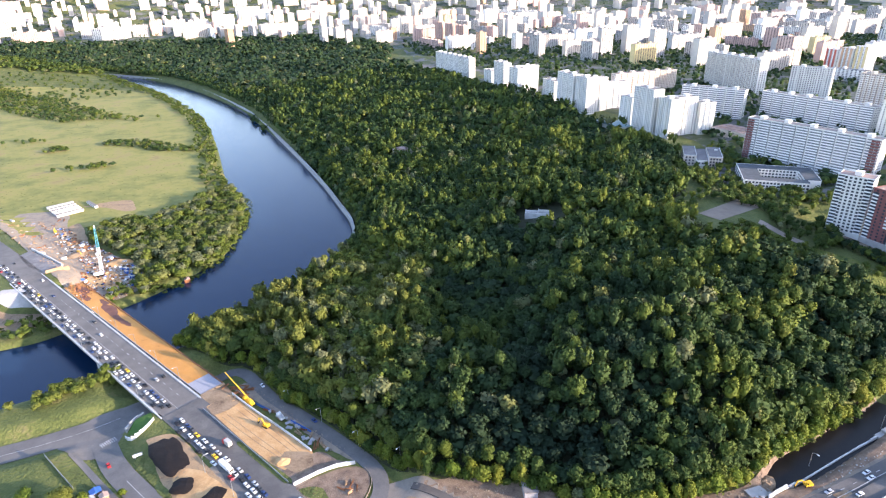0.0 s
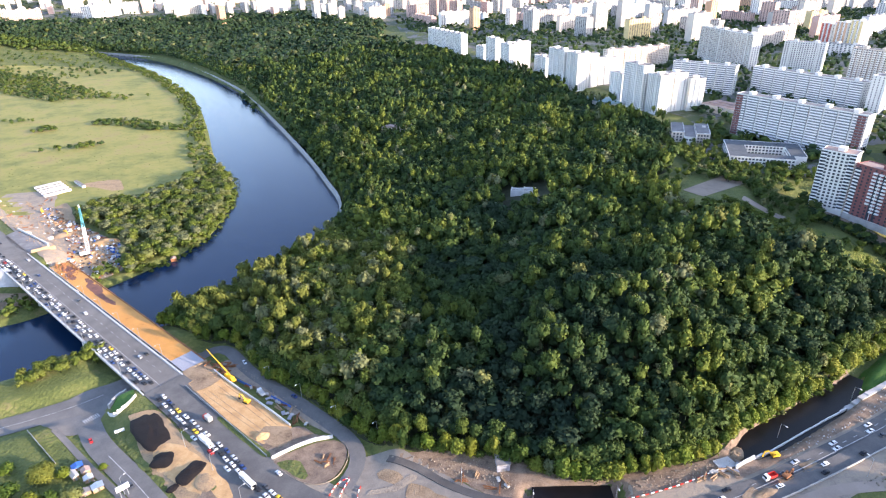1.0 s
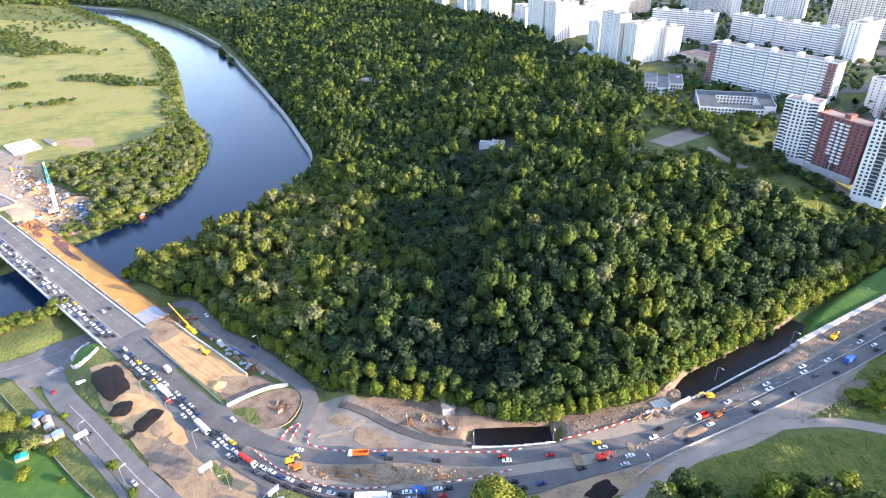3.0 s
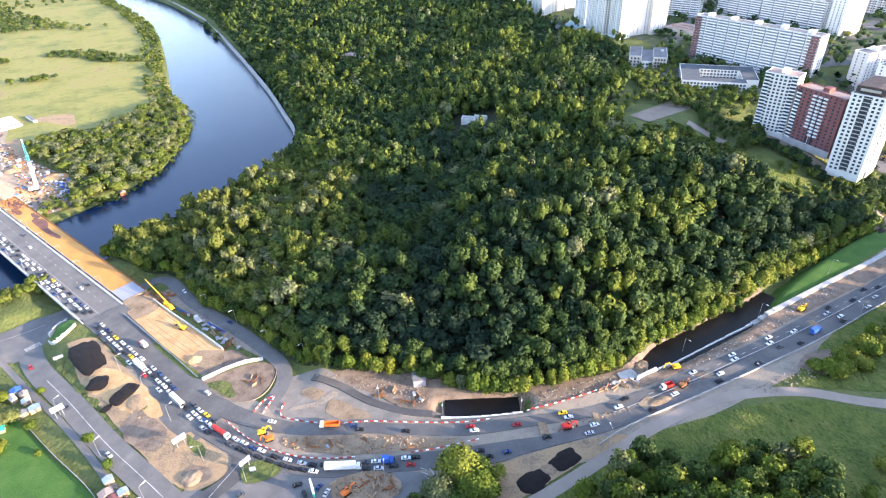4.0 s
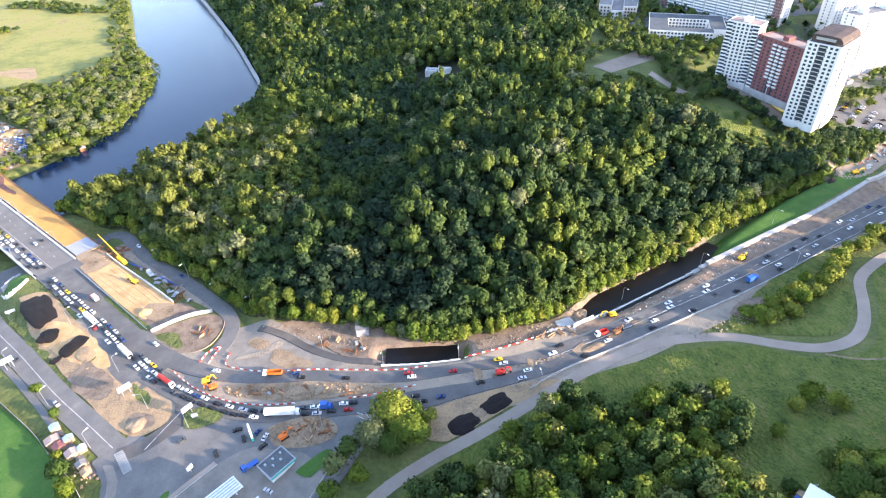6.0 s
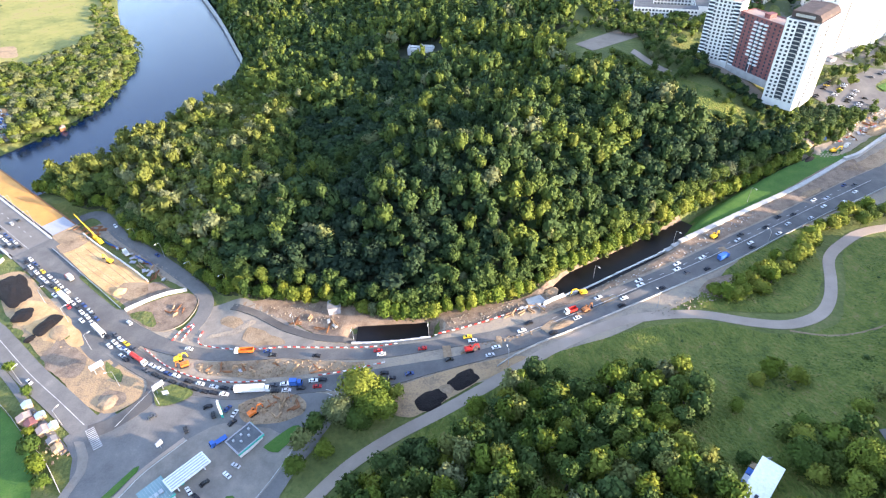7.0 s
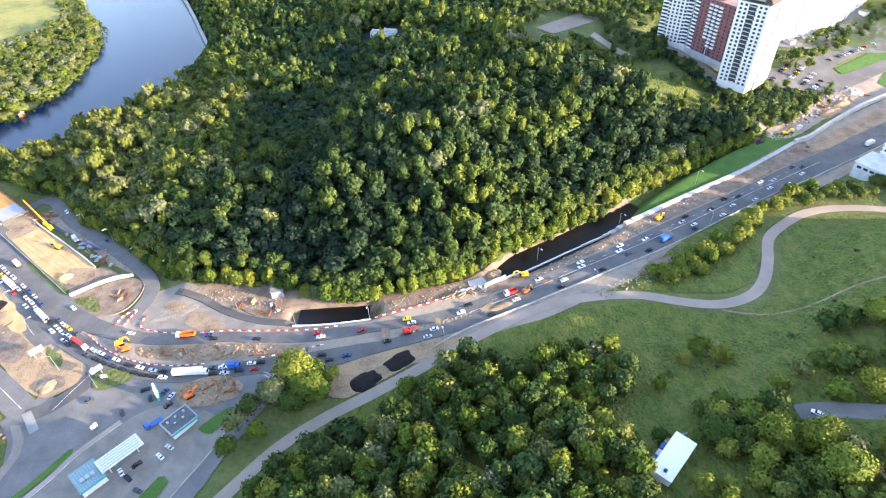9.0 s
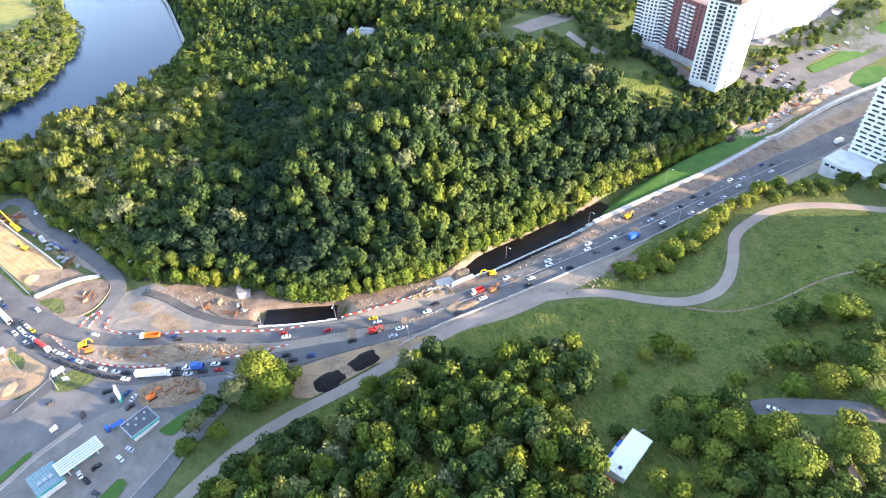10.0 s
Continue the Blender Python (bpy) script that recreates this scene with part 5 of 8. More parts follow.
woodland("trees_carpark", np.vstack([scatter([(432, 404), (446, 418), (470, 432), (474, 426), (450, 408), (438, 396)], 7, 67, 0.8), scatter([(470, 494), (520, 526), (526, 518), (476, 486)], 7, 68, 0.8), scatter([(426, 460), (446, 474), (476, 480), (505, 497), (538, 520), (566, 526), (568, 516), (540, 506), (506, 486), (476, 469), (448, 462), (432, 454)], 6.5, 69, 0.85), scatter([(396, 376), (420, 398), (430, 394), (404, 372)], 6.5, 70, 0.8), scatter([(560, 520), (640, 560), (646, 548), (566, 508)], 9, 71, 0.7)]), "low", (2.8, 4.4), (5, 9), "leafy trees in rows round a car park", 72, (0.35, 0.85))
woodland("trees_towerfoot", np.vstack([scatter([(366, 372), (384, 366), (402, 380), (436, 402), (428, 412), (398, 394), (376, 386)], 6.0, 75, 0.9), scatter([(300, 392), (316, 372), (352, 378), (344, 392)], 8, 76, 0.5)]), "mid", (3.0, 4.8), (6, 11), "dense leafy trees at the foot of apartment towers", 77, (0.25, 0.85))
FOOT = curve([(322, 470), (328, 452), (336, 434), (343, 414), (350, 396), (358, 386), (368, 378), (384, 384), (402, 398), (420, 408)], 3.4)
woodland("trees_tower_row", np.vstack([FOOT + np.random.default_rng(5).uniform(-2, 2, FOOT.shape), FOOT[::2] + np.array([-4.5, -2.5])]), "mid", (2.8, 4.4), (6, 10), "dark green trees in rows below apartment towers", 79, (0.02, 0.4))
BUSHROW = curve([(259, 474), (266, 468), (272, 452), (278, 438), (285, 424), (290, 412)], 3.2)
woodland("bushes_slope_row", np.vstack([BUSHROW + np.random.default_rng(6).uniform(-2, 2, BUSHROW.shape), BUSHROW + np.array([-5, 3])]), "mid", (2.6, 4.2), (4, 8), "row of leafy bushes across a grass slope", 80, (0.4, 0.8))
woodland("trees_tower_east", scatter([(370, 388), (384, 382), (402, 386), (428, 398), (424, 410), (400, 408), (378, 398)], 6.2, 181, 0.9), "mid", (3.2, 5.2), (6, 11), "dense dark green trees between a tower and roadworks", 182, (0.05, 0.5))
woodland("trees_court", np.vstack([scatter([(262, 540), (290, 505), (302, 514), (276, 552)], 6.5, 63), scatter([(300, 452), (318, 470), (330, 500), (345, 490), (326, 452), (308, 440)], 7, 64, 0.9), scatter([(352, 392), (372, 372), (392, 384), (372, 404)], 6.5, 65, 0.8)]), "mid", (3.4, 5.2), (7, 12), "dense leafy trees below apartment towers", 66, (0.3, 0.85))
woodland("shrubs_slope", clear_of(slope_pts, (HIGHWAY, 38)), "mid", (2.6, 4.8), (4.5, 11), "mixed green trees and bushes on a slope below towers", 26, (0.35, 0.88))
# parkland south of the highway
thicket = clear_of(np.vstack([scatter([(214, 104), (232, 120), (262, 116), (268, 108), (256, 94), (262, 84), (290, 78), (300, 66), (262, 56), (226, 64), (222, 76), (228, 90)], 8, 41, 0.8), scatter([(276, 118), (330, 124), (360, 128), (360, 140), (300, 136), (270, 124)], 8, 42, 0.75),
                              scatter([(284, 92), (330, 100), (370, 104), (380, 70), (300, 66)], 9, 43, 0.7), scatter([(296, 158), (330, 166), (370, 178), (380, 158), (330, 146), (300, 148)], 8, 44, 0.6), scatter([(330, 255), (420, 262), (440, 270), (400, 285), (350, 270)], 8, 45, 0.8)]), (PATHLINE, 6))
woodland("shrubs_park", thicket, "hero", (3.2, 6.2), (5, 13), "leafy trees and bushes round a park lane", 46, (0.5, 0.9))
PARK = [(60, 122), (84, 136), (112, 150), (128, 163), (150, 150), (172, 156), (190, 152), (205, 140), (198, 118), (186, 104), (196, 88), (188, 70), (150, 50), (110, 50), (70, 60), (46, 78), (40, 100)]
park_pts = clear_of(scatter([(x + 5, y + 7) for x, y in PARK], 8.0, 27), (PATHLINE, 8.5))
park_pts = park_pts[(park_pts[:, 0] > 108) | (near(PATHLINE, park_pts[:, 0], park_pts[:, 1])[0] > 14)]
inner = np.arange(len(park_pts)) % 5 > 2
woodland("woodland_grove", park_pts[inner], "hero", (4.8, 7.2), (12, 20), "leafy trees in the depth of a park grove", 78, (0.3, 0.74))
for i, (x, y) in enumerate(park_pts[~inner]):
    # painted sun mostly on crowns of the grove's right side
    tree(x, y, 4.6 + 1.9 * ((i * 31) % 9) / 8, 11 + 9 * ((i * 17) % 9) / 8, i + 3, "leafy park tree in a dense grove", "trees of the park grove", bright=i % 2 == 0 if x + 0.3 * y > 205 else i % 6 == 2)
for i, (x, y, r, h) in enumerate([(57, 160, 9.5, 17), (48, 150, 7.5, 13), (64, 152, 8.5, 14), (67, 160, 6, 11), (38, 144, 6.5, 12), (33, 137, 6.5, 11), (31, 126, 5.5, 9), (43, 132, 5, 9), (242, 150, 6, 11), (250, 144, 5, 9), (233, 146, 4, 8), (218, 132, 3.5, 7),
                                  (262, 122, 5, 8), (272, 126, 5, 9), (281, 130, 5, 10), (290, 130, 6, 10), (232, 110, 6, 11), (243, 108, 6, 10), (238, 118, 5, 8), (254, 112, 6, 12), (246, 96, 7, 15), (236, 86, 6, 13), (228, 94, 5, 9), (258, 92, 7, 14),
                                  (266, 86, 6, 12), (222, 78, 4, 7), (300, 110, 5, 9), (312, 118, 6, 10), (296, 150, 6, 11), (306, 152, 6, 10), (318, 150, 7, 11), (304, 98, 6, 10), (318, 100, 6, 12), (196, 96, 4, 8), (240, 74, 5, 9), (285, 92, 5, 9), (259, 78, 8, 15), (263, 92, 7, 13), (291, 111, 7, 11), (227, 101, 7, 12), (214, 80, 5, 9), (248, 97, 7, 12), (278, 113, 6, 10), (309, 118, 7, 11), (219, 74, 5, 9), (232, 79, 5, 8), (325, 147, 6, 9), (281, 82, 7, 12), (208, 104, 4, 6), (58, 146, 7, 11), (70, 150, 6.5, 11), (74, 158, 5, 9)]):
    tree(x, y, r, h, i * 5 + 1, "broad leafy tree, some crowns with yellow-green sunlight painted in", "trees in the park", bright=i == 0 or (i > 7 and i % 5 < 3))
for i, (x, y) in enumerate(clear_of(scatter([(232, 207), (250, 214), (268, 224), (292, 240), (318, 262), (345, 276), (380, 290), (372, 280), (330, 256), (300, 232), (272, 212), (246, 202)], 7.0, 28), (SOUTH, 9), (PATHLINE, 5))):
    # all of these carry sunlight in their leaf colour
    tree(x, y, 4.0 + 1.8 * (i % 4) / 3, 7 + 4 * ((i * 3) % 5) / 4, i + 2, "bushy roadside tree with yellow-green sunlight put into its leaves", "roadside trees", low=True, bright=True)
for i, (x, y, r, h) in enumerate([(-201, 226, 7, 9), (-186, 210, 6, 8), (-178, 212, 6, 8), (-164, 207, 3.5, 5), (-171, 193, 4.5, 6), (-196, 209, 6, 8), (-150, 189, 2.5, 3.5), (-191, 227, 4, 6), (-172, 232, 2.5, 4), (-126.6, 194.5, 3.8, 6.5), (-110, 178, 3, 6), (-94, 147, 5.5, 8), (-86, 137, 5, 8), (-98, 155, 3, 5), (-79, 128, 4.5, 7), (-212, 214, 6, 8), (-222, 230, 5, 7), (-180, 178, 4, 6)]):
    tree(x, y, r, h, i + 4, "small leafy street tree beside a fence", "street trees", low=True)

# wood out of view, added only to cast shade on junction and highway
shade_pts = scatter([(96, -40), (110, 44), (200, 46), (300, 50), (380, 52), (380, -60), (200, -90)], 9.5, 59)
woodland("woodland_park_south", shade_pts, "low", (4.8, 7.0), (14, 20), "unseen tall leafy trees added to shade a junction", 60, (0.1, 0.8))
weeds = clear_of(scatter([(60, 120), (120, 160), (150, 176), (200, 190), (230, 189), (262, 175), (290, 178), (314, 206), (334, 236), (356, 246), (400, 240), (372, 160), (352, 110), (300, 70), (200, 60), (100, 60)], 1.25, 49, 0.9), (PATHLINE, 5))
tufts("weeds_park", weeds, 0.85, (0.54, 0.86), "coarse uneven grass and weeds of a hillside park", 50)
patches = clear_of(scatter([(110, 152), (150, 172), (200, 186), (262, 172), (290, 174), (330, 234), (380, 236), (372, 160), (340, 110), (262, 120), (205, 160), (160, 158)], 1.5, 149, 0.9), (PATHLINE, 6))
patches = patches[[noise.noise((x / 16, y / 9, 2.2)) > 0.12 for x, y in patches]]
tufts("tall_weeds_park", patches, 0.8, (0.36, 0.66), "darker patches of tall weeds in hillside grass", 150, 14.0, sink=0.02)
field = clear_of(scatter([(240, 217), (300, 261), (320, 261), (308, 230), (294, 205), (276, 192), (252, 195), (230, 202)], 1.7, 51, 0.85), (PATHLINE, 5))
woodland("bushes_park", clear_of(scatter([(200, 186), (235, 182), (270, 168), (300, 172), (330, 220), (372, 220), (352, 130), (300, 128), (240, 128), (215, 140)], 17, 73, 0.4), (PATHLINE, 9)), "low", (0.9, 2.2), (1.0, 2.6), "low dark bushes in rough grass", 74, (0.1, 0.6), trunk=False)
strip("trodden_path", curve([(266, 178), (284, 172), (306, 172), (340, 178), (380, 176)], 3), 1.1, "dirt", "narrow trodden path through grass", "path", lift=0.32, thick=0.2)
tufts("weeds_field", field, 0.9, (0.3, 0.88), "tall yellow-flowered weeds beside a path", 52, 9.0)
tufts("weeds_meadow", scatter([(-235, 680), (-330, 850), (-420, 1030), (-500, 1180), (-600, 1360), (-760, 1500), (-1000, 1300), (-900, 900), (-620, 700), (-420, 680)], 7.5, 53, 0.6), 1.3, (0.40, 0.74), "tussocks in a dry river meadow", 54, 60.0)
tufts("weeds_slope", scatter([(262, 404), (300, 364), (346, 376), (334, 396), (302, 448), (262, 478), (246, 440)], 2.2, 55, 0.8), 0.95, (0.35, 0.88), "tall dry weeds on a slope below towers", 56, 12.0)
tufts("weeds_lawn", scatter([(-176, 212), (-150, 191), (-112, 162), (-86, 136), (-62, 108), (-90, 70), (-200, 70), (-300, 150), (-256, 196)], 2.0, 57, 0.7), 0.5, (0.35, 0.66), "uneven bright grass behind a fence", 58, 10.0)


# ---------------- buildings ----------------
def windows(g, L, W, floors, fh, bay, w, h, faces="fblr", z0=1.0, out=0.06, skip=None, inset=1.2):
    """Panes on the faces of a box L x W whose front is y = 0."""
    for face in faces:
        n = max(1, int(((L if face in "fb" else W) - 2 * inset) / bay))
        span = L if face in "fb" else W
        for k in range(n):
            c = inset + (span - 2 * inset) * (k + 0.5) / n
            for fl in range(floors):
                if skip and skip(face, k, fl):
                    continue
                z = z0 + fl * fh
                if face == "f":
                    g.box(c - w / 2, -out, z, c + w / 2, 0.05, z + h)
                elif face == "b":
                    g.box(c - w / 2, W - 0.05, z, c + w / 2, W + out, z + h)
                elif face == "l":
                    g.box(-out, c - w / 2, z, 0.05, c + w / 2, z + h)
                else:
                    g.box(L - 0.05, c - w / 2, z, L + out, c + w / 2, z + h)
    return g


def block(x, y, ang, L, W, floors, wall="panel", roof="roof", fh=2.85, bay=3.3, win=(1.7, 1.5), label="white panel apartment block", z=None, ribs=0, balcony="", near_windows=False, faces="flr", base=2.0, group="apartment blocks", bands=0):
    """An apartment block: front along +x from its corner x, y; depth away from the front."""
    if z is None:
        c, s = math.cos(radians(ang)), math.sin(radians(ang))
        z = float(min(land([x, x + L * c, x - W * s, x + L * c - W * s], [y, y + L * s, y + W * c, y + L * s + W * c])))
    t = thing("apartment_building", label, "building", pose(x, y, z, 0, 0, ang), group)
    H = floors * fh + base
    part("wall", Geo().box(0, 0, -3, L, W, H), wall, t)
    for k in range(1, ribs + 1):                           # pilasters that part the sections
        c = L * k / (ribs + 1)
        part("pilaster", Geo().box(c - 0.45, -0.9, 0, c + 0.45, -0.004, H + 0.8), wall, t)
    par = Geo().box(-0.3, -0.3, H, L + 0.3, 0.15, H + 0.9).box(-0.3, W - 0.15, H, L + 0.3, W + 0.3, H + 0.9).box(-0.3, 0.15, H, 0.15, W - 0.15, H + 0.9).box(L - 0.15, 0.15, H, L + 0.3, W - 0.15, H + 0.9)
    part("parapet", par, wall, t)
    part("roof", Geo().box(0.16, 0.16, H, L - 0.16, W - 0.16, H + 0.3), roof, t)
    n = max(1, int(L / 24))
    for k in range(n):
        c = L * (k + 0.5) / n
        part("lift_house", Geo().box(c - 2.6, W * 0.3, H + 0.3, c + 2.6, W * 0.75, H + 3.2).box(c - 2.9, W * 0.27, H + 3.2, c + 2.9, W * 0.78, H + 3.5), wall, t)
    for k in range(bands):                                 # glazed bays with a white parapet band to each storey
        c0, c1 = L * k / bands + 0.8, L * (k + 1) / bands - 0.8
        bay_glass, bay_rail = Geo(), Geo()
        bay_glass.box(c0, -0.9, base, c1, -0.02, H - 0.4)
        for fl in range(floors):
            bay_rail.box(c0 - 0.1, -1.15, base + fl * fh, c1 + 0.1, -0.91, base + fl * fh + 1.35)
        part("bay_glazing", bay_glass, "paleglass", t, "glazed loggia bay")
        part("balcony_front", bay_rail, "whitepaint", t, "white balcony bands")["kind"] = "stuff"
    if near_windows:
        one = Geo().box(-win[0] / 2, -0.06, 0, win[0] / 2, 0.05, win[1]).mesh("window", "darkglass")
        for face, span in (("f", L), ("r", W), ("l", W)):
            if face not in faces:
                continue
            nn = max(1, int((span - 2) / bay))
            for k in range(nn):
                c = 1 + (span - 2) * (k + 0.5) / nn
                for fl in range(floors):
                    zz = base + 0.9 + fl * fh
                    m = {"f": pose(c, 0, zz), "r": pose(L, c, zz, 0, 0, 90), "l": pose(0, c, zz, 0, 0, -90)}[face]
                    part("window", one, None, t, m=m)
    else:
        part("window_grid", windows(Geo(), L, W, floors, fh, bay, *win, faces=faces, z0=base + 0.9), "darkglass", t, "rows of dark windows")["kind"] = "stuff"
    if balcony:
        b = Geo()
        n = max(1, int(L / 6.6))
        for k in range(n):
            c = L * (k + 0.5) / n
            for fl in range(floors):
                b.box(c - 1.6, -1.2, base + fl * fh, c + 1.6, -0.02, base + fl * fh + 1.15)
        part("balcony_grid", b, balcony, t, "stacked balcony fronts")["kind"] = "stuff"
    return t


# near towers
ta = block(331, 483.5, -46, 26, 16, 17, "panel", "rooftan", label="white seventeen-storey apartment tower with dark square windows", z=23.5, near_windows=True, bay=3.4, fh=2.85, win=(1.9, 1.65))
rb = block(349.6, 463.4, -68, 42, 15, 15, "redbrick", "rooftan", label="red brick apartment tower section with white balconies", z=23, near_windows=True, bay=4.2, fh=2.85, win=(1.5, 1.5))
shelf = Geo().box(-1.6, -1.3, 0, 1.6, -0.02, 1.1).mesh("balcony", "whitepaint")
for fl in range(14):
    for c in (17, 21.8, 26.6):
        if fl > (3 if c < 20 else 1):
            part("balcony", shelf, None, rb, m=pose(c, 0, 4 + fl * 2.85))
part("base_storey", Geo().box(-0.3, -1.2, -3, 42.3, -0.01, 2.6), "concrete", rb)
for c in (19.4, 24.2):
    part("loggia_glazing", Geo().box(c - 0.85, -0.25, 3, c + 0.85, -0.07, 41), "darkglass", rb, "dark glazed loggia strip")
part("mullion", Geo().box(21.6, -1.35, 2.6, 22.0, -1.31, 42), "whitepaint", rb, "white vertical rib")
deep = Geo().box(0, -0.25, 0, 4.6, -0.07, 1.7).mesh("loggia_glazing", "darkglass")
rail = Geo().box(-0.1, -0.9, 0, 4.7, -0.26, 1.05).mesh("balcony", "whitepaint")
for t_, c, n_ in ((ta, 0.3, 17), (ta, 21.2, 17), (rb, 0.4, 14)):
    for fl in range(n_):
        part("loggia_glazing", deep, None, t_, m=pose(c, 0, 3.6 + fl * 2.85))
        part("balcony", rail, None, t_, m=pose(c, 0, 2.5 + fl * 2.85))
tb = block(351.7, 402.9, -50, 22.7, 39, 20, "panel", "roof", label="white twenty-storey apartment tower with a dark brown curved crown", z=21, near_windows=True, bay=3.2, fh=2.9, win=(1.8, 1.65))
part("loggia_glazing", Geo().box(8.4, -0.3, 4, 13.6, -0.07, 60), "darkglass", tb, "dark glazed loggia strip")
sill = Geo().box(8.3, -0.7, 0, 13.7, -0.31, 0.55).mesh("balcony", "concrete")
for fl in range(20):
    part("balcony", sill, None, tb, m=pose(0, 0, 3.2 + fl * 2.9), label="grey balcony rail")
side = Geo().box(0.3, -0.2, 0, 0.9, 4.4, 1.1).mesh("balcony", "whitecon")
for c in (5.5, 17.0, 28.5):
    part("loggia_glazing", Geo().box(22.72, c, 4, 22.95, c + 4.2, 58), "paleglass", tb, "pale glazed loggia strip")
    for fl in range(19):
        part("balcony", side, None, tb, m=pose(22.7, c, 3.4 + fl * 2.9))
part("entrance", Geo().box(22.75, 12, -3, 24.2, 30, 3.4), "concrete", tb, "dark glazed entrance storey")
part("crown_screen", Geo().prism([(1.2, 61.3), (1.2, 65.6), (14, 66.2), (19.5, 65.4), (21.6, 63.2), (22.2, 61.3)], 3, 36), "browncrown", tb, "dark brown curved roof screen")
part("crown_louvre", Geo().box(4, 2.6, 62.4, 17, 2.98, 64.2), "steel", tb, "pale louvre band")
# slabs and tower groups along the wood
s1 = block(352, 692, -57, 140, 14, 16, "panel", label="long white sixteen-storey slab with red-brown stacks", bands=10, bay=3.0, win=(1.6, 1.4), faces="lr")
for c in (1.2, 5.2, 131, 135):
    for k in range(16):
        part("brick_balcony", Geo().box(c, -1.6, 2.2 + 2.85 * k, c + 3.6, -1.2, 4.0 + 2.85 * k), "redbrick", s1, "red-brown balcony front")
block(449, 857, -62, 150, 14, 12, "panel", label="long pale slab block with striped balconies", bands=9, bay=3.0, win=(1.6, 1.4), faces="lr")
block(-20, 1500, -65, 175, 15, 15, "panel", label="white slab block with ribbed front at the wood's edge", ribs=6, bay=3.5, win=(1.3, 1.6))
for x, y, L, fl in ((84, 1300, 42, 10), (100, 1244, 50, 18), (122, 1160, 40, 16), (177, 1100, 44, 11), (190, 1029, 52, 19), (210, 975, 34, 19), (257, 885, 30, 13), (264, 845, 44, 20), (284, 800, 26, 17)):
    block(x, y, -72, L, 16, fl, "panel", label="white stepped apartment tower at the wood's edge", ribs=2, bay=3.2, win=(1.4, 1.6))
for x, y, L, fl in ((138, 1152, 40, 16), (222, 958, 36, 18), (262, 972, 30, 14), (306, 786, 26, 17), (334, 782, 20, 14)):
    block(x, y, 8, L, 15, fl, "panel", label="white apartment tower wing with blank bright end walls", ribs=2, bay=4.5, win=(1.3, 1.5))
block(353, 905, -40, 88, 14, 14, "panel", label="white slab block with blue-striped end", bands=7, faces="lr")
block(290, 1035, 20, 125, 14, 14, "beige", "rooftan", label="brownish ribbed slab block", ribs=10)
block(487, 1150, -80, 150, 15, 19, "panel", label="pale grid-fronted slab block", ribs=9, balcony="beige")
block(470, 560, 21, 70, 15, 17, "panel", label="white slab block behind a car park", z=14, ribs=4, bay=4.5, win=(1.3, 1.4))
block(520, 690, 30, 44, 16, 16, "panel", label="white tower with blank bright end walls", ribs=3, bay=4.5, win=(1.3, 1.5))
block(555, 985, -40, 58, 16, 16, "panel", label="white ribbed apartment tower", ribs=5)
block(597, 880, -64, 130, 15, 17, "beige", label="pale beige slab block", ribs=8, balcony="whitepaint")
for x, y, fl, mt, lb in ((775, 1265, 15, "redwall", "white tower with broad red stripes"), (780, 1225, 17, "orangewall", "white tower with broad orange stripes"), (785, 1190, 19, "yellowwall", "white tower with broad yellow stripes")):
    sb_ = block(x, y, -88, 34, 18, fl, "panel", label=lb, bay=4.2, win=(1.3, 1.5))
    for c in (2, 14.5, 27):
        part("stripe", Geo().box(c, -0.7, 0, c + 5.5, -0.1, fl * 2.85 + 2.6), mt, sb_, "coloured facade stripe")
for k in range(3):
    block(-30 + 34 * k, 2180 - 62 * k, -61, 52, 18, 20, "pink", label="pinkish red apartment tower", ribs=3)
block(-800, 2300, -57, 50, 20, 20, "orangewall", label="orange apartment tower behind the woods", ribs=3)
block(1221, 2660, -80, 60, 20, 20, "orangewall", label="orange and white striped tower", ribs=3)
block(214, 3440, -44, 340, 18, 16, "panel", label="very long white slab block far off", ribs=8)
block(1337, 2520, -47, 237, 18, 10, "panel", label="long white low slab far off", ribs=8)

# the rest of the city, too far to count
rng = np.random.default_rng(12)
placed = [(400, 640), (510, 790), (20, 1420), (110, 1230), (150, 1150), (200, 1030), (230, 960), (280, 970), (270, 830), (320, 780), (400, 880), (350, 1055), (500, 1070), (580, 960), (620, 820), (790, 1230), (0, 2140), (-780, 2260)]
far_wall, far_pane, far_roof = {}, Geo(), Geo()


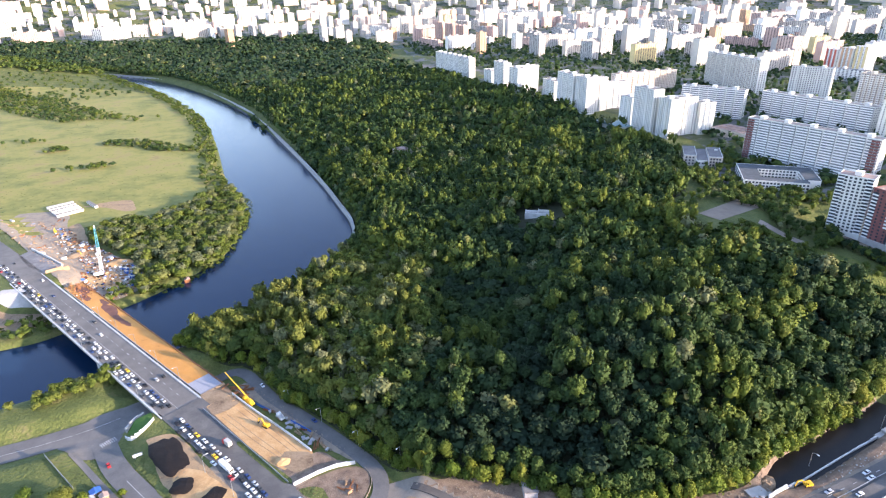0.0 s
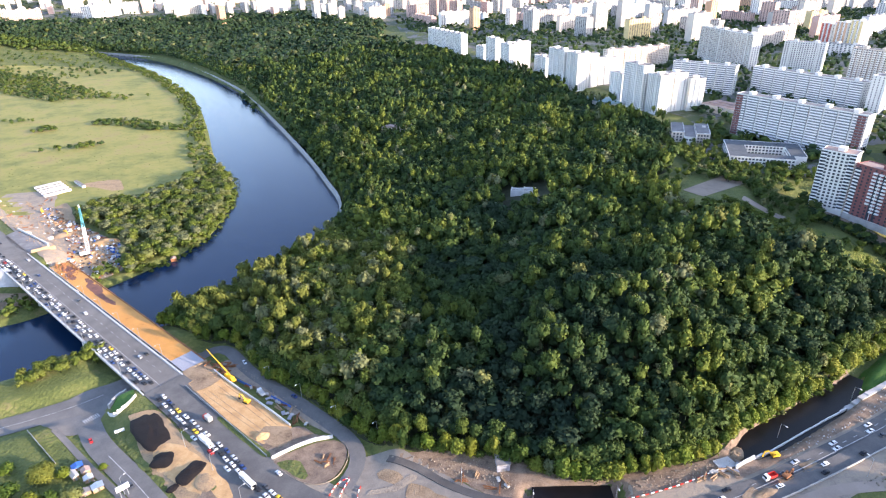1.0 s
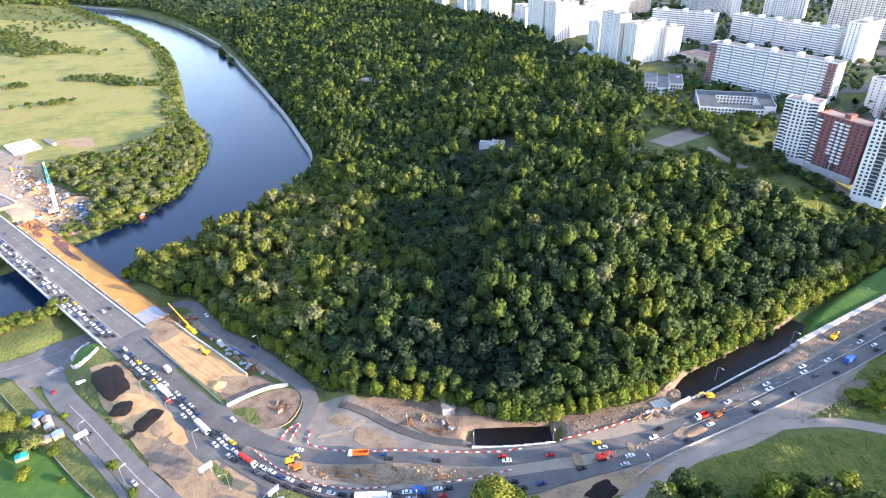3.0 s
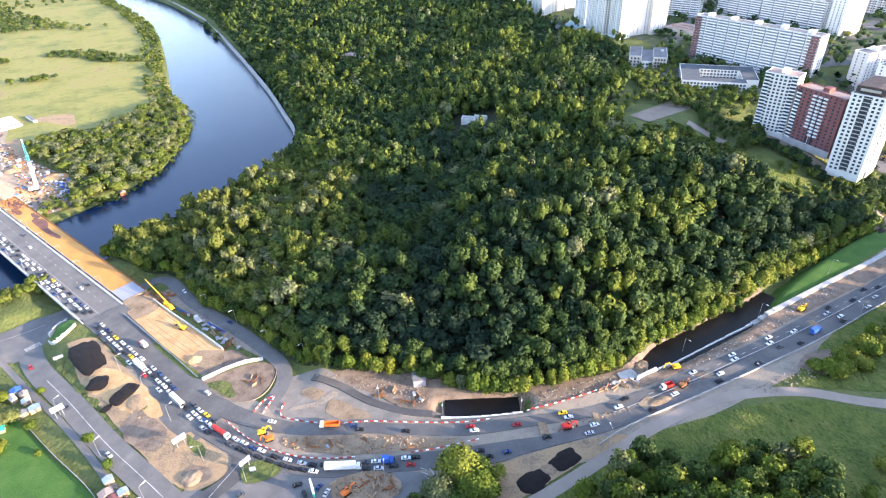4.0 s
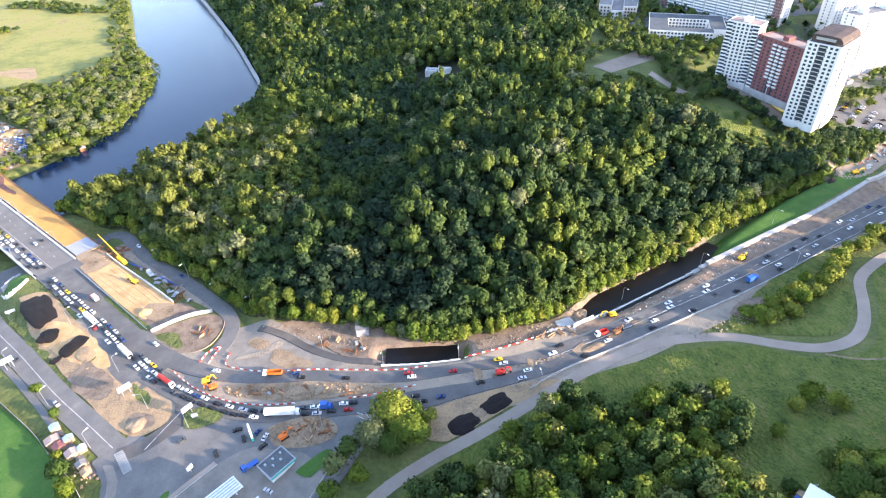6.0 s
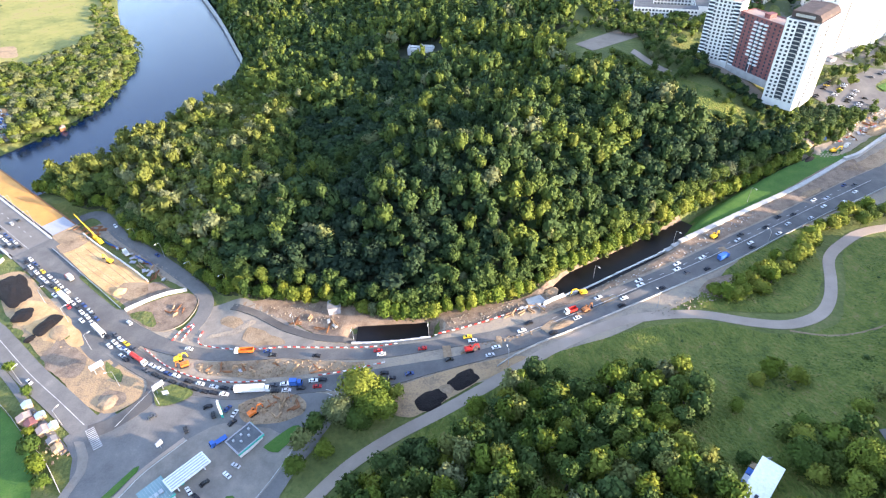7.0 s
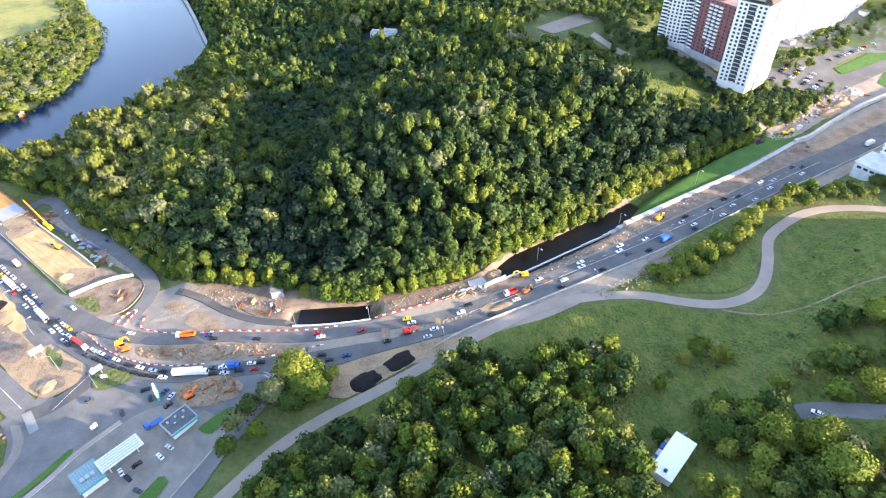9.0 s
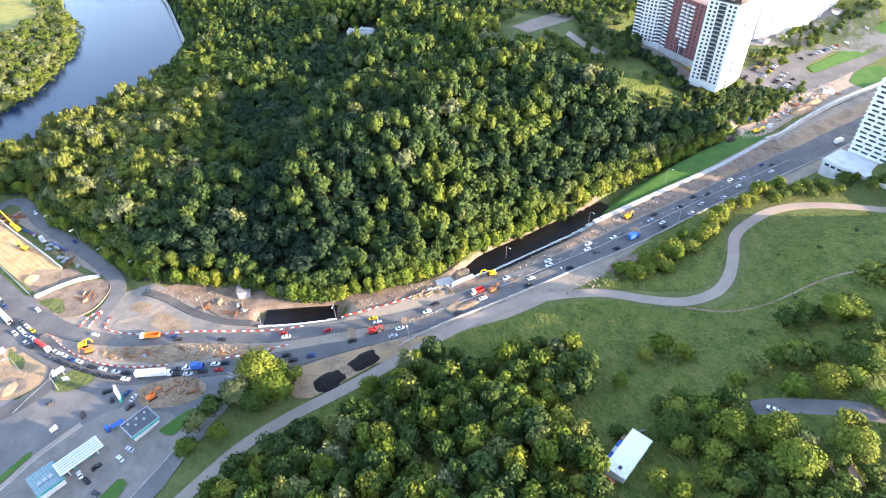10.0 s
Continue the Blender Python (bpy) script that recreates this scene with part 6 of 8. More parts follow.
def far_block(x, y, ang, L, W, floors, wall):
    z = zat(x, y)
    m = pose(x, y, z, 0, 0, ang)
    H = floors * 2.85 + 2
    g = far_wall.setdefault(wall, Geo())
    g.box(0, 0, -6, L, W, H, m)
    n = max(1, int(L / 22))
    for k in range(n):
        c = L * (k + 0.5) / n
        g.box(c - 2.5, W * 0.3, H, c + 2.5, W * 0.75, H + 3.2, m)
        if k:
            g.box(L * k / n - 0.5, -0.9, 0, L * k / n + 0.5, -0.01, H + 0.8, m)
    far_roof.box(0.4, 0.4, H, L - 0.4, W - 0.4, H + 0.4, m)
    for k in range(max(1, int(L / 7)) if y < 2900 else 0):
        c = L * (k + 0.5) / max(1, int(L / 7))
        for fl in range(floors):
            far_pane.add([(c - 1.7, -0.12, 2.9 + fl * 2.85), (c + 1.7, -0.12, 2.9 + fl * 2.85), (c + 1.7, -0.12, 4.4 + fl * 2.85), (c - 1.7, -0.12, 4.4 + fl * 2.85)], [(0, 1, 2, 3)], m)
    for c in (W * 0.28, W * 0.72) if y < 2400 else ():
        for fl in range(floors):
            far_pane.add([(L + 0.12, c - 1.3, 2.9 + fl * 2.85), (L + 0.12, c + 1.3, 2.9 + fl * 2.85), (L + 0.12, c + 1.3, 4.4 + fl * 2.85), (L + 0.12, c - 1.3, 4.4 + fl * 2.85)], [(0, 1, 2, 3)], m)


for gy_ in np.arange(900, 4300, 92):
    for gx_ in np.arange(-2700, 3300, 104):
        x, y = gx_ + rng.uniform(-42, 42), gy_ + rng.uniform(-36, 36)
        pick = rng.random(5)
        if x < 440 + (y - 800) * -0.55 and y < 2080:
            continue
        if y < 2520 and x < -330 + (y - 2080) * -1.1:
            continue
        if x > y * 0.95 + 150 or x < -y * 0.85 or min(math.hypot(x - a, y - b) for a, b in placed) < 76 or pick[0] > 0.78:
            continue
        ang = (-63 if pick[2] < 0.65 else 27) + rng.uniform(-6, 6)
        wall = ("panel", "farwall", "beige", "beige", "farwall", "pink", "farwall", "yellowwall", "orangewall")[int(pick[3] * (9 if pick[4] < 0.12 else 6.8))]
        if pick[1] < 0.55:
            far_block(x, y, ang, 24 + 30 * pick[4], 19, int(13 + 12 * pick[2]), wall)
        else:
            far_block(x, y, ang, 55 + 90 * pick[4], 16, int(6 + 11 * pick[2]), wall)
        placed.append((x, y))
for wall, g in far_wall.items():
    solid("distant_apartment_blocks", g, wall, "distant apartment blocks crowding up to the horizon", "buildings", kind="stuff")
solid("distant_roofs", far_roof, "roof", "flat roofs of distant apartment blocks", "buildings", kind="stuff")
solid("distant_windows", far_pane, "darkglass", "dark windows of distant apartment blocks", "buildings", kind="stuff")
ct = []
rng = np.random.default_rng(13)
for x, y in np.vstack([scatter([(330, 730), (300, 900), (120, 1320), (-20, 1620), (-150, 2050), (1000, 2400), (1800, 1700), (900, 620), (480, 520), (400, 560), (340, 640)], 15, 30, 0.62), scatter([(-2600, 2480), (-480, 2440), (-150, 2050), (1500, 2300), (2600, 2800), (2600, 4000), (-2600, 4000)], 48, 31, 0.5)]):
    if min(math.hypot(x - a, y - b) for a, b in placed) > 19:
        ct.append((x, y))
woodland("city_trees", np.array(ct), "tiny", (5, 10), (8, 14), "dark green courtyard trees among apartment blocks", 32, (0.05, 0.65), trunk=False)

# low public buildings by the slope
cl = thing("clinic_building", "cream clinic with three stepped wings and flat grey roofs", "building", pose(273, 666, zat(290, 670) + 0.3, 0, 0, -18))
for x0, x1, y0, h in ((0, 13.6, 0, 11.2), (13.62, 26.4, -10, 8.4), (26.42, 41, -2.5, 11.2)):
    part("wing", Geo().box(x0, y0, -2, x1, 45, h), "beige" if h > 9 else "panel", cl)
    part("roof", Geo().box(x0 + 0.4, y0 + 0.4, h, x1 - 0.4, 44.6, h + 0.3), "roof", cl)
    part("parapet", Geo().box(x0 - 0.1, y0 - 0.15, h, x1 + 0.1, y0 + 0.38, h + 0.7).box(x1 - 0.38, y0 + 0.4, h, x1 + 0.12, 44.6, h + 0.7), "whitecon", cl)
    part("window_grid", windows(Geo(), x1 - x0, 45 - y0, 3 if h > 9 else 2, 3.4, 2.9, 1.9, 2.0, "flr", 1.2), "darkglass", cl, m=pose(x0, y0, 0))["kind"] = "stuff"
part("porch", Geo().box(17, -13, -2, 23, -10.02, 3.4), "whitecon", cl)
part("vent", Geo().box(34, 26, 11.5, 37.5, 29, 13), "whitecon", cl)
sc_ = thing("school_building", "white three-storey school built round a courtyard with dark flat roofs", "building", pose(301, 578, zat(325, 595) - 0.5, 0, 0, -18))
for x0, y0, x1, y1 in ((0, 0, 61, 15), (0, 15.02, 19, 47), (58, 15.02, 73, 47), (0, 47.02, 73, 62)):
    part("wing", Geo().box(x0, y0, -4, x1, y1, 9.4), "panel", sc_)
    part("roof", Geo().box(x0 + 0.4, y0 + 0.4, 9.4, x1 - 0.4, y1 - 0.4, 9.8), "slate", sc_)
for b_ in ((-0.1, -0.15, 61.1, 0.38), (-0.1, 0.4, 0.38, 61.6), (-0.1, 61.62, 73.1, 62.1), (72.62, 15.2, 73.1, 61.6)):
    part("parapet", Geo().box(b_[0], b_[1], 9.4, b_[2], b_[3], 10.1), "whitecon", sc_)
part("window_grid", windows(Geo(), 61, 62, 3, 3.2, 3.1, 2.1, 1.8, "fl", 0.4), "darkglass", sc_)["kind"] = "stuff"
part("window_grid", windows(Geo(), 15, 47, 3, 3.2, 3.1, 2.1, 1.8, "r", 0.4), "darkglass", sc_, m=pose(58, 15, 0))["kind"] = "stuff"
part("window_grid", windows(Geo(), 39, 30, 3, 3.2, 3.1, 2.1, 1.8, "f", 0.4), "darkglass", sc_, m=pose(19, 47, 0))["kind"] = "stuff"
part("window_grid", windows(Geo(), 30, 30, 3, 3.2, 3.1, 2.1, 1.8, "l", 0.4), "darkglass", sc_, m=pose(58, 16, 0))["kind"] = "stuff"
mk = thing("market_hall", "low beige market hall with flat grey roof", "building", pose(351, 783, zat(372, 760), 0, 0, -61))
part("wall", Geo().box(0, 0, -3, 60, 34, 9), "beige", mk)
part("roof", Geo().box(0.4, 0.4, 9, 59.6, 33.6, 9.4).box(6, 8, 9.4, 52, 12, 10.6).box(6, 20, 9.4, 52, 24, 10.6), "rooftan", mk)
tr_ = thing("sports_hall", "low hall with a teal tin roof among trees", "building", pose(216, 886, zat(230, 850), 0, 0, -62))
part("wall", Geo().box(0, 0, -3, 62, 22, 6), "whitecon", tr_)
part("roof", Geo().prism([(-0.5, 6), (-0.5, 6.4), (31, 8.6), (62.5, 6.4), (62.5, 6)], -0.6, 22.6), "greenroof", tr_)


# ---------------- slab blocks by the car park, and the terraced block ----------------
block(452, 499, 21, 112, 15, 19, "panel", label="long tall white slab block in full sun", z=12, ribs=6, bay=5.5, win=(1.3, 1.4), faces="fl")
for k in range(5):
    px, py = 452 + 22 * k * math.cos(radians(21)) + 8, 499 + 22 * k * math.sin(radians(21)) - 6
    ep = thing("entrance_pavilion", "low white entrance porch with a flat roof", "porch", pose(px, py, zat(px, py), 0, 0, 21), "porches")
    part("wall", Geo().box(-3, -2, -0.5, 3, 5, 3.2), "whitecon", ep)
    part("roof", Geo().box(-3.4, -2.4, 3.2, 3.4, 5, 3.6), "roof", ep)
tp = thing("terraced_building", "white terraced office block with strip windows on a podium", "building", pose(425, 306, 3, 0, 0, -60))
part("wall", Geo().box(0, 0, -3, 62, 20, 58), "panel", tp)
one = Geo().box(-2.1, -0.12, 0, 2.1, 0.05, 1.5).mesh("window", "darkglass")
for fl in range(16):
    part("ledge", Geo().box(-0.4, -0.9, 8.2 + fl * 3.1, 62, -0.01, 8.9 + fl * 3.1), "whitepaint", tp)
    for k in range(10):
        part("window", one, None, tp, m=pose(3.4 + 6 * k + (fl % 2) * 1.2, 0, 9.6 + fl * 3.1))
part("podium", Geo().box(-4, -22, -4, 62, -0.95, 6.5).box(-4.6, -22.6, 6.5, 62, -0.95, 7.2), "whitecon", tp)
part("podium_window_grid", windows(Geo(), 60, 20, 1, 3, 4, 2.8, 1.6, "f", 3.4), "darkglass", tp, m=pose(-4, -22.02, 0))["kind"] = "stuff"


# ---------------- vehicles ----------------
def wheels(t, xs, half, r=0.33, w=0.22):
    me = Geo().tube((0, -w / 2, 0), (0, w / 2, 0), r, r, 10).mesh("wheel", "rubber")
    for x in xs:
        for s in (-1, 1):
            part("wheel", me, None, t, m=pose(x, s * half, r))


def car(paint, label, style="saloon"):
    t = thing("car", label, "car")
    L = {"saloon": 2.2, "hatch": 2.0, "suv": 2.3}[style]
    up = 0.22 if style == "suv" else 0.0
    body = Geo().prism([(-L, 0.32), (-L - 0.06, 0.62), (-L, 0.86 + up), (-L + 0.5, 0.94 + up), (0.75, 0.96 + up), (1.2, 0.86 + up), (L - 0.2, 0.74 + up), (L, 0.58), (L - 0.03, 0.30)], -0.87, 0.87)
    part("body", body, paint, t)
    back = -1.75 if style != "saloon" else -1.45
    part("cabin_glass", Geo().prism([(back - 0.12, 0.93 + up), (back + 0.4, 1.40 + up), (0.15, 1.42 + up), (0.95, 0.93 + up)], -0.74, 0.74), "glass", t, "dark glazed cabin")
    part("roof", Geo().prism([(back + 0.34, 1.39 + up), (back + 0.42, 1.46 + up), (0.08, 1.48 + up), (0.22, 1.40 + up)], -0.7, 0.7), paint, t)
    wheels(t, (-L + 0.75, L - 0.8), 0.8)
    return t


CARS = []
for k, (c, rgb, style) in enumerate([("white", (0.80, 0.80, 0.80), "saloon"), ("white", (0.78, 0.78, 0.77), "suv"), ("black", (0.02, 0.02, 0.024), "saloon"), ("dark grey", (0.07, 0.075, 0.085), "suv"), ("silver", (0.50, 0.51, 0.53), "hatch"),
                                     ("dark blue", (0.03, 0.06, 0.17), "saloon"), ("red", (0.42, 0.03, 0.03), "hatch"), ("yellow", (0.85, 0.55, 0.03), "saloon"), ("black", (0.03, 0.03, 0.03), "hatch")]):
    m = plain("car_paint_" + c.replace(" ", "_") + "_" + style, rgb, 0.28, 0.0, 0.05)
    CARS.append(car(m, c + " " + {"saloon": "saloon car", "hatch": "hatchback car", "suv": "tall estate car"}[style] + " standing in slow traffic"))
CAR_ODDS = [0, 0, 1, 1, 2, 2, 3, 3, 4, 4, 5, 8, 8, 0, 1, 2, 0, 2, 4, 3, 8, 5, 0, 1, 6, 7]
used_cars = set()


def put_car(i, x, y, z, heading):
    m = pose(x, y, z, 0, 0, heading)
    if i not in used_cars:
        used_cars.add(i)
        CARS[i].matrix_basis = m
        CARS[i]["group"] = "cars in the traffic"
        return CARS[i]
    return copy_thing(CARS[i], m)


SPECIAL = []                                                # places kept free for lorries


def lane(line, off, s0, s1, gap, seed, back=False, z=None):
    """Cars along a line at an offset to its left, from s0 to s1 metres, about gap apart."""
    rng = np.random.default_rng(seed)
    p = np.asarray(line)[:, :2]
    seg = np.hypot(*np.diff(p, axis=0).T)
    cum = np.concatenate([[0], np.cumsum(seg)])
    s = s0 + rng.uniform(0, gap)
    while s < min(s1, cum[-1] - 1):
        i = min(np.searchsorted(cum, s) - 1, len(seg) - 1)
        d = (p[i + 1] - p[i]) / seg[i]
        q = p[i] + d * (s - cum[i])
        o = off + rng.uniform(-0.3, 0.3)
        x, y = q[0] - d[1] * o, q[1] + d[0] * o
        if min([math.hypot(x - a, y - b) - r for a, b, r in SPECIAL] + [9]) > 0:
            zz = z if z is not None else max(zat(x, y), zat(q[0], q[1])) + 0.5
            put_car(CAR_ODDS[rng.integers(len(CAR_ODDS))], x, y, zz, math.degrees(math.atan2(d[1], d[0])) + (180 if back else 0))
        s += gap * rng.uniform(0.72, 1.4)


def lorry(name, label, x, y, heading, L, cab, box_mat, kind="box", cab_len=2.2, h=2.9, z=None, category="lorry"):
    z = zat(x, y) + 0.5 if z is None else z
    t = thing(name, label, category, pose(x, y, z, 0, 0, heading))
    a = L / 2
    part("chassis", Geo().box(-a, -0.5, 0.6, a, 0.5, 0.95), "darkpaint", t)
    part("cab", Geo().prism([(a - cab_len, 0.6), (a - cab_len, h), (a - 0.5, h), (a - 0.1, h * 0.62), (a, h * 0.5), (a, 0.6)], -1.2, 1.2), cab, t)
    part("windscreen", Geo().prism([(a - 0.5, h * 0.93), (a - 0.10, h * 0.64), (a - 0.02, h * 0.64), (a - 0.42, h * 0.93)], -1.1, 1.1), "glass", t)
    b = a - cab_len - 0.35
    if kind == "box":
        part("cargo_box", Geo().box(-a, -1.25, 1.0, b, 1.25, 3.8), box_mat, t)
        part("roof_edge", Geo().box(-a - 0.03, -1.28, 3.8, b + 0.03, 1.28, 3.9), box_mat, t)
    elif kind == "tipper":
        part("tipper_body", Geo().box(-a, -1.25, 1.1, b, -1.12, 2.6).box(-a, 1.12, 1.1, b, 1.25, 2.6).box(-a, -1.12, 1.1, -a + 0.12, 1.12, 2.6).box(b - 0.12, -1.12, 1.1, b, 1.12, 2.9).box(-a, -1.25, 1.0, b, 1.25, 1.15), box_mat, t)
    elif kind == "tank":
        part("tank", Geo().tube((-a, 0, 2.0), (b, 0, 2.0), 1.15, 1.15, 14), box_mat, t)
    else:
        part("flatbed", Geo().box(-a, -1.25, 1.0, b, 1.25, 1.25), box_mat, t)
    wheels(t, (-a + 0.9, -a + 2.1, a - 1.3), 1.0, 0.5, 0.3)
    SPECIAL.append((x, y, L / 2 + 0.6))
    return t


def bus(label, x, y, heading, paint):
    t = thing("bus", label, "bus", pose(x, y, zat(x, y) + 0.5, 0, 0, heading))
    part("body", Geo().prism([(-6, 0.4), (-6, 3.0), (-5.7, 3.2), (5.8, 3.2), (6, 2.9), (6.05, 1.0), (5.95, 0.4)], -1.25, 1.25), paint, t)
    for s in (-1, 1):
        for k in range(7):
            part("window", Geo().box(-5.4 + 1.55 * k, s * 1.26 - 0.02, 1.5, -4.1 + 1.55 * k, s * 1.26 + 0.02, 2.6), "glass", t)
    part("windscreen", Geo().box(6.0, -1.1, 1.4, 6.07, 1.1, 2.8), "glass", t)
    part("roof_unit", Geo().box(-3, -0.8, 3.2, 0.5, 0.8, 3.45), paint, t)
    wheels(t, (-3.6, 3.7), 1.1, 0.5, 0.3)
    SPECIAL.append((x, y, 6.6))


lorry("articulated_lorry", "white articulated lorry with a long plain trailer", 4, 169.5, 0, 17, "whitepaint", "whitepaint", "box")
lorry("flatbed_lorry", "white flatbed lorry beside a road bed", -103, 288.7, 130, 7, "whitepaint", "whitecon", "tipper")
lorry("tipper_lorry", "orange tipper lorry with a white cab", -6, 195.5, 180, 10, "whitepaint", "orangepaint", "tipper")
lorry("tank_lorry", "red and white tank lorry in the traffic queue", -60, 194, -36, 12, "whitepaint", "redpaint", "tank")
lorry("box_lorry", "white box lorry on a bridge approach", -121, 245, -40, 11, "whitepaint", "whitepaint", "box")
lorry("flatbed_lorry", "small dark lorry with a pale tarpaulin load", -127, 264, 140, 7, "redpaint", "concrete", "box")
lorry("van_lorry", "blue box van in slow traffic", 25, 171, 0, 6, "bluepaint", "bluepaint", "box")
lorry("tipper_lorry", "blue crane lorry parked on a yard", -6, 142.5, 220, 8, "bluepaint", "bluepaint", "flat")
lorry("tipper_lorry", "red tipper lorry with a white cab on roadworks", 165, 204.6, 200, 7, "whitepaint", "redpaint", "tipper")
lorry("box_lorry", "blue box lorry on a carriageway", 261, 241.5, 28, 8, "bluepaint", "bluepaint", "box")
lorry("box_lorry", "white box lorry on a distant carriageway", 440, 335, 27, 9, "whitepaint", "whitepaint", "box")
lorry("tipper_lorry", "blue tipper lorry parked on bare earth", 386, 370, -20, 9, "bluepaint", "bluepaint", "tipper")
bus("white city bus in a traffic queue", -90, 217, -42, "whitepaint")

BRIDGE_LINE = np.array([along(s, 0) for s in range(-330, 80, 10)])
for k, off in enumerate((2.4, 5.4, 8.6)):
    lane(BRIDGE_LINE, off, 60, 395, (13.5, 7.8, 9.0)[k], 40 + k, z=DECK + 0.12)
lane(BRIDGE_LINE, 16.5, 60, 395, 75, 44, back=True, z=DECK + 0.12)
lane(BRIDGE_LINE, 21.0, 80, 395, 90, 45, back=True, z=DECK + 0.12)
APPROACH = curve([(-163, 286.5), (-155.4, 279.5), (-137.6, 264), (-118.3, 248.4), (-102.2, 233.6), (-89.1, 221.6), (-74, 208.6), (-62.4, 199.8)], 4)
for k, off in enumerate((-6.4, -3.2, 0.0)):
    lane(APPROACH, off, 0, 140, (14.0, 6.6, 6.4)[k], 47 + k)
lane(SOUTH, 1.9, 28, 150, 6.3, 50)
lane(SOUTH, 1.7, 150, 192, 14, 150)
lane(SOUTH, -1.7, 30, 140, 6.4, 51)
lane(SOUTH, -1.7, 140, 190, 16, 151)
lane(SOUTH, 1.7, 192, 520, 34, 52)
lane(SOUTH, -1.7, 192, 520, 30, 53)
lane(NORTH, 1.6, 40, 170, 42, 54, back=True)
lane(NORTH, -1.5, 120, 560, 27, 55, back=True)
lane(NORTH, 1.6, 170, 560, 38, 56, back=True)
lane(SIDE, 1.6, 60, 175, 60, 57)
lane(OLD, -2.5, 20, 300, 62, 58)
for k, (x, y, a) in enumerate([(-6, 160, 60), (-12, 157, 115), (-2, 157, 70), (-2, 152, 50), (-23, 150, 120), (4, 131, 150), (1, 127, 140), (-14, 121, 130), (-10, 118, 140), (-4, 112, 150), (-16, 162, 20), (-41, 158, 40), (-20, 126, 45), (268, 106, 140), (-8, 124, 45)]):
    put_car((5, 8, 4, 2, 8, 4, 0, 0, 2, 3, 2, 3, 5, 0, 8)[k], x, y, zat(x, y) + 0.32, a)
rng = np.random.default_rng(61)
for (x0, y0), (x1, y1), n_, odds in (((413, 430), (437, 453), 10, 0.85), ((420, 423), (449, 450), 11, 0.85), ((429, 417), (457, 443), 11, 0.75), ((437, 413), (459, 433), 8, 0.6), ((480, 463), (558, 502), 15, 0.75)):
    for k in range(n_):
        if rng.random() < odds:
            x, y = x0 + (x1 - x0) * k / (n_ - 1), y0 + (y1 - y0) * k / (n_ - 1)
            put_car(CAR_ODDS[rng.integers(len(CAR_ODDS))], x, y, zat(x, y) + 0.5, math.degrees(math.atan2(y1 - y0, x1 - x0)) - 78 + rng.uniform(-3, 3))
for i, c_ in enumerate(CARS):
    if i not in used_cars:
        put_car(i, -60 + 4 * i, 128, zat(-60 + 4 * i, 128) + 0.4, 30)


# ---------------- machines on the roadworks ----------------
def excavator(label, x, y, heading, paint="yellowpaint", z=None, reach=1.0):
    z = zat(x, y) + 0.5 if z is None else z
    t = thing("excavator", label, "excavator", pose(x, y, z, 0, 0, heading))
    for s in (-1, 1):
        part("track", Geo().prism([(-1.9, 0.1), (-2.1, 0.5), (-1.8, 0.9), (1.8, 0.9), (2.1, 0.5), (1.9, 0.1)], s * 1.2 - 0.3, s * 1.2 + 0.3), "rubber", t)
    part("house", Geo().prism([(-2.4, 1.0), (-2.5, 2.0), (-1.6, 2.3), (1.3, 2.2), (1.4, 1.0)], -1.3, 1.3), paint, t)
    cab = part("cab", Geo().prism([(0.1, 2.2), (0.1, 3.1), (1.1, 3.1), (1.5, 2.2)], 0.2, 1.25), paint, t)
    part("cab_window", Geo().prism([(0.3, 2.25), (0.3, 2.95), (1.05, 2.95), (1.4, 2.25)], 0.17, 1.28), "glass", cab)
    part("boom", Geo().prism([(1.0, 1.6), (3.4 * reach, 4.6), (5.6 * reach, 4.2), (5.6 * reach, 3.7), (3.5 * reach, 4.0), (1.5, 1.4)], -0.6, -0.1), paint, t)
    part("stick", Geo().prism([(5.3 * reach, 4.3), (5.9 * reach, 4.2), (6.6 * reach, 1.2), (6.2 * reach, 1.1)], -0.55, -0.15), paint, t)
    part("bucket", Geo().prism([(6.0 * reach, 1.2), (6.8 * reach, 1.2), (6.5 * reach, 0.3), (5.7 * reach, 0.2)], -0.9, 0.2), "darkpaint", t)
    return t


excavator("yellow tracked excavator beside a channel wall", 174.4, 218.9, 190)
excavator("yellow tracked excavator on sand fill", -109, 279, 150)
excavator("yellow wheel loader on roadworks", -39, 193, 20, reach=0.7)
excavator("orange compact excavator by a barrier", -35, 188.5, 200, "orangepaint", reach=0.6)
excavator("orange excavator beside a trench", 7, 156, 40, "orangepaint", reach=0.8)
excavator("yellow excavator on bare earth", 389, 355, 10)
excavator("red-orange excavator breaking up the median", 110, 183, 10, "redpaint", reach=0.8)
excavator("dark brown loader on a dusty median", 173.3, 205, 30, "rust", reach=0.6)
excavator("yellow excavator on the far site", -445, 625, 130)
excavator("small yellow excavator on graded earth below a wall", 263.6, 261.2, 30, reach=0.6)
excavator("yellow excavator with raised boom", -386, 567, 315, reach=1.7)

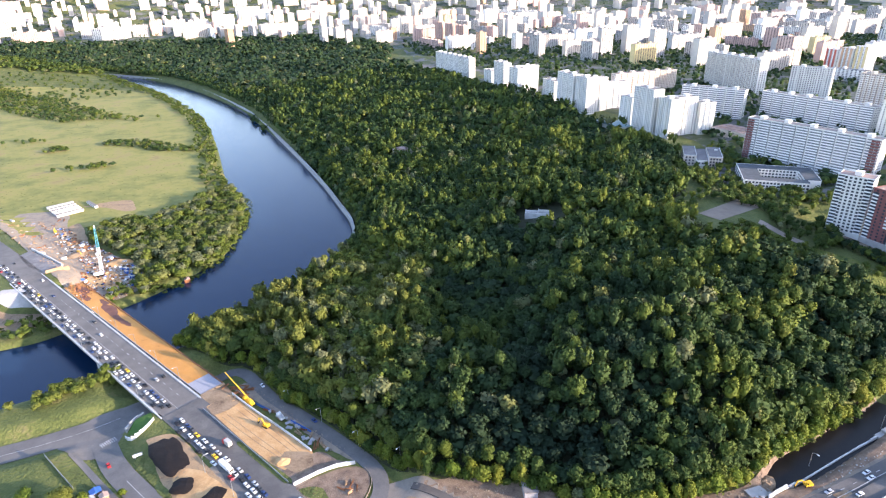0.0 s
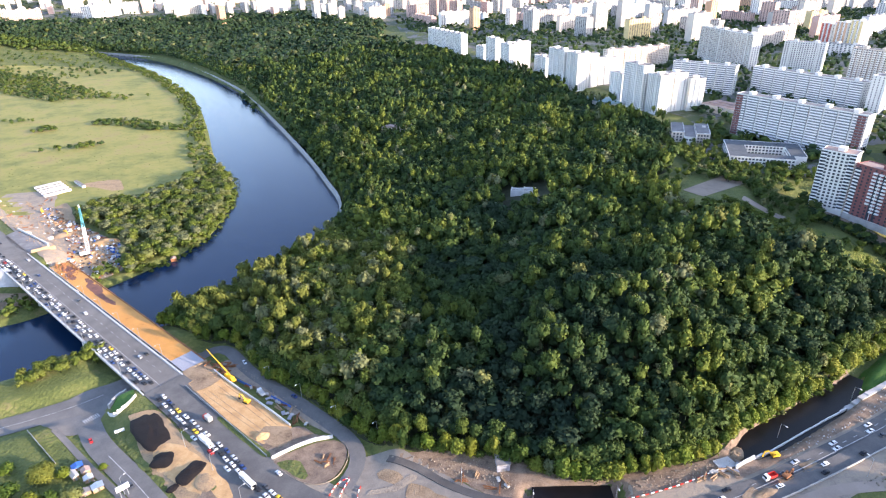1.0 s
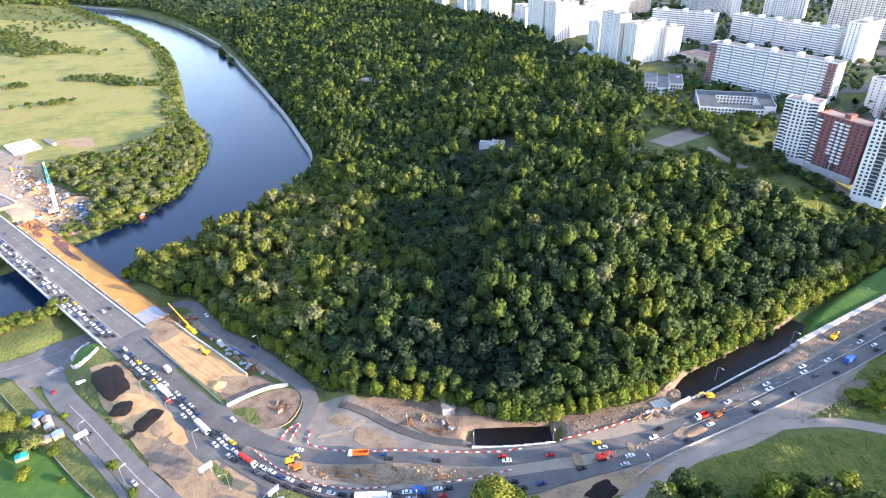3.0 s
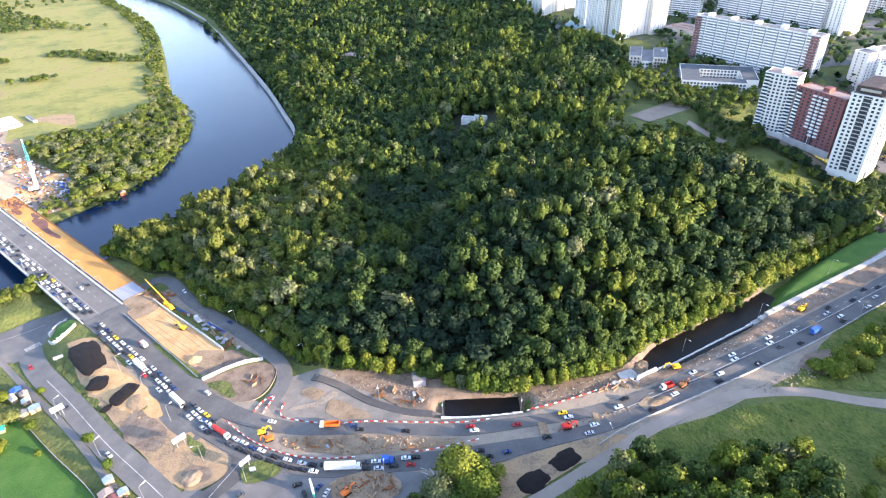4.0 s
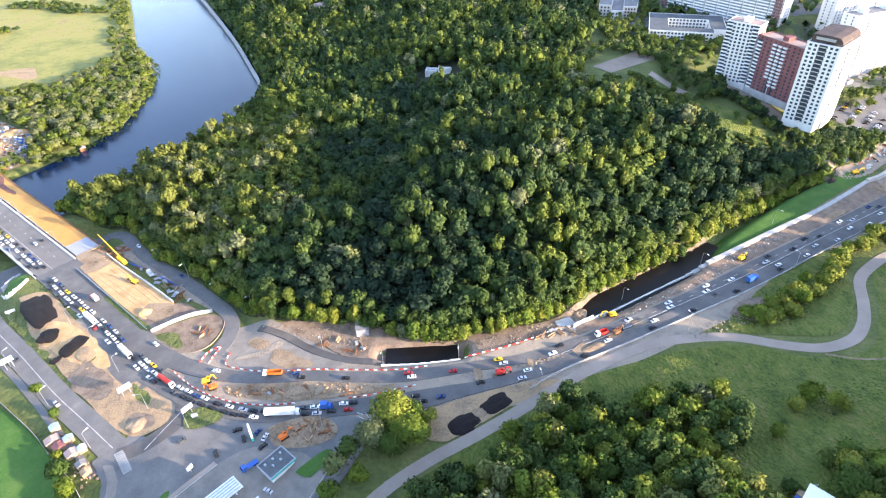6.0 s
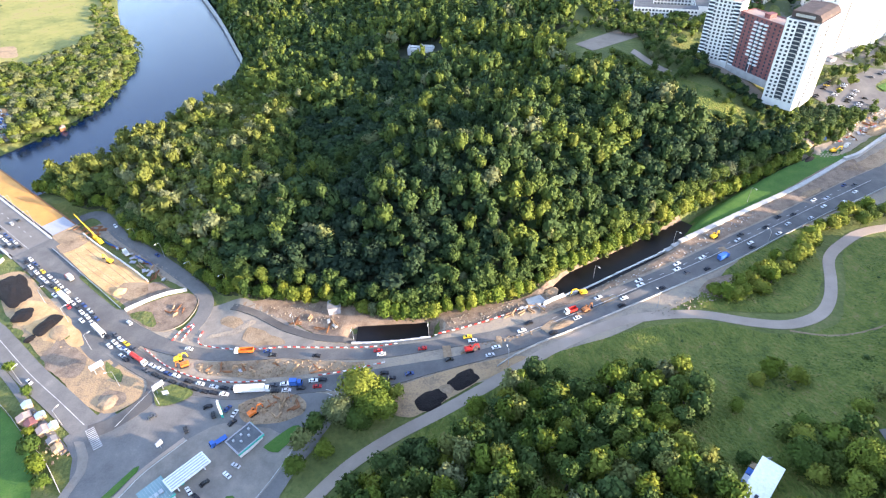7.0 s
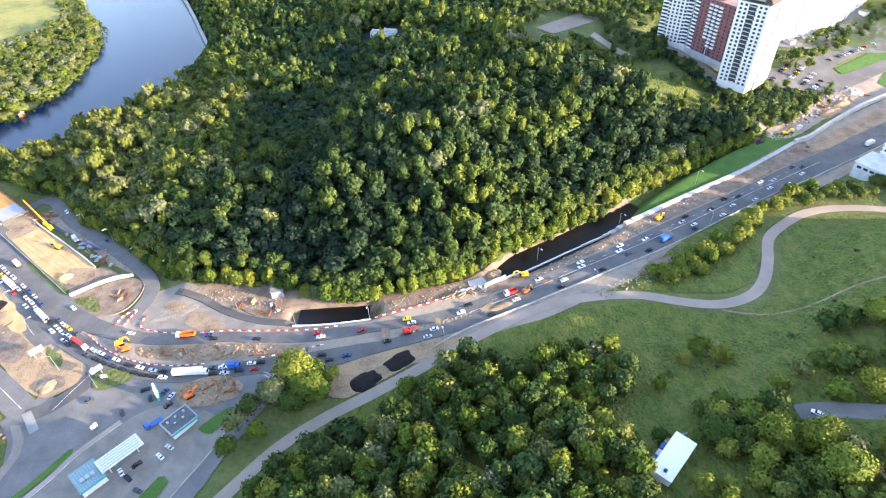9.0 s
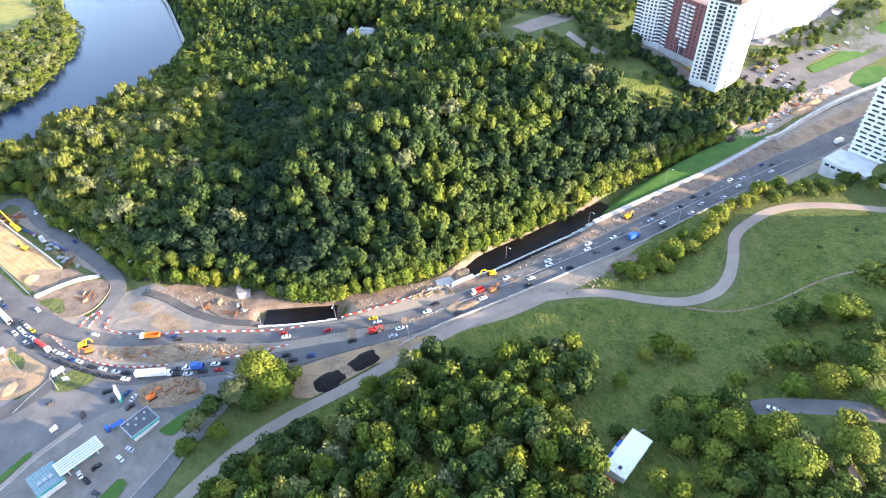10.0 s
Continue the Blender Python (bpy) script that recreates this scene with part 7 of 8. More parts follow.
ck = thing("mobile_crane", "yellow mobile crane lorry with a long lowered boom", "crane", pose(-127, 304, zat(-127, 304) + 0.5, 0, 0, 140))
part("chassis", Geo().box(-5, -1.3, 0.6, 5, 1.3, 1.5), "yellowpaint", ck)
part("cab", Geo().prism([(3.2, 1.5), (3.2, 2.9), (4.6, 2.9), (5.0, 1.5)], -1.2, 1.2), "yellowpaint", ck)
part("turret", Geo().box(-3.6, -1.2, 1.5, -0.6, 1.2, 2.9), "yellowpaint", ck)
part("boom", Geo().tube((-2.5, 0, 2.8), (12, 0, 8.0), 0.55, 0.45, 6).tube((12, 0, 8.0), (24, 0, 12.4), 0.38, 0.3, 6), "yellowpaint", ck)
wheels(ck, (-3.6, -2.2, 2.2, 3.6), 1.1, 0.55, 0.35)

cr = thing("crawler_crane", "tall white lattice crane with a teal upper mast", "crane", pose(-334, 512, zat(-334, 512) + 0.4, 0, 0, 35))
for s in (-1, 1):
    part("track", Geo().prism([(-4, 0.1), (-4.3, 0.7), (-3.8, 1.3), (3.8, 1.3), (4.3, 0.7), (4, 0.1)], s * 2.4 - 0.5, s * 2.4 + 0.5), "rubber", cr)
part("house", Geo().prism([(-5, 1.4), (-5.2, 3.6), (2.6, 3.6), (3.2, 1.4)], -1.8, 1.8), "whitepaint", cr)


def lattice(p, q, w0, w1, n, r=0.14):
    """A four-chord lattice mast from p to q."""
    p, q = Vector(p), Vector(q)
    tq = (q - p).to_track_quat("Z", "Y").to_matrix()
    g = Geo()

    def at(k, i):
        f = k / n
        w = (w0 + (w1 - w0) * f) / 2
        sx, sy = ((-1, -1), (1, -1), (1, 1), (-1, 1))[i % 4]
        return p + (q - p) * f + tq @ Vector((sx * w, sy * w, 0))
    for i in range(4):
        g.tube(at(0, i), at(n, i), r, r * 0.9, 4)
        for k in range(n):
            g.tube(at(k, i), at(k + 1, i + 1), r * 0.6, r * 0.6, 3)
            g.tube(at(k, i), at(k, i + 1), r * 0.6, r * 0.6, 3)
    return g


part("mast_lower", lattice((2, 0, 2.5), (4.2, 0, 29), 2.8, 2.4, 12, 0.2), "whitepaint", cr)
part("mast_upper", lattice((4.2, 0, 29.05), (5.6, 0, 48), 2.4, 1.2, 9, 0.2), "cranepaint", cr, "teal upper mast")
part("mast_head", Geo().box(5.0, -0.7, 48.0, 6.2, 0.7, 50.5), "whitepaint", cr)
part("hoist_cable", Geo().tube((6.0, 0, 49), (9.0, 0, 6), 0.06, 0.06, 4), "darkpaint", cr)


# ---------------- walls, barriers, lamps, signs ----------------
def wall_line(name, nodes, h, w, mat, label, lift=0.0, z=None, step=5, kind="structure"):
    """A free-standing wall built of abutting lengths."""
    line = curve(nodes, step)
    t = thing(name, label, "wall", kind=kind)
    for a, b in zip(line[:-1], line[1:]):
        L = math.hypot(b[0] - a[0], b[1] - a[1])
        za = zat(a[0], a[1]) if z is None else z
        zb = zat(b[0], b[1]) if z is None else z
        m = pose(a[0], a[1], max(za, zb) + lift, 0, 0, math.degrees(math.atan2(b[1] - a[1], b[0] - a[0])))
        part("wall_panel", Geo().box(0.02, -w / 2, -1.5, L - 0.02, w / 2, h), mat, t, m=m)
    return t


wall_line("retaining_wall", [(152, 211.5), (170, 221.5), (207, 241.5), (232, 254)], 2.3, 0.7, "whitecon", "pale new concrete retaining wall along a highway", 0.4)
wall_line("retaining_wall", [(232.3, 254.15), (254, 265), (290, 284.5), (334.6, 308.2), (363, 325.5), (390, 343)], 1.1, 2.8, "concrete", "broad low grey concrete wall above a turf slope", 0.4)
wall_line("retaining_wall", [(390, 343), (404, 349), (430, 367), (461, 386.5), (491, 402), (525, 418)], 2.6, 2.2, "concrete", "tall pale concrete wall of a ramp", 0.6)
wall_line("retaining_wall", [(-82, 233), (-71.4, 240.8), (-60.8, 246.4), (-52, 248.6)], 1.8, 0.6, "whitecon", "curved pale concrete wall round a traffic loop", 0.4)
wall_line("crash_barrier", [(122.7, 172), (131.8, 178), (144, 184.2), (159.4, 190.4), (175.2, 196.5), (191.8, 203.4), (209, 210.8), (224, 218), (251, 231), (291.4, 251.6), (339.2, 276.8), (393, 304.8), (450, 334)], 0.8, 0.36, "concrete", "pale concrete crash barrier beside the carriageway", 0.4)
wall_line("channel_kerb", [(50, 195.4), (70, 194.6), (91, 195.2)], 0.7, 1.0, "whitecon", "pale concrete kerb along a dark channel", 0.5)
wall_line("embankment_wall", [(-104, 545), (-102, 600), (-112, 650), (-130, 695), (-184, 822), (-288, 1042), (-378, 1222), (-456, 1362), (-645, 1632), (-845, 1850), (-1095, 2004), (-1300, 2080)], 6.9, 2.8, "concrete", "pale concrete river embankment walk", 0.0, WATER - 0.6, 30)
wall_line("embankment_wall", [(-330, 268), (-292, 296), (-266, 318), (-236, 338), (-212, 352)], 3.0, 1.4, "concrete", "low concrete river embankment", 0.0, WATER + 0.4, 12)
wall_line("garden_fence", [(-231.5, 261.7), (-216, 249), (-200.6, 236.5)], 1.8, 0.12, "concrete", "pale board fence beside a lawn", 0.0)
wall_line("garden_fence", [(-168, 209), (-154, 197.4), (-141.6, 187.6), (-118, 170), (-108, 161), (-95, 149), (-86, 142), (-70, 124)], 1.8, 0.12, "concrete", "long pale board fence beside a lawn", 0.0)
wall_line("garden_fence", [(193, 84), (203, 93.5), (214, 103.5), (219, 105)], 1.5, 0.12, "whitepaint", "white garden fence beside a pavilion", 0.0)
wall_line("ramp_wall", [(-193.5, 278), (-190, 275), (-185.2, 274.2), (-181, 278.5), (-179.4, 287)], 1.6, 0.5, "whitecon", "curved white concrete ramp wall", 0.2, step=2.5)
wall_line("ramp_wall", [(-194.8, 282), (-193, 289), (-190.7, 296.5)], 2.2, 1.2, "concrete", "pale concrete wing wall under a bridge", 0.0)
wall_line("site_fence", [(-139.5, 311), (-122, 296), (-104, 281), (-92, 270.8), (-78, 258.2)], 1.5, 0.5, "whitecon", "low white wall along a sand-filled road bed", 0.5)
wall_line("site_fence", [(-152, 295), (-133, 278), (-114, 261), (-98, 246.5), (-85, 234.5)], 1.1, 0.25, "steel", "grey sheet fence between a road and a sand-filled bed", 0.5)
wall_line("site_fence", [(-96, 285.4), (-81.5, 275)], 1.7, 0.12, "bluepaint", "blue sheet-metal site fence", 0.4)
wall_line("site_fence", [(-125, 304.6), (-111, 295.4)], 1.7, 0.12, "bluepaint", "blue sheet-metal site fence", 0.4)
wall_line("traffic_kerb", [(-46.5, 245.4), (-42.5, 239.5), (-41.5, 230.8), (-45, 219.7), (-53.9, 214.7), (-65.7, 218.3), (-78.2, 227.6)], 0.12, 0.25, "dust", "dusty concrete kerb round a traffic loop", 0.45, step=3)
wall_line("trench_wall", [(-420, 549), (-394, 531), (-369, 514)], 2.4, 0.8, "whitecon", "pale concrete wall of a trench", 0.4)
wall_line("trench_wall", [(-372, 493.5), (-365, 500), (-358, 507)], 2.4, 1.4, "wood", "tan boarded end wall of a trench", 0.4)


def barrier_row(nodes, n, label):
    """Red and white plastic barriers set end to end."""
    line = curve(nodes, 1.0)
    cum = np.concatenate([[0], np.cumsum(np.hypot(*np.diff(line[:, :2], axis=0).T))])
    for k in range(n):
        s = cum[-1] * (k + 0.5) / n
        i = min(np.searchsorted(cum, s), len(line) - 2)
        d = line[i + 1] - line[i]
        x, y = line[i][:2]
        t = solid("traffic_barrier", BARRIER[k % 2], None, label[k % 2], "barrier", pose(x, y, zat(x, y) + 0.45, 0, 0, math.degrees(math.atan2(d[1], d[0]))), "traffic barriers")


BARRIER = [Geo().prism([(-0.85, 0), (-0.85, 0.2), (-0.78, 0.6), (0.78, 0.6), (0.85, 0.2), (0.85, 0)], -0.15, 0.15).mesh("traffic_barrier", mt) for mt in ("redpaint", "whitepaint")]
BL = ("red plastic traffic barrier in a row", "white plastic traffic barrier in a row")
barrier_row([(-61, 203), (-44, 189), (-26, 180), (-8, 176), (9, 175.5)], 38, BL)
barrier_row([(-32, 214), (-33, 206), (-28, 201.8), (-9, 197.6), (14, 196.8), (32, 194.3), (58, 191.2), (74, 191.6)], 46, BL)
barrier_row([(34, 175.5), (46, 176.5), (56, 178), (68, 180)], 14, BL)
barrier_row([(-47.3, 206.8), (-44.1, 214.4), (-38.8, 217.7), (-40.8, 210.9), (-41.9, 206)], 16, BL)
barrier_row([(80, 194.5), (100, 197), (122, 203), (148, 213)], 30, ("grey concrete traffic barrier in a row", "white plastic traffic barrier in a row"))


def street_lamp(x, y, heading, z=None, h=11.0):
    z = zat(x, y) + 0.2 if z is None else z
    m = pose(x, y, z, 0, 0, heading)
    if not LAMP:
        t = thing("street_lamp", "grey steel street lamp with a single arm", "street lamp", m, "street lamps")
        part("pole", Geo().tube((0, 0, -0.5), (0, 0, 1.2), 0.2, 0.16, 8).tube((0, 0, 1.2), (0, 0, h), 0.15, 0.09, 8), "steel", t)
        part("arm", Geo().tube((0, 0, h - 0.1), (1.0, 0, h + 0.5), 0.08, 0.07, 6).tube((1.0, 0, h + 0.5), (2.6, 0, h + 0.6), 0.07, 0.06, 6), "steel", t)
        part("lamp_head", Geo().prism([(2.3, h + 0.5), (2.3, h + 0.72), (3.3, h + 0.74), (3.5, h + 0.58)], -0.2, 0.2), "whitepaint", t)
        LAMP.append(t)
        return t
    return copy_thing(LAMP[0], m)


LAMP = []
for s in range(-140, 70, 30):
    street_lamp(*along(s, -0.2), rot + 90, DECK)
for s in range(-150, 70, 32):
    street_lamp(*along(s, 26.2), rot - 90, DECK)
for x, y, a in ((-101, 303, -130), (-77, 284, -130), (-52, 263, -130), (-27, 246, -120), (18, 211, -90), (51, 197.3, -95), (90, 197, -95), (185, 235, -60), (-132, 243, 40), (-111, 226, 40), (-89, 204, 40), (-117, 185, 55), (-84, 158, 55), (-152, 214, 55), (128, 172, 100), (210, 203, 115), (290, 250, 115), (-40, 165, 80), (24, 161, 90), (-64, 178, 200), (240, 262, -60), (300, 297, -60)):
    street_lamp(x, y, a)


def billboard(x, y, heading, w, h, up, label, legs=2):
    z = zat(x, y)
    t = thing("billboard", label, "billboard", pose(x, y, z, 0, 0, heading))
    for k in range(legs):
        c = 0 if legs == 1 else (-w * 0.28 + w * 0.56 * k)
        part("post", Geo().tube((c, 0, -0.5), (c, 0, up), 0.25, 0.22, 8), "steel", t)
    part("panel", Geo().box(-w / 2, -0.25, up, w / 2, 0.25, up + h), "whitepaint", t)
    part("frame", Geo().box(-w / 2 - 0.1, -0.3, up + h, w / 2 + 0.1, 0.3, up + h + 0.15).box(-w / 2 - 0.1, -0.3, up - 0.15, w / 2 + 0.1, 0.3, up), "steel", t)


billboard(-176.5, 259, 30, 5, 1.6, 1.5, "low white sign board on a grass verge", 2)
billboard(-151, 212.6, 44, 6.2, 3.0, 5, "blank white billboard seen from behind on two posts")
billboard(-78, 188, 44, 6.4, 3.0, 4, "blank white roadside billboard on two posts", 2)
billboard(-42, 173, 50, 5.5, 2.6, 4, "pale price sign on a grass island", 2)
billboard(-38, 170, 10, 2.6, 2.2, 2, "small white sign board on a grass island", 1)
billboard(-32, 142, 60, 3, 2.2, 2.5, "small white sign board at a yard entrance", 1)
st = thing("filling_station_totem", "white and teal filling station price totem", "sign", pose(-8, 157, zat(-8, 157) + 0.3, 0, 0, 115))
part("panel", Geo().box(-1.8, -0.4, 0, 1.8, 0.4, 9), "whitepaint", st)
part("base_panel", Geo().box(-1.85, -0.45, 0.0, 1.85, 0.45, 2.4), "tealpaint", st)
for k in range(4):
    part("price_bar", Geo().box(-1.4, -0.46, 3.2 + 1.2 * k, 1.4, -0.41, 3.9 + 1.2 * k), "tealpaint", st)

# ---------------- small buildings ----------------
zk = zat(8, 140) + 0.25
ko = thing("shop_kiosk", "low rectangular shop with a dark roof and white and teal fascia", "building", pose(-1.5, 140, zk, 0, 0, 48))
part("wall", Geo().box(0.5, -9.5, 0, 12.5, -0.5, 3.6), "panel", ko)
for a_ in ((-0.2, -10.2, 13.2, -9.75), (-0.2, -0.25, 13.2, 0.2), (-0.2, -9.75, 0.25, -0.25), (12.75, -9.75, 13.2, -0.25)):
    part("fascia", Geo().box(a_[0], a_[1], 3.3, a_[2], a_[3], 4.3), "greyplate", ko)
part("teal_band", Geo().box(-0.26, -10.3, 3.0, 13.26, -10.2, 4.2).box(13.2, -10.2, 3.0, 13.3, 0.2, 4.2), "tealpaint", ko)
part("roof", Geo().box(0.4, -9.6, 3.7, 12.6, -0.4, 4.0), "slate", ko)
for k in range(5):
    part("roof_unit", Geo().box(2 + 2 * k, -3.2 - k % 2 * 3, 4.0, 2.9 + 2 * k, -2.2 - k % 2 * 3, 4.8), "steel", ko)
ca = thing("filling_station_canopy", "flat white ribbed canopy over fuel pumps", "canopy", pose(-24, 123, zat(-18, 126) + 0.25, 0, 0, 46))
part("roof", Geo().box(0, -7.5, 5.0, 18.5, 0, 5.7), "whitepaint", ca)
for k in range(5):
    part("roof_rib", Geo().box(0.6, -6.9 + 1.4 * k, 5.7, 17.9, -6.5 + 1.4 * k, 5.95), "steel", ca)
for x, y in ((3, -2), (15.5, -2), (3, -5.5), (15.5, -5.5)):
    part("column", Geo().box(x - 0.25, y - 0.25, -0.2, x + 0.25, y + 0.25, 5.0), "whitepaint", ca)
for x in (5.5, 12.5):
    part("fuel_pump", Geo().box(x - 0.6, -4.2, 0, x + 0.6, -3.3, 1.9), "tealpaint", ca)
sh = thing("filling_station_shop", "square shop with a grey-blue roof and teal edging", "building", pose(-34, 118.5, zat(-25, 118) + 0.25, 0, 0, 46))
part("wall", Geo().box(0.4, -12, 0, 10.6, -0.4, 3.8), "panel", sh)
part("roof", Geo().box(0, -12.4, 3.8, 11, 0, 4.4), "greenroof", sh, "pale grey-green sheet roof")
for a_ in range(9):
    part("roof_seam", Geo().box(0.9 + 1.15 * a_, -12.2, 4.4, 1.0 + 1.15 * a_, -0.2, 4.48), "steel", sh)
part("teal_edge", Geo().box(-0.05, -12.5, 3.5, 11.05, -12.41, 4.5).box(11.01, -12.4, 3.5, 11.1, 0, 4.5), "tealpaint", sh)
for k in range(3):
    part("roof_unit", Geo().box(2.5 + 2.2 * k, -8.4, 4.4, 4 + 2.2 * k, -6.4, 5.2), "steel", sh)
hu = thing("transformer_hut", "small grey-blue transformer hut with a flat roof", "building", pose(36, 216.5, zat(40, 216), 0, 0, 5))
part("wall", Geo().box(0, 0, -0.5, 6.5, 8, 5), "greyplate", hu)
part("roof", Geo().box(-0.4, -0.4, 5, 6.9, 8.4, 5.4), "roof", hu)
part("door", Geo().box(2.2, -0.08, 0, 4.2, 0.02, 2.2), "steel", hu)
pv = thing("pavilion", "white flat-roofed garden pavilion among trees", "building", pose(203, 82, zat(210, 88), 0, 0, 44))
part("wall", Geo().box(0.5, 0.4, -1, 19.5, 7.6, 4.2), "panel", pv)
part("roof", Geo().box(0, 0, 4.2, 20.5, 8.2, 4.7), "whitepaint", pv)
part("vent", Geo().box(2.2, 3, 4.7, 3.4, 4.2, 5.3), "darkpaint", pv)
tc = thing("trade_stall", "row of blue and grey garden containers beside a pavilion", "container", pose(202, 92, zat(205, 94), 0, 0, 44))
for k, mt in enumerate(("bluepaint", "steel", "bluepaint", "wood")):
    part("container", Geo().box(3.4 * k, 0, 0, 3.4 * k + 3, 2.4, 2.2), mt, tc)
rh = thing("shed", "small shed with a red tin roof", "shed", pose(197, 80, zat(199, 82), 0, 0, 44))
part("wall", Geo().box(0, 0, -0.5, 4, 3.4, 2.2), "wood", rh)
part("roof", Geo().prism([(-0.3, 2.2), (2, 3.4), (4.3, 2.2)], -0.3, 3.7), "redwall", rh)
rt = thing("gazebo", "gazebo with a faded orange and green tent roof", "gazebo", pose(274, 73, zat(274, 73)))
part("roof", Geo().add([(-4, -4, 2.4), (4, -4, 2.4), (4, 4, 2.4), (-4, 4, 2.4), (0, 0, 4.6)], [(0, 1, 4), (1, 2, 4), (2, 3, 4), (3, 0, 4), (3, 2, 1, 0)]), "orangewall", rt)
for x in (-3.6, 3.6):
    for y in (-3.6, 3.6):
        part("post", Geo().tube((x, y, -0.5), (x, y, 2.5), 0.12, 0.12, 6), "wood", rt)
strip("road_park_lane", curve([(262, 108), (272, 107), (289, 101), (306, 95), (330, 92), (370, 92)], 3), 7.5, "asphalt", "short worn asphalt lane among trees", "road", lift=0.4)

# ruin on the hill, and the roofs beyond it
ru = thing("ruined_building", "abandoned roofless pale concrete building in a forest clearing", "ruin", pose(78, 556, zat(88, 556) + 1.5, 0, 0, -12))
for a_ in ((0, 0, 20, 0.6, 7), (0, 0.6, 0.6, 10, 7), (0.6, 9.4, 20, 10, 6), (19.4, 0.6, 20, 9.4, 5), (10, 0.6, 10.5, 9.4, 10), (10.5, 6, 20, 6.5, 10)):
    part("wall", Geo().box(a_[0] * 1.25, a_[1], -12, a_[2] * 1.25, a_[3], a_[4] * 0.6), "whitecon", ru)
part("slab", Geo().box(0.8, 0.6, 1.6, 12.4, 9.4, 2.0).box(13.2, 0.6, 3.6, 24.2, 6, 4.0), "concrete", ru)
part("lower_wall", Geo().box(14, -16, -12, 14.6, -0.1, 2).box(14.6, -16, -12, 24, -15.4, 1.5), "concrete", ru)
ru2 = thing("forest_hall", "low brownish hall roofs among forest trees", "building", pose(-76, 838, zat(-50, 830) - 6, 0, 0, -22))
part("wall", Geo().box(0, 0, -2, 24, 12, 16).box(28, 0, -2, 46, 12, 19), "beige", ru2)
part("roof", Geo().prism([(-0.6, 16), (12, 19), (24.6, 16)], -0.5, 12.5).prism([(27.5, 19), (37, 22), (46.5, 19)], -0.5, 12.5), "rooftan", ru2)


# ---------------- heaps, site clutter ----------------
def heap(name, x, y, rx, ry, h, turn, mat, label, seed=1, sq=2.0):
    """A tipped heap with slumped, uneven sides."""
    n, k = 26, 9
    z0 = zat(x, y) + 0.3
    g = Geo()
    vs = []
    for j in range(k + 1):
        f = j / k
        for i in range(n):
            a = 2 * math.pi * i / n
            c, s = math.cos(a), math.sin(a)
            q = (abs(c) ** sq + abs(s) ** sq) ** (-1 / sq) * (1 + 0.20 * noise.noise((c * 1.7 + seed, s * 1.7, seed * 3.1)) + 0.12 * noise.noise((c * 5, s * 5, seed)))
            r = (1 - f) * q
            hh = h * (1 - (1 - f) ** 2) * (0.85 + 0.35 * noise.noise((c * r * 3 + seed, s * r * 3, 7.7)))
            vs.append((rx * r * c, ry * r * s, hh - (0.5 if j == 0 else 0)))
    fs = [(j * n + i, j * n + (i + 1) % n, (j + 1) * n + (i + 1) % n, (j + 1) * n + i) for j in range(k) for i in range(n)]
    return solid(name, g.add(vs, fs), mat, label, "heap", pose(x, y, z0, 0, 0, turn), smooth=True)


heap("soil_mound", -157, 257, 17.5, 8.2, 1.8, -50, "soil", "large squarish heap of black topsoil on sandy earth", 1, 5.0)
heap("soil_mound", -140, 235.5, 8, 6.5, 1.6, 20, "soil", "heap of black topsoil on sandy earth", 2)
heap("soil_mound", -122, 226, 8.5, 5.6, 1.6, 60, "soil", "heap of black topsoil tipped on sand", 3, 3.0)
heap("soil_mound", -128, 217, 4.5, 2.6, 1.0, 30, "soil", "low spread of black topsoil", 4)
heap("soil_mound", 91, 156, 8, 5.2, 1.5, 32, "soil", "heap of black topsoil beside a path", 5, 4.0)
heap("soil_mound", 106, 165.5, 8, 5, 1.5, 32, "soil", "heap of black topsoil beside a path", 6, 4.0)
heap("sand_mound", -112, 218, 8, 5, 1.0, -40, "tansand", "low heap of pale sandy earth", 7)
heap("sand_mound", -92, 250, 4.5, 4, 2.2, 0, "sand", "small heap of sand on a road bed", 8)
heap("sand_mound", 98, 161, 4, 3, 1.6, 0, "dirt", "small heap of pale rubble", 9)
heap("earth_mound", -66, 170, 6, 4.5, 1.6, 20, "dirt", "low heap of reddish earth", 10)
heap("earth_mound", 373, 366, 9, 6, 3.6, 60, "dirt", "steep bank of orange-brown earth at a wood's end", 18)
heap("earth_mound", 381, 376, 7, 5, 2.6, 10, "dirt", "heap of sandy earth beside a skip", 19)
heap("soil_mound", 366, 346, 7, 2.6, 0.9, 30, "soil", "spread of black topsoil at the tip of a turf slope", 20, 3.0)
heap("earth_mound", 440, 384, 14, 5, 3.0, 28, "tansand", "long heap of sandy earth", 11)
heap("earth_mound", 456, 396, 10, 5, 3.0, 28, "tansand", "heap of sandy earth on roadworks", 12)
heap("earth_mound", 156, 222, 9, 4, 2.4, 40, "dirt", "bank of reddish rubble below a wood", 13)
heap("earth_mound", 345, 304.5, 12, 3.2, 1.6, 28, "dirt", "long heap of spoil beside a carriageway", 14)
heap("earth_mound", 160, 196.5, 8, 2.6, 1.0, 18, "dirt", "low spoil heap on a median", 15)
heap("earth_mound", -330, 540, 14, 9, 3.2, 18, "sand", "heap of sand on a building site", 16)
heap("earth_mound", -385, 560, 12, 8, 3, 40, "dirt", "dark spoil heap on a building site", 17)

rng = np.random.default_rng(77)


UNIT = {}


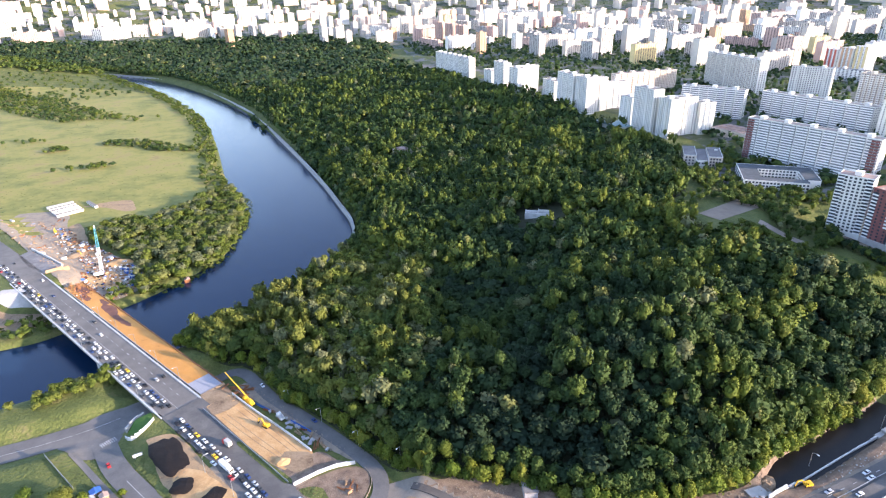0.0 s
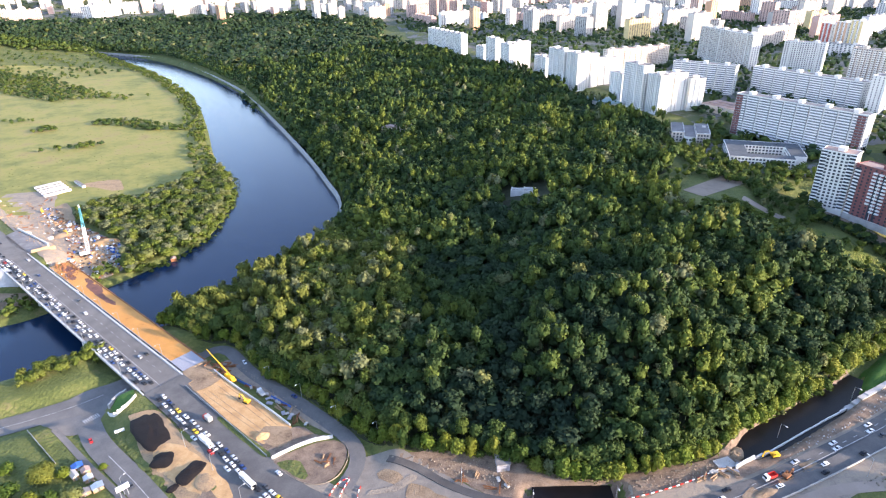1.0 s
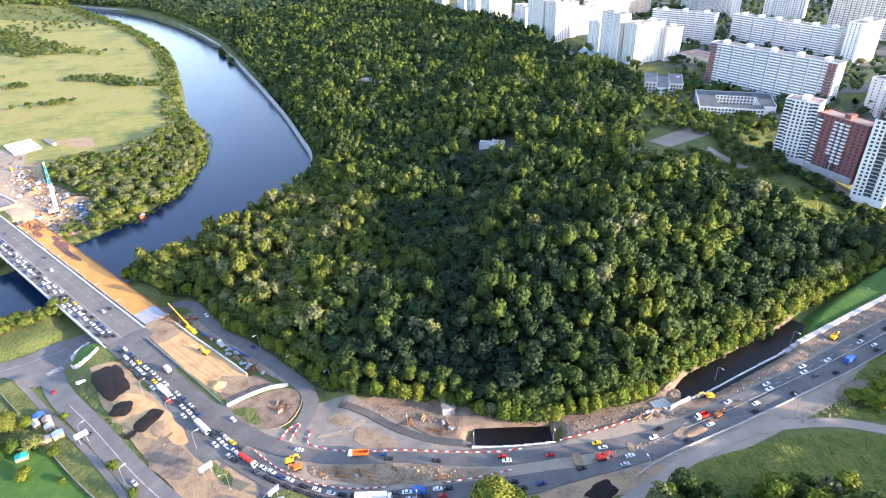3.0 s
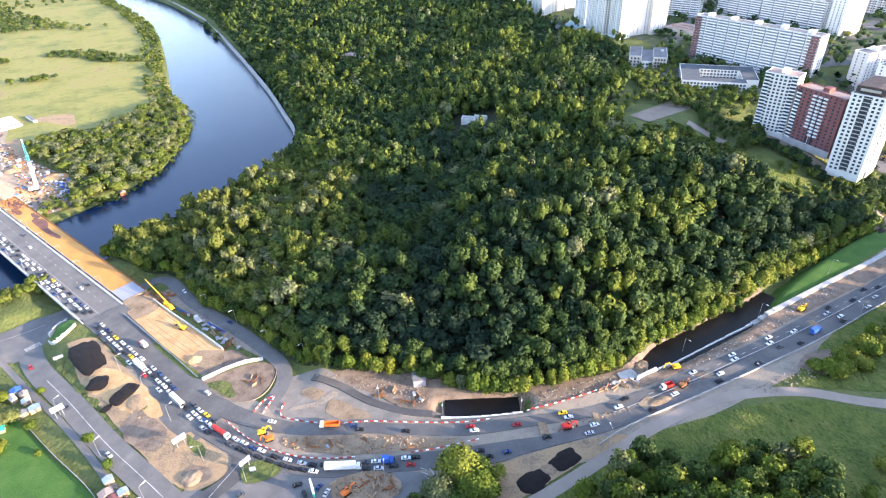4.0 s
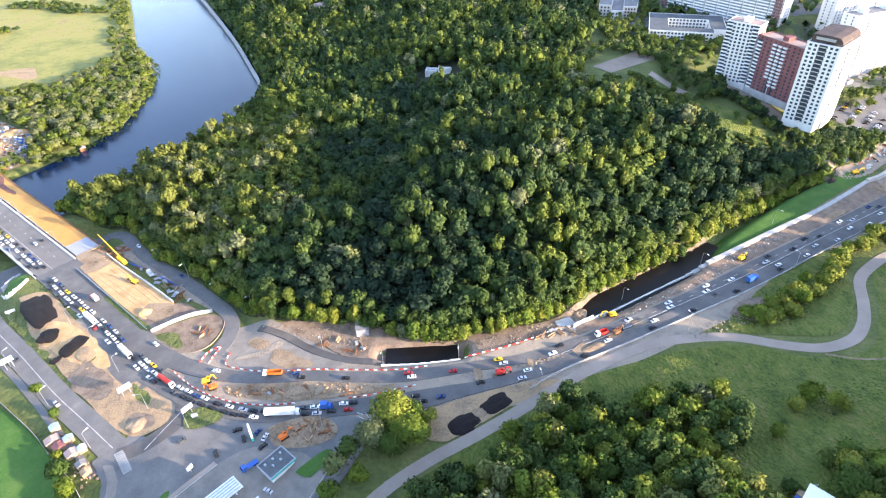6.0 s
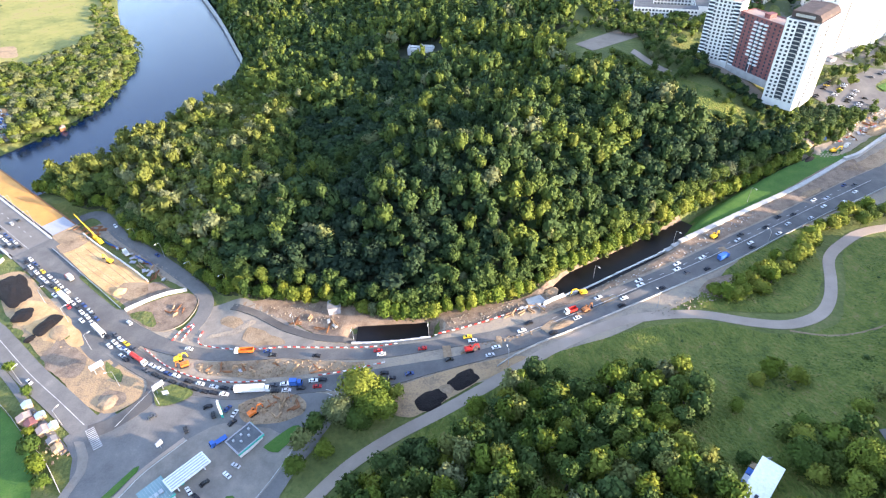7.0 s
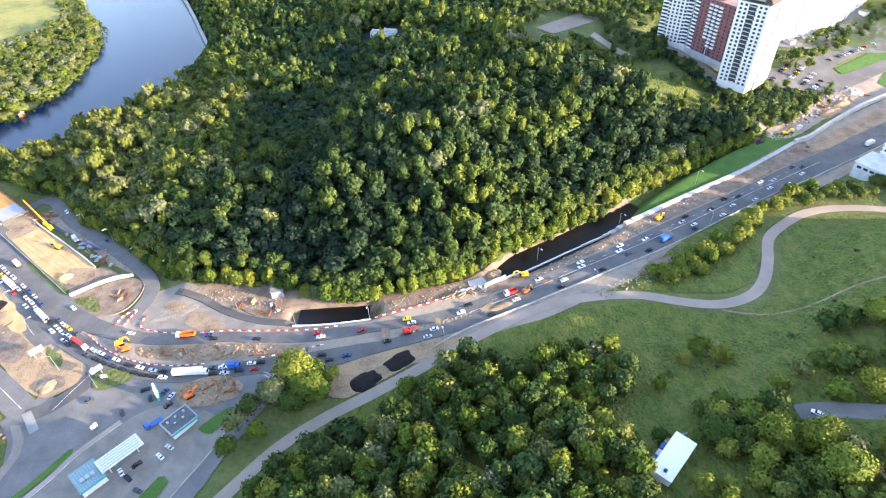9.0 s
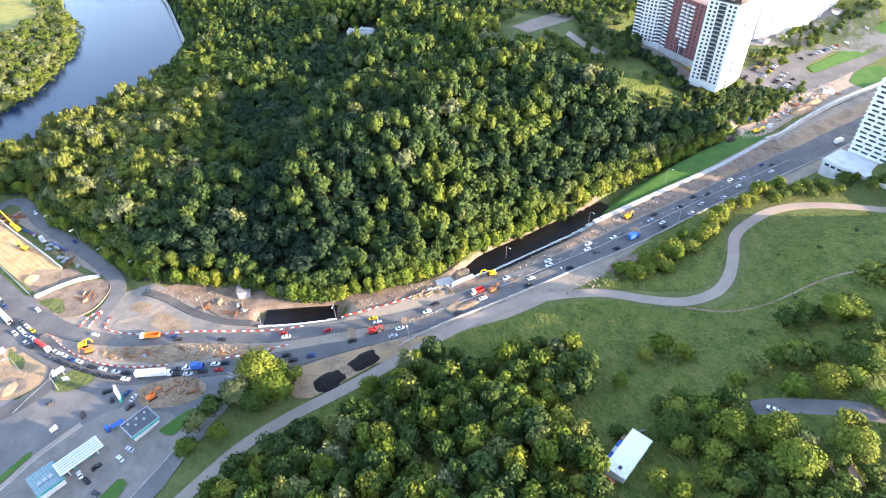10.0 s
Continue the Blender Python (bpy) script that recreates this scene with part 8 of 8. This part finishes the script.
def unit(name, mat):
    """One shared piece a metre each way, scaled where it is used."""
    if (name, mat) not in UNIT:
        UNIT[name, mat] = Geo().box(-0.5, -0.5, 0, 0.5, 0.5, 1.0, taper=0.06).mesh(name, mat)
    return UNIT[name, mat]


def clutter(poly, n, seed, names, spacing=5.0, scale=1.0):
    """Stacked materials, crates and cabins strewn over a site."""
    rng = np.random.default_rng(seed)
    pts = scatter(poly, spacing, seed)
    rng.shuffle(pts)
    for x, y in pts[:n]:
        name, label, cat, mat, (a, b, c) = names[rng.integers(len(names))]
        a, b = a * rng.uniform(0.7, 1.2) * scale, b * scale
        m = pose(x, y, zat(x, y) + 0.4, 0, 0, rng.uniform(0, 180))
        if name in ("site_cabin", "material_crate"):
            t = thing(name, label, cat, m, "site materials")
            part("body", unit("body", mat), None, t, m=Matrix.Diagonal((a, b, c * 0.93, 1)))
            part("lid", unit("lid", "concrete"), None, t, m=Matrix.Translation((0, 0, c * 0.93)) @ Matrix.Diagonal((a + 0.2, b + 0.2, c * 0.07, 1)))
            if name == "site_cabin":
                part("door", unit("door", "steel"), None, t, m=pose(-a * 0.2, -b / 2, 0.1) @ Matrix.Diagonal((0.9, 0.1, 2.0, 1)))
                part("window", unit("window", "darkglass"), None, t, m=pose(a * 0.2, -b / 2, 1.0) @ Matrix.Diagonal((1.2, 0.1, 1.0, 1)))
            continue
        t = thing(name, label, cat, m, "site materials")
        if name in ("timber_stack", "steel_stack"):
            for k in range(int(rng.integers(3, 6))):
                part("beam", unit("beam", mat), None, t, m=pose(rng.uniform(-0.5, 0.5), b * rng.uniform(-0.5, 0.5), c * (k % 2) / 2, 0, 0, rng.uniform(-9, 9)) @ Matrix.Diagonal((a * rng.uniform(0.7, 1.1), 0.34, c / 2, 1)))
        else:
            for k in range(3):
                part("sheet", unit("sheet", mat), None, t, m=pose(rng.uniform(-0.2, 0.2), rng.uniform(-0.2, 0.2), c * k / 3, 0, 0, rng.uniform(-8, 8)) @ Matrix.Diagonal((a, b, c / 3.6, 1)))


def rubble(poly, spacing, seed, mat, label, size=0.5, z=None):
    """Loose broken lumps spread over the ground, too many to count."""
    rng = np.random.default_rng(seed)
    g = Geo()
    for x, y in scatter(poly, spacing, seed, 0.75):
        r = size * rng.uniform(0.3, 1.5)
        g.box(-r, -r * rng.uniform(0.4, 1), -0.2, r, r * 0.7, r * rng.uniform(0.4, 1.0), pose(x, y, zat(x, y) + 0.5 if z is None else z, rng.uniform(-20, 20), rng.uniform(-20, 20), rng.uniform(0, 360)), taper=0.45)
    solid("rubble", g, mat, label, "rubble", kind="stuff")


STORE = [("timber_stack", "stack of sawn timber on a building site", "timber", "wood", (6, 2, 1.2)), ("steel_stack", "stack of rusty steel beams on a building site", "steel", "rust", (8, 1.6, 0.9)),
         ("site_cabin", "white site cabin container", "cabin", "whitepaint", (6, 2.4, 2.6)), ("site_cabin", "blue site cabin container", "cabin", "bluepaint", (6, 2.4, 2.6)),
         ("timber_stack", "pile of raw formwork timber", "timber", "wood", (5, 2.4, 0.8)), ("steel_stack", "bundle of rusty reinforcing steel", "steel", "rust", (9, 1.2, 0.5)), ("sheet_stack", "stack of grey steel sheets", "steel", "greyplate", (4, 2, 0.6)),
         ("concrete_stack", "stack of pale concrete slabs", "concrete", "concrete", (3, 1.5, 1.0)), ("material_crate", "grey crate of building materials", "crate", "steel", (2, 1.4, 1.1))]
SITE = STORE[:3] + STORE[4:] + STORE[:2] + STORE[4:6]
clutter([(-300, 462), (-287, 480), (-284, 498), (-306, 532), (-345, 560), (-372, 545), (-345, 500), (-330, 480)], 50, 81, SITE, 4.6)
clutter([(-372, 545), (-345, 562), (-400, 602), (-440, 642), (-450, 668), (-500, 668), (-545, 668), (-480, 602), (-410, 535)], 56, 82, SITE, 5.0)
clutter([(-346, 476), (-342, 492), (-296, 462), (-297, 446)], 24, 94, [STORE[1], STORE[5], STORE[1], STORE[4], STORE[7]], 3.4)
clutter([(-430, 600), (-400, 602), (-398, 586), (-426, 590)], 16, 95, [STORE[0], STORE[4]], 3.2)
clutter([(-320, 524), (-290, 497), (-286, 502), (-314, 534)], 9, 96, [STORE[3], STORE[2], STORE[6]], 4.6)
rubble([(-300, 455), (-285, 475), (-282, 496), (-305, 530), (-345, 560), (-400, 600), (-440, 640), (-480, 660), (-540, 660), (-480, 600), (-400, 525), (-345, 475)], 4.2, 97, "wood", "broken timber and rubbish strewn over a building site", 0.55)
clutter([(-108, 291), (-90, 273), (-74, 258), (-64, 256), (-84, 276), (-100, 290), (-118, 303)], 22, 83, STORE[6:] + STORE[:2] + STORE[7:], 3.6)
clutter([(-150, 318), (-138, 326), (-126, 314), (-138, 308)], 16, 84, [STORE[0], STORE[1], STORE[5]], 3.6)
WASTE = [(-300, 458), (-286, 476), (-284, 497), (-306, 531), (-345, 560), (-400, 600), (-440, 640), (-452, 632), (-410, 580), (-372, 545), (-345, 500), (-330, 482)]
for k_, (mt_, sp_, sz_, lb_) in enumerate((("whitepaint", 8.0, 1.0, "white sacks and crates strewn over a building site"), ("rust", 6.5, 1.1, "rusty steel scrap strewn over a building site"), ("bluepaint", 15.0, 1.3, "blue sheets and drums on a building site"), ("darkpaint", 7.5, 1.0, "dark scrap strewn over a building site"), ("steel", 9.0, 1.1, "grey pipes and plates on a building site"))):
    rubble(WASTE, sp_, 130 + k_, mt_, lb_, sz_)
rubble([along(-168, 28.5), along(-130, 28.5), along(-134, 42), along(-168, 42)], 2.6, 140, "rust", "rusty beams stacked on a bridge deck", 0.9, DECK + 0.1)
rubble([(-142, 318), (-128, 310), (-100, 288), (-72, 262), (-58, 254), (-60, 262), (-82, 280), (-106, 302), (-126, 320)], 2.0, 98, "dust", "broken concrete and rubbish beside a road bed", 0.32)
clutter([(8, 164), (24, 164), (30, 157), (22, 152), (12, 153)], 18, 86, [STORE[0], STORE[1], STORE[5], STORE[4]], 2.6, 0.62)
rubble([(-2, 162), (12, 167), (27, 165), (32, 156), (22, 150), (4, 152)], 1.5, 99, "dirt", "lumps of dug earth round a trench", 0.45)
clutter([(-30, 189), (0, 187), (38, 183), (36, 178), (0, 180), (-26, 184)], 14, 87, [STORE[5], STORE[1], STORE[0], STORE[6]], 3.4, 0.6)
rubble([(-30, 190), (20, 188), (56, 181), (44, 178), (0, 178), (-26, 184)], 1.7, 100, "dirt", "lumps of torn-up earth on a median", 0.5)
rubble([(-8, 229), (28, 224), (46, 211), (44, 204), (20, 213), (0, 222)], 1.9, 101, "dust", "broken concrete on bare earth below a wood", 0.32)
rubble([(92, 206), (124, 212), (152, 221), (158, 215), (130, 206), (100, 198)], 1.8, 102, "dust", "broken concrete and stones on bare earth", 0.34)
clutter([(132, 206), (146, 214), (156, 214), (150, 209), (138, 204)], 12, 88, [STORE[7], STORE[6], STORE[0]], 3.4)
clutter([(395, 362), (440, 396), (478, 414), (486, 408), (440, 388), (400, 360)], 18, 89, SITE)
for k_, (mt_, lb_) in enumerate((("concrete", "broken slabs beside a ramp wall"), ("wood", "boards and spoil beside a ramp wall"), ("steel", "grey pipes beside a ramp wall"), ("redpaint", "red and white site fencing pieces"))):
    rubble([(392, 362), (430, 384), (466, 402), (490, 418), (476, 424), (440, 404), (404, 382)], (3.4, 4.4, 6.0, 11.0)[k_], 160 + k_, mt_, lb_, 0.8)
rubble([(170, 219), (240, 252), (300, 288), (303, 284), (242, 246), (175, 214)], 2.2, 103, "concrete", "broken kerbs and stones below a concrete wall", 0.36)
rubble([(104, 181), (140, 190), (190, 210), (196, 213.5), (150, 194.5), (108, 186)], 2.0, 104, "dirt", "lumps of torn-up earth on a median", 0.5)
rubble([(205, 199), (238, 214), (262, 228), (262, 216), (240, 204), (214, 196)], 1.9, 105, "dust", "lumps of pale earth beside a path", 0.4)
rubble([(-78, 229), (-58, 242), (-46, 238), (-46, 224), (-58, 217)], 2.0, 106, "dirt", "lumps of earth inside a traffic loop", 0.22)
clutter([(-62, 234), (-48, 234), (-48, 225), (-58, 230)], 6, 107, [STORE[5], STORE[0]], 3.2, 0.55)
clutter([(8, 216), (30, 219), (42, 210), (38, 206), (20, 210)], 8, 92, [STORE[0], STORE[7], STORE[5]], 3.4)
for x, y, L, W, a in ((99, 183.7, 4.2, 7.3, 2), (125.4, 187.7, 3.0, 7, -6), (152.5, 195.8, 9, 5, 35), (187.8, 211.3, 9, 5.4, 20), (264.5, 248.6, 4.4, 6.6, 12), (313.5, 283.6, 6.6, 3.4, 25), (172, 204.5, 8, 4, 20)):
    c_, s_ = math.cos(radians(a)), math.sin(radians(a))
    drape("dug_patch", [(x + c_ * u * L / 2 - s_ * v * W / 2, y + s_ * u * L / 2 + c_ * v * W / 2) for u, v in ((-1, -1), (1, -1), (1, 1), (-1, 1))], "dirt", "rectangular dug-up patch in a pavement", "bare ground", lift=0.62, step=1.5, wobble=0.3, close=False)


def shed(x, y, a, w, d, h, roof, label):
    t = thing("shed", label, "shed", pose(x, y, zat(x, y), 0, 0, a), "garden sheds")
    part("wall", Geo().box(-w / 2, -d / 2, -0.3, w / 2, d / 2, h), "wood", t)
    part("roof", Geo().prism([(-w / 2 - 0.3, h), (0, h + 0.9), (w / 2 + 0.3, h)], -d / 2 - 0.3, d / 2 + 0.3), roof, t)
    part("door", Geo().box(-0.5, -d / 2 - 0.06, 0, 0.5, -d / 2 + 0.02, 1.9), "steel", t)


for x, y, a, w, d, roof, label in ((-186.6, 233, 40, 5, 4, "bluepaint", "garden shed with a blue tarpaulin roof"), (-185, 227, 50, 3, 6, "concrete", "garden shed with a pale sheet roof"), (-176, 224.5, 40, 4, 3.4, "whitecon", "garden shed with a pale sheet roof"), (-168, 218.6, 40, 5, 4, "whitecon", "garden shed with a pale sheet roof"),
                             (-180.5, 230, 40, 4, 3.6, "rooftan", "garden shed with a rusty tin roof"), (-173, 215.5, 40, 5, 3, "roof", "garden shed with a dark felt roof"), (-179, 204.5, 30, 5.5, 3.6, "tealpaint", "garden shelter with a green awning"),
                             (-104, 163, 40, 6, 4, "rooftan", "garden shed with a rusty tin roof"), (-99, 159.5, 40, 5, 4, "redbrick", "garden shed with a brown-red roof"), (-96, 163, 40, 4, 3, "steel", "garden shed with a grey tin roof"), (-91, 155, 42, 5, 4, "rooftan", "garden shed with a rusty tin roof"),
                             (-87, 157, 42, 3.4, 3, "whitecon", "garden shed with a pale sheet roof"), (-84, 149, 42, 4, 3, "roof", "garden shed with a dark felt roof"), (-80, 145, 42, 4, 3, "wood", "small timber garden shed"), (-106, 170, 42, 4, 3.4, "steel", "garden shed with a grey tin roof")):
    shed(x, y, a, w, d, 2.3, roof, label)
rubble([(-108, 160), (-104, 170), (-84, 154), (-74, 142), (-80, 138)], 2.2, 108, "wood", "garden clutter and boards between sheds", 0.5)
rubble([(-192, 234), (-184, 236), (-166, 218), (-170, 212), (-182, 222)], 2.2, 109, "rooftan", "garden clutter and boards between sheds", 0.5)
for k in range(6):
    x, y = (-463 - 7.2 * k, 686 + 7.0 * k) if k < 5 else (-452, 716)
    sb = thing("site_barrack", "long pale prefabricated site barrack", "cabin", pose(x, y, zat(x, y) + 0.4, 0, 0, 47 if k < 5 else 137), "site barracks")
    part("wall", Geo().box(-15, -1.8, 0, 15, 1.8, 3.0), "whitecon", sb)
    part("roof", Geo().prism([(-15.2, 3.0), (-15.2, 3.15), (15.2, 3.15), (15.2, 3.0)], -1.9, 1.9), ("roof", "concrete", "roof")[k % 3], sb)
    part("window_grid", windows(Geo(), 30, 3.6, 1, 2.7, 3, 1.2, 1.0, "f", 1.0), "darkglass", sb, m=pose(-15, -1.8, 0))
hs_ = thing("boat_house", "small reddish boat house on the river bank", "hut", pose(-247, 503, WATER + 0.6, 0, 0, 30))
part("wall", Geo().box(-2.5, -2, -2, 2.5, 2, 2.6), "rust", hs_)
part("roof", Geo().prism([(-2.8, 2.6), (0, 4), (2.8, 2.6)], -2.3, 2.3), "rooftan", hs_)


# ---------------- road markings ----------------
def dashes(name, line, off, s0, s1, dash, gap, label, z=None, w=0.3):
    p = np.asarray(line)[:, :2]
    seg = np.hypot(*np.diff(p, axis=0).T)
    cum = np.concatenate([[0], np.cumsum(seg)])
    g = Geo()
    s = s0
    while s + dash < min(s1, cum[-1]):
        pts = []
        for e in (s, s + dash):
            i = min(max(np.searchsorted(cum, e) - 1, 0), len(seg) - 1)
            d = (p[i + 1] - p[i]) / seg[i]
            q = p[i] + d * (e - cum[i])
            zz = (z if z is not None else max(zat(q[0], q[1]), -99)) + 0.56
            for o in (off - w / 2, off + w / 2):
                pts.append((q[0] - d[1] * o, q[1] + d[0] * o, zz))
        g.add(pts, [(0, 2, 3, 1)])
        s += dash + gap
    solid(name, g, "paintline", label, "road marking", kind="structure")


dashes("road_marking_old", OLD, 0, 60, 300, 5.0, 0.05, "white painted centre line", w=0.35)
dashes("road_marking_underpass", UNDER, -1, 5, 130, 5.0, 0.05, "white painted lane line", w=0.35)
dashes("road_marking_north", NORTH, 0, 290, 540, 3, 6, "white dashed lane line")
dashes("road_marking_south", SOUTH, 5.2, 250, 540, 8, 0.05, "white painted edge line", w=0.35)
dashes("road_marking_bridge", BRIDGE_LINE, 18, 185, 395, 3, 6, "white dashed lane line", z=DECK - 0.42)
def zebra(x, y, step_dir, n, heading, label):
    g = Geo()
    for k in range(n):
        c = Vector((x, y)) + Vector((math.cos(radians(step_dir)), math.sin(radians(step_dir)))) * (k - n / 2) * 1.15
        g.box(-2, -0.28, 0, 2, 0.28, 0.02, pose(c.x, c.y, zat(c.x, c.y) + 0.62, 0, 0, heading))
    solid("zebra_crossing", g, "paintline", label, "road marking", kind="structure")


zebra(-66, 150, 128, 12, 218, "worn white zebra crossing")
zebra(-202.5, 276, 50, 8, 140, "worn white zebra crossing")
dashes("road_marking_exit", curve([(-46, 176), (-52, 164), (-58, 154)], 3), 0, 0, 40, 3, 0.05, "white painted lane line", w=0.3)
dashes("road_marking_yard", curve([(34, 148), (26, 132), (14, 112), (4, 92)], 3), 0, 0, 90, 4, 0.05, "white painted edge line", w=0.3)
dashes("road_marking_fork", curve([(44, 166), (48, 158), (47, 146)], 3), 0, 0, 40, 3, 0.05, "white painted edge line", w=0.3)
for k in range(7):
    dashes("road_marking_hatch", np.array([(40 + 1.0 * k, 166.5 - 2.4 * k), (44.5 + 0.3 * k, 164.5 - 2.6 * k)]), 0, 0, 9, 3.2 - 0.25 * k, 9, "white painted hatching", w=0.35)
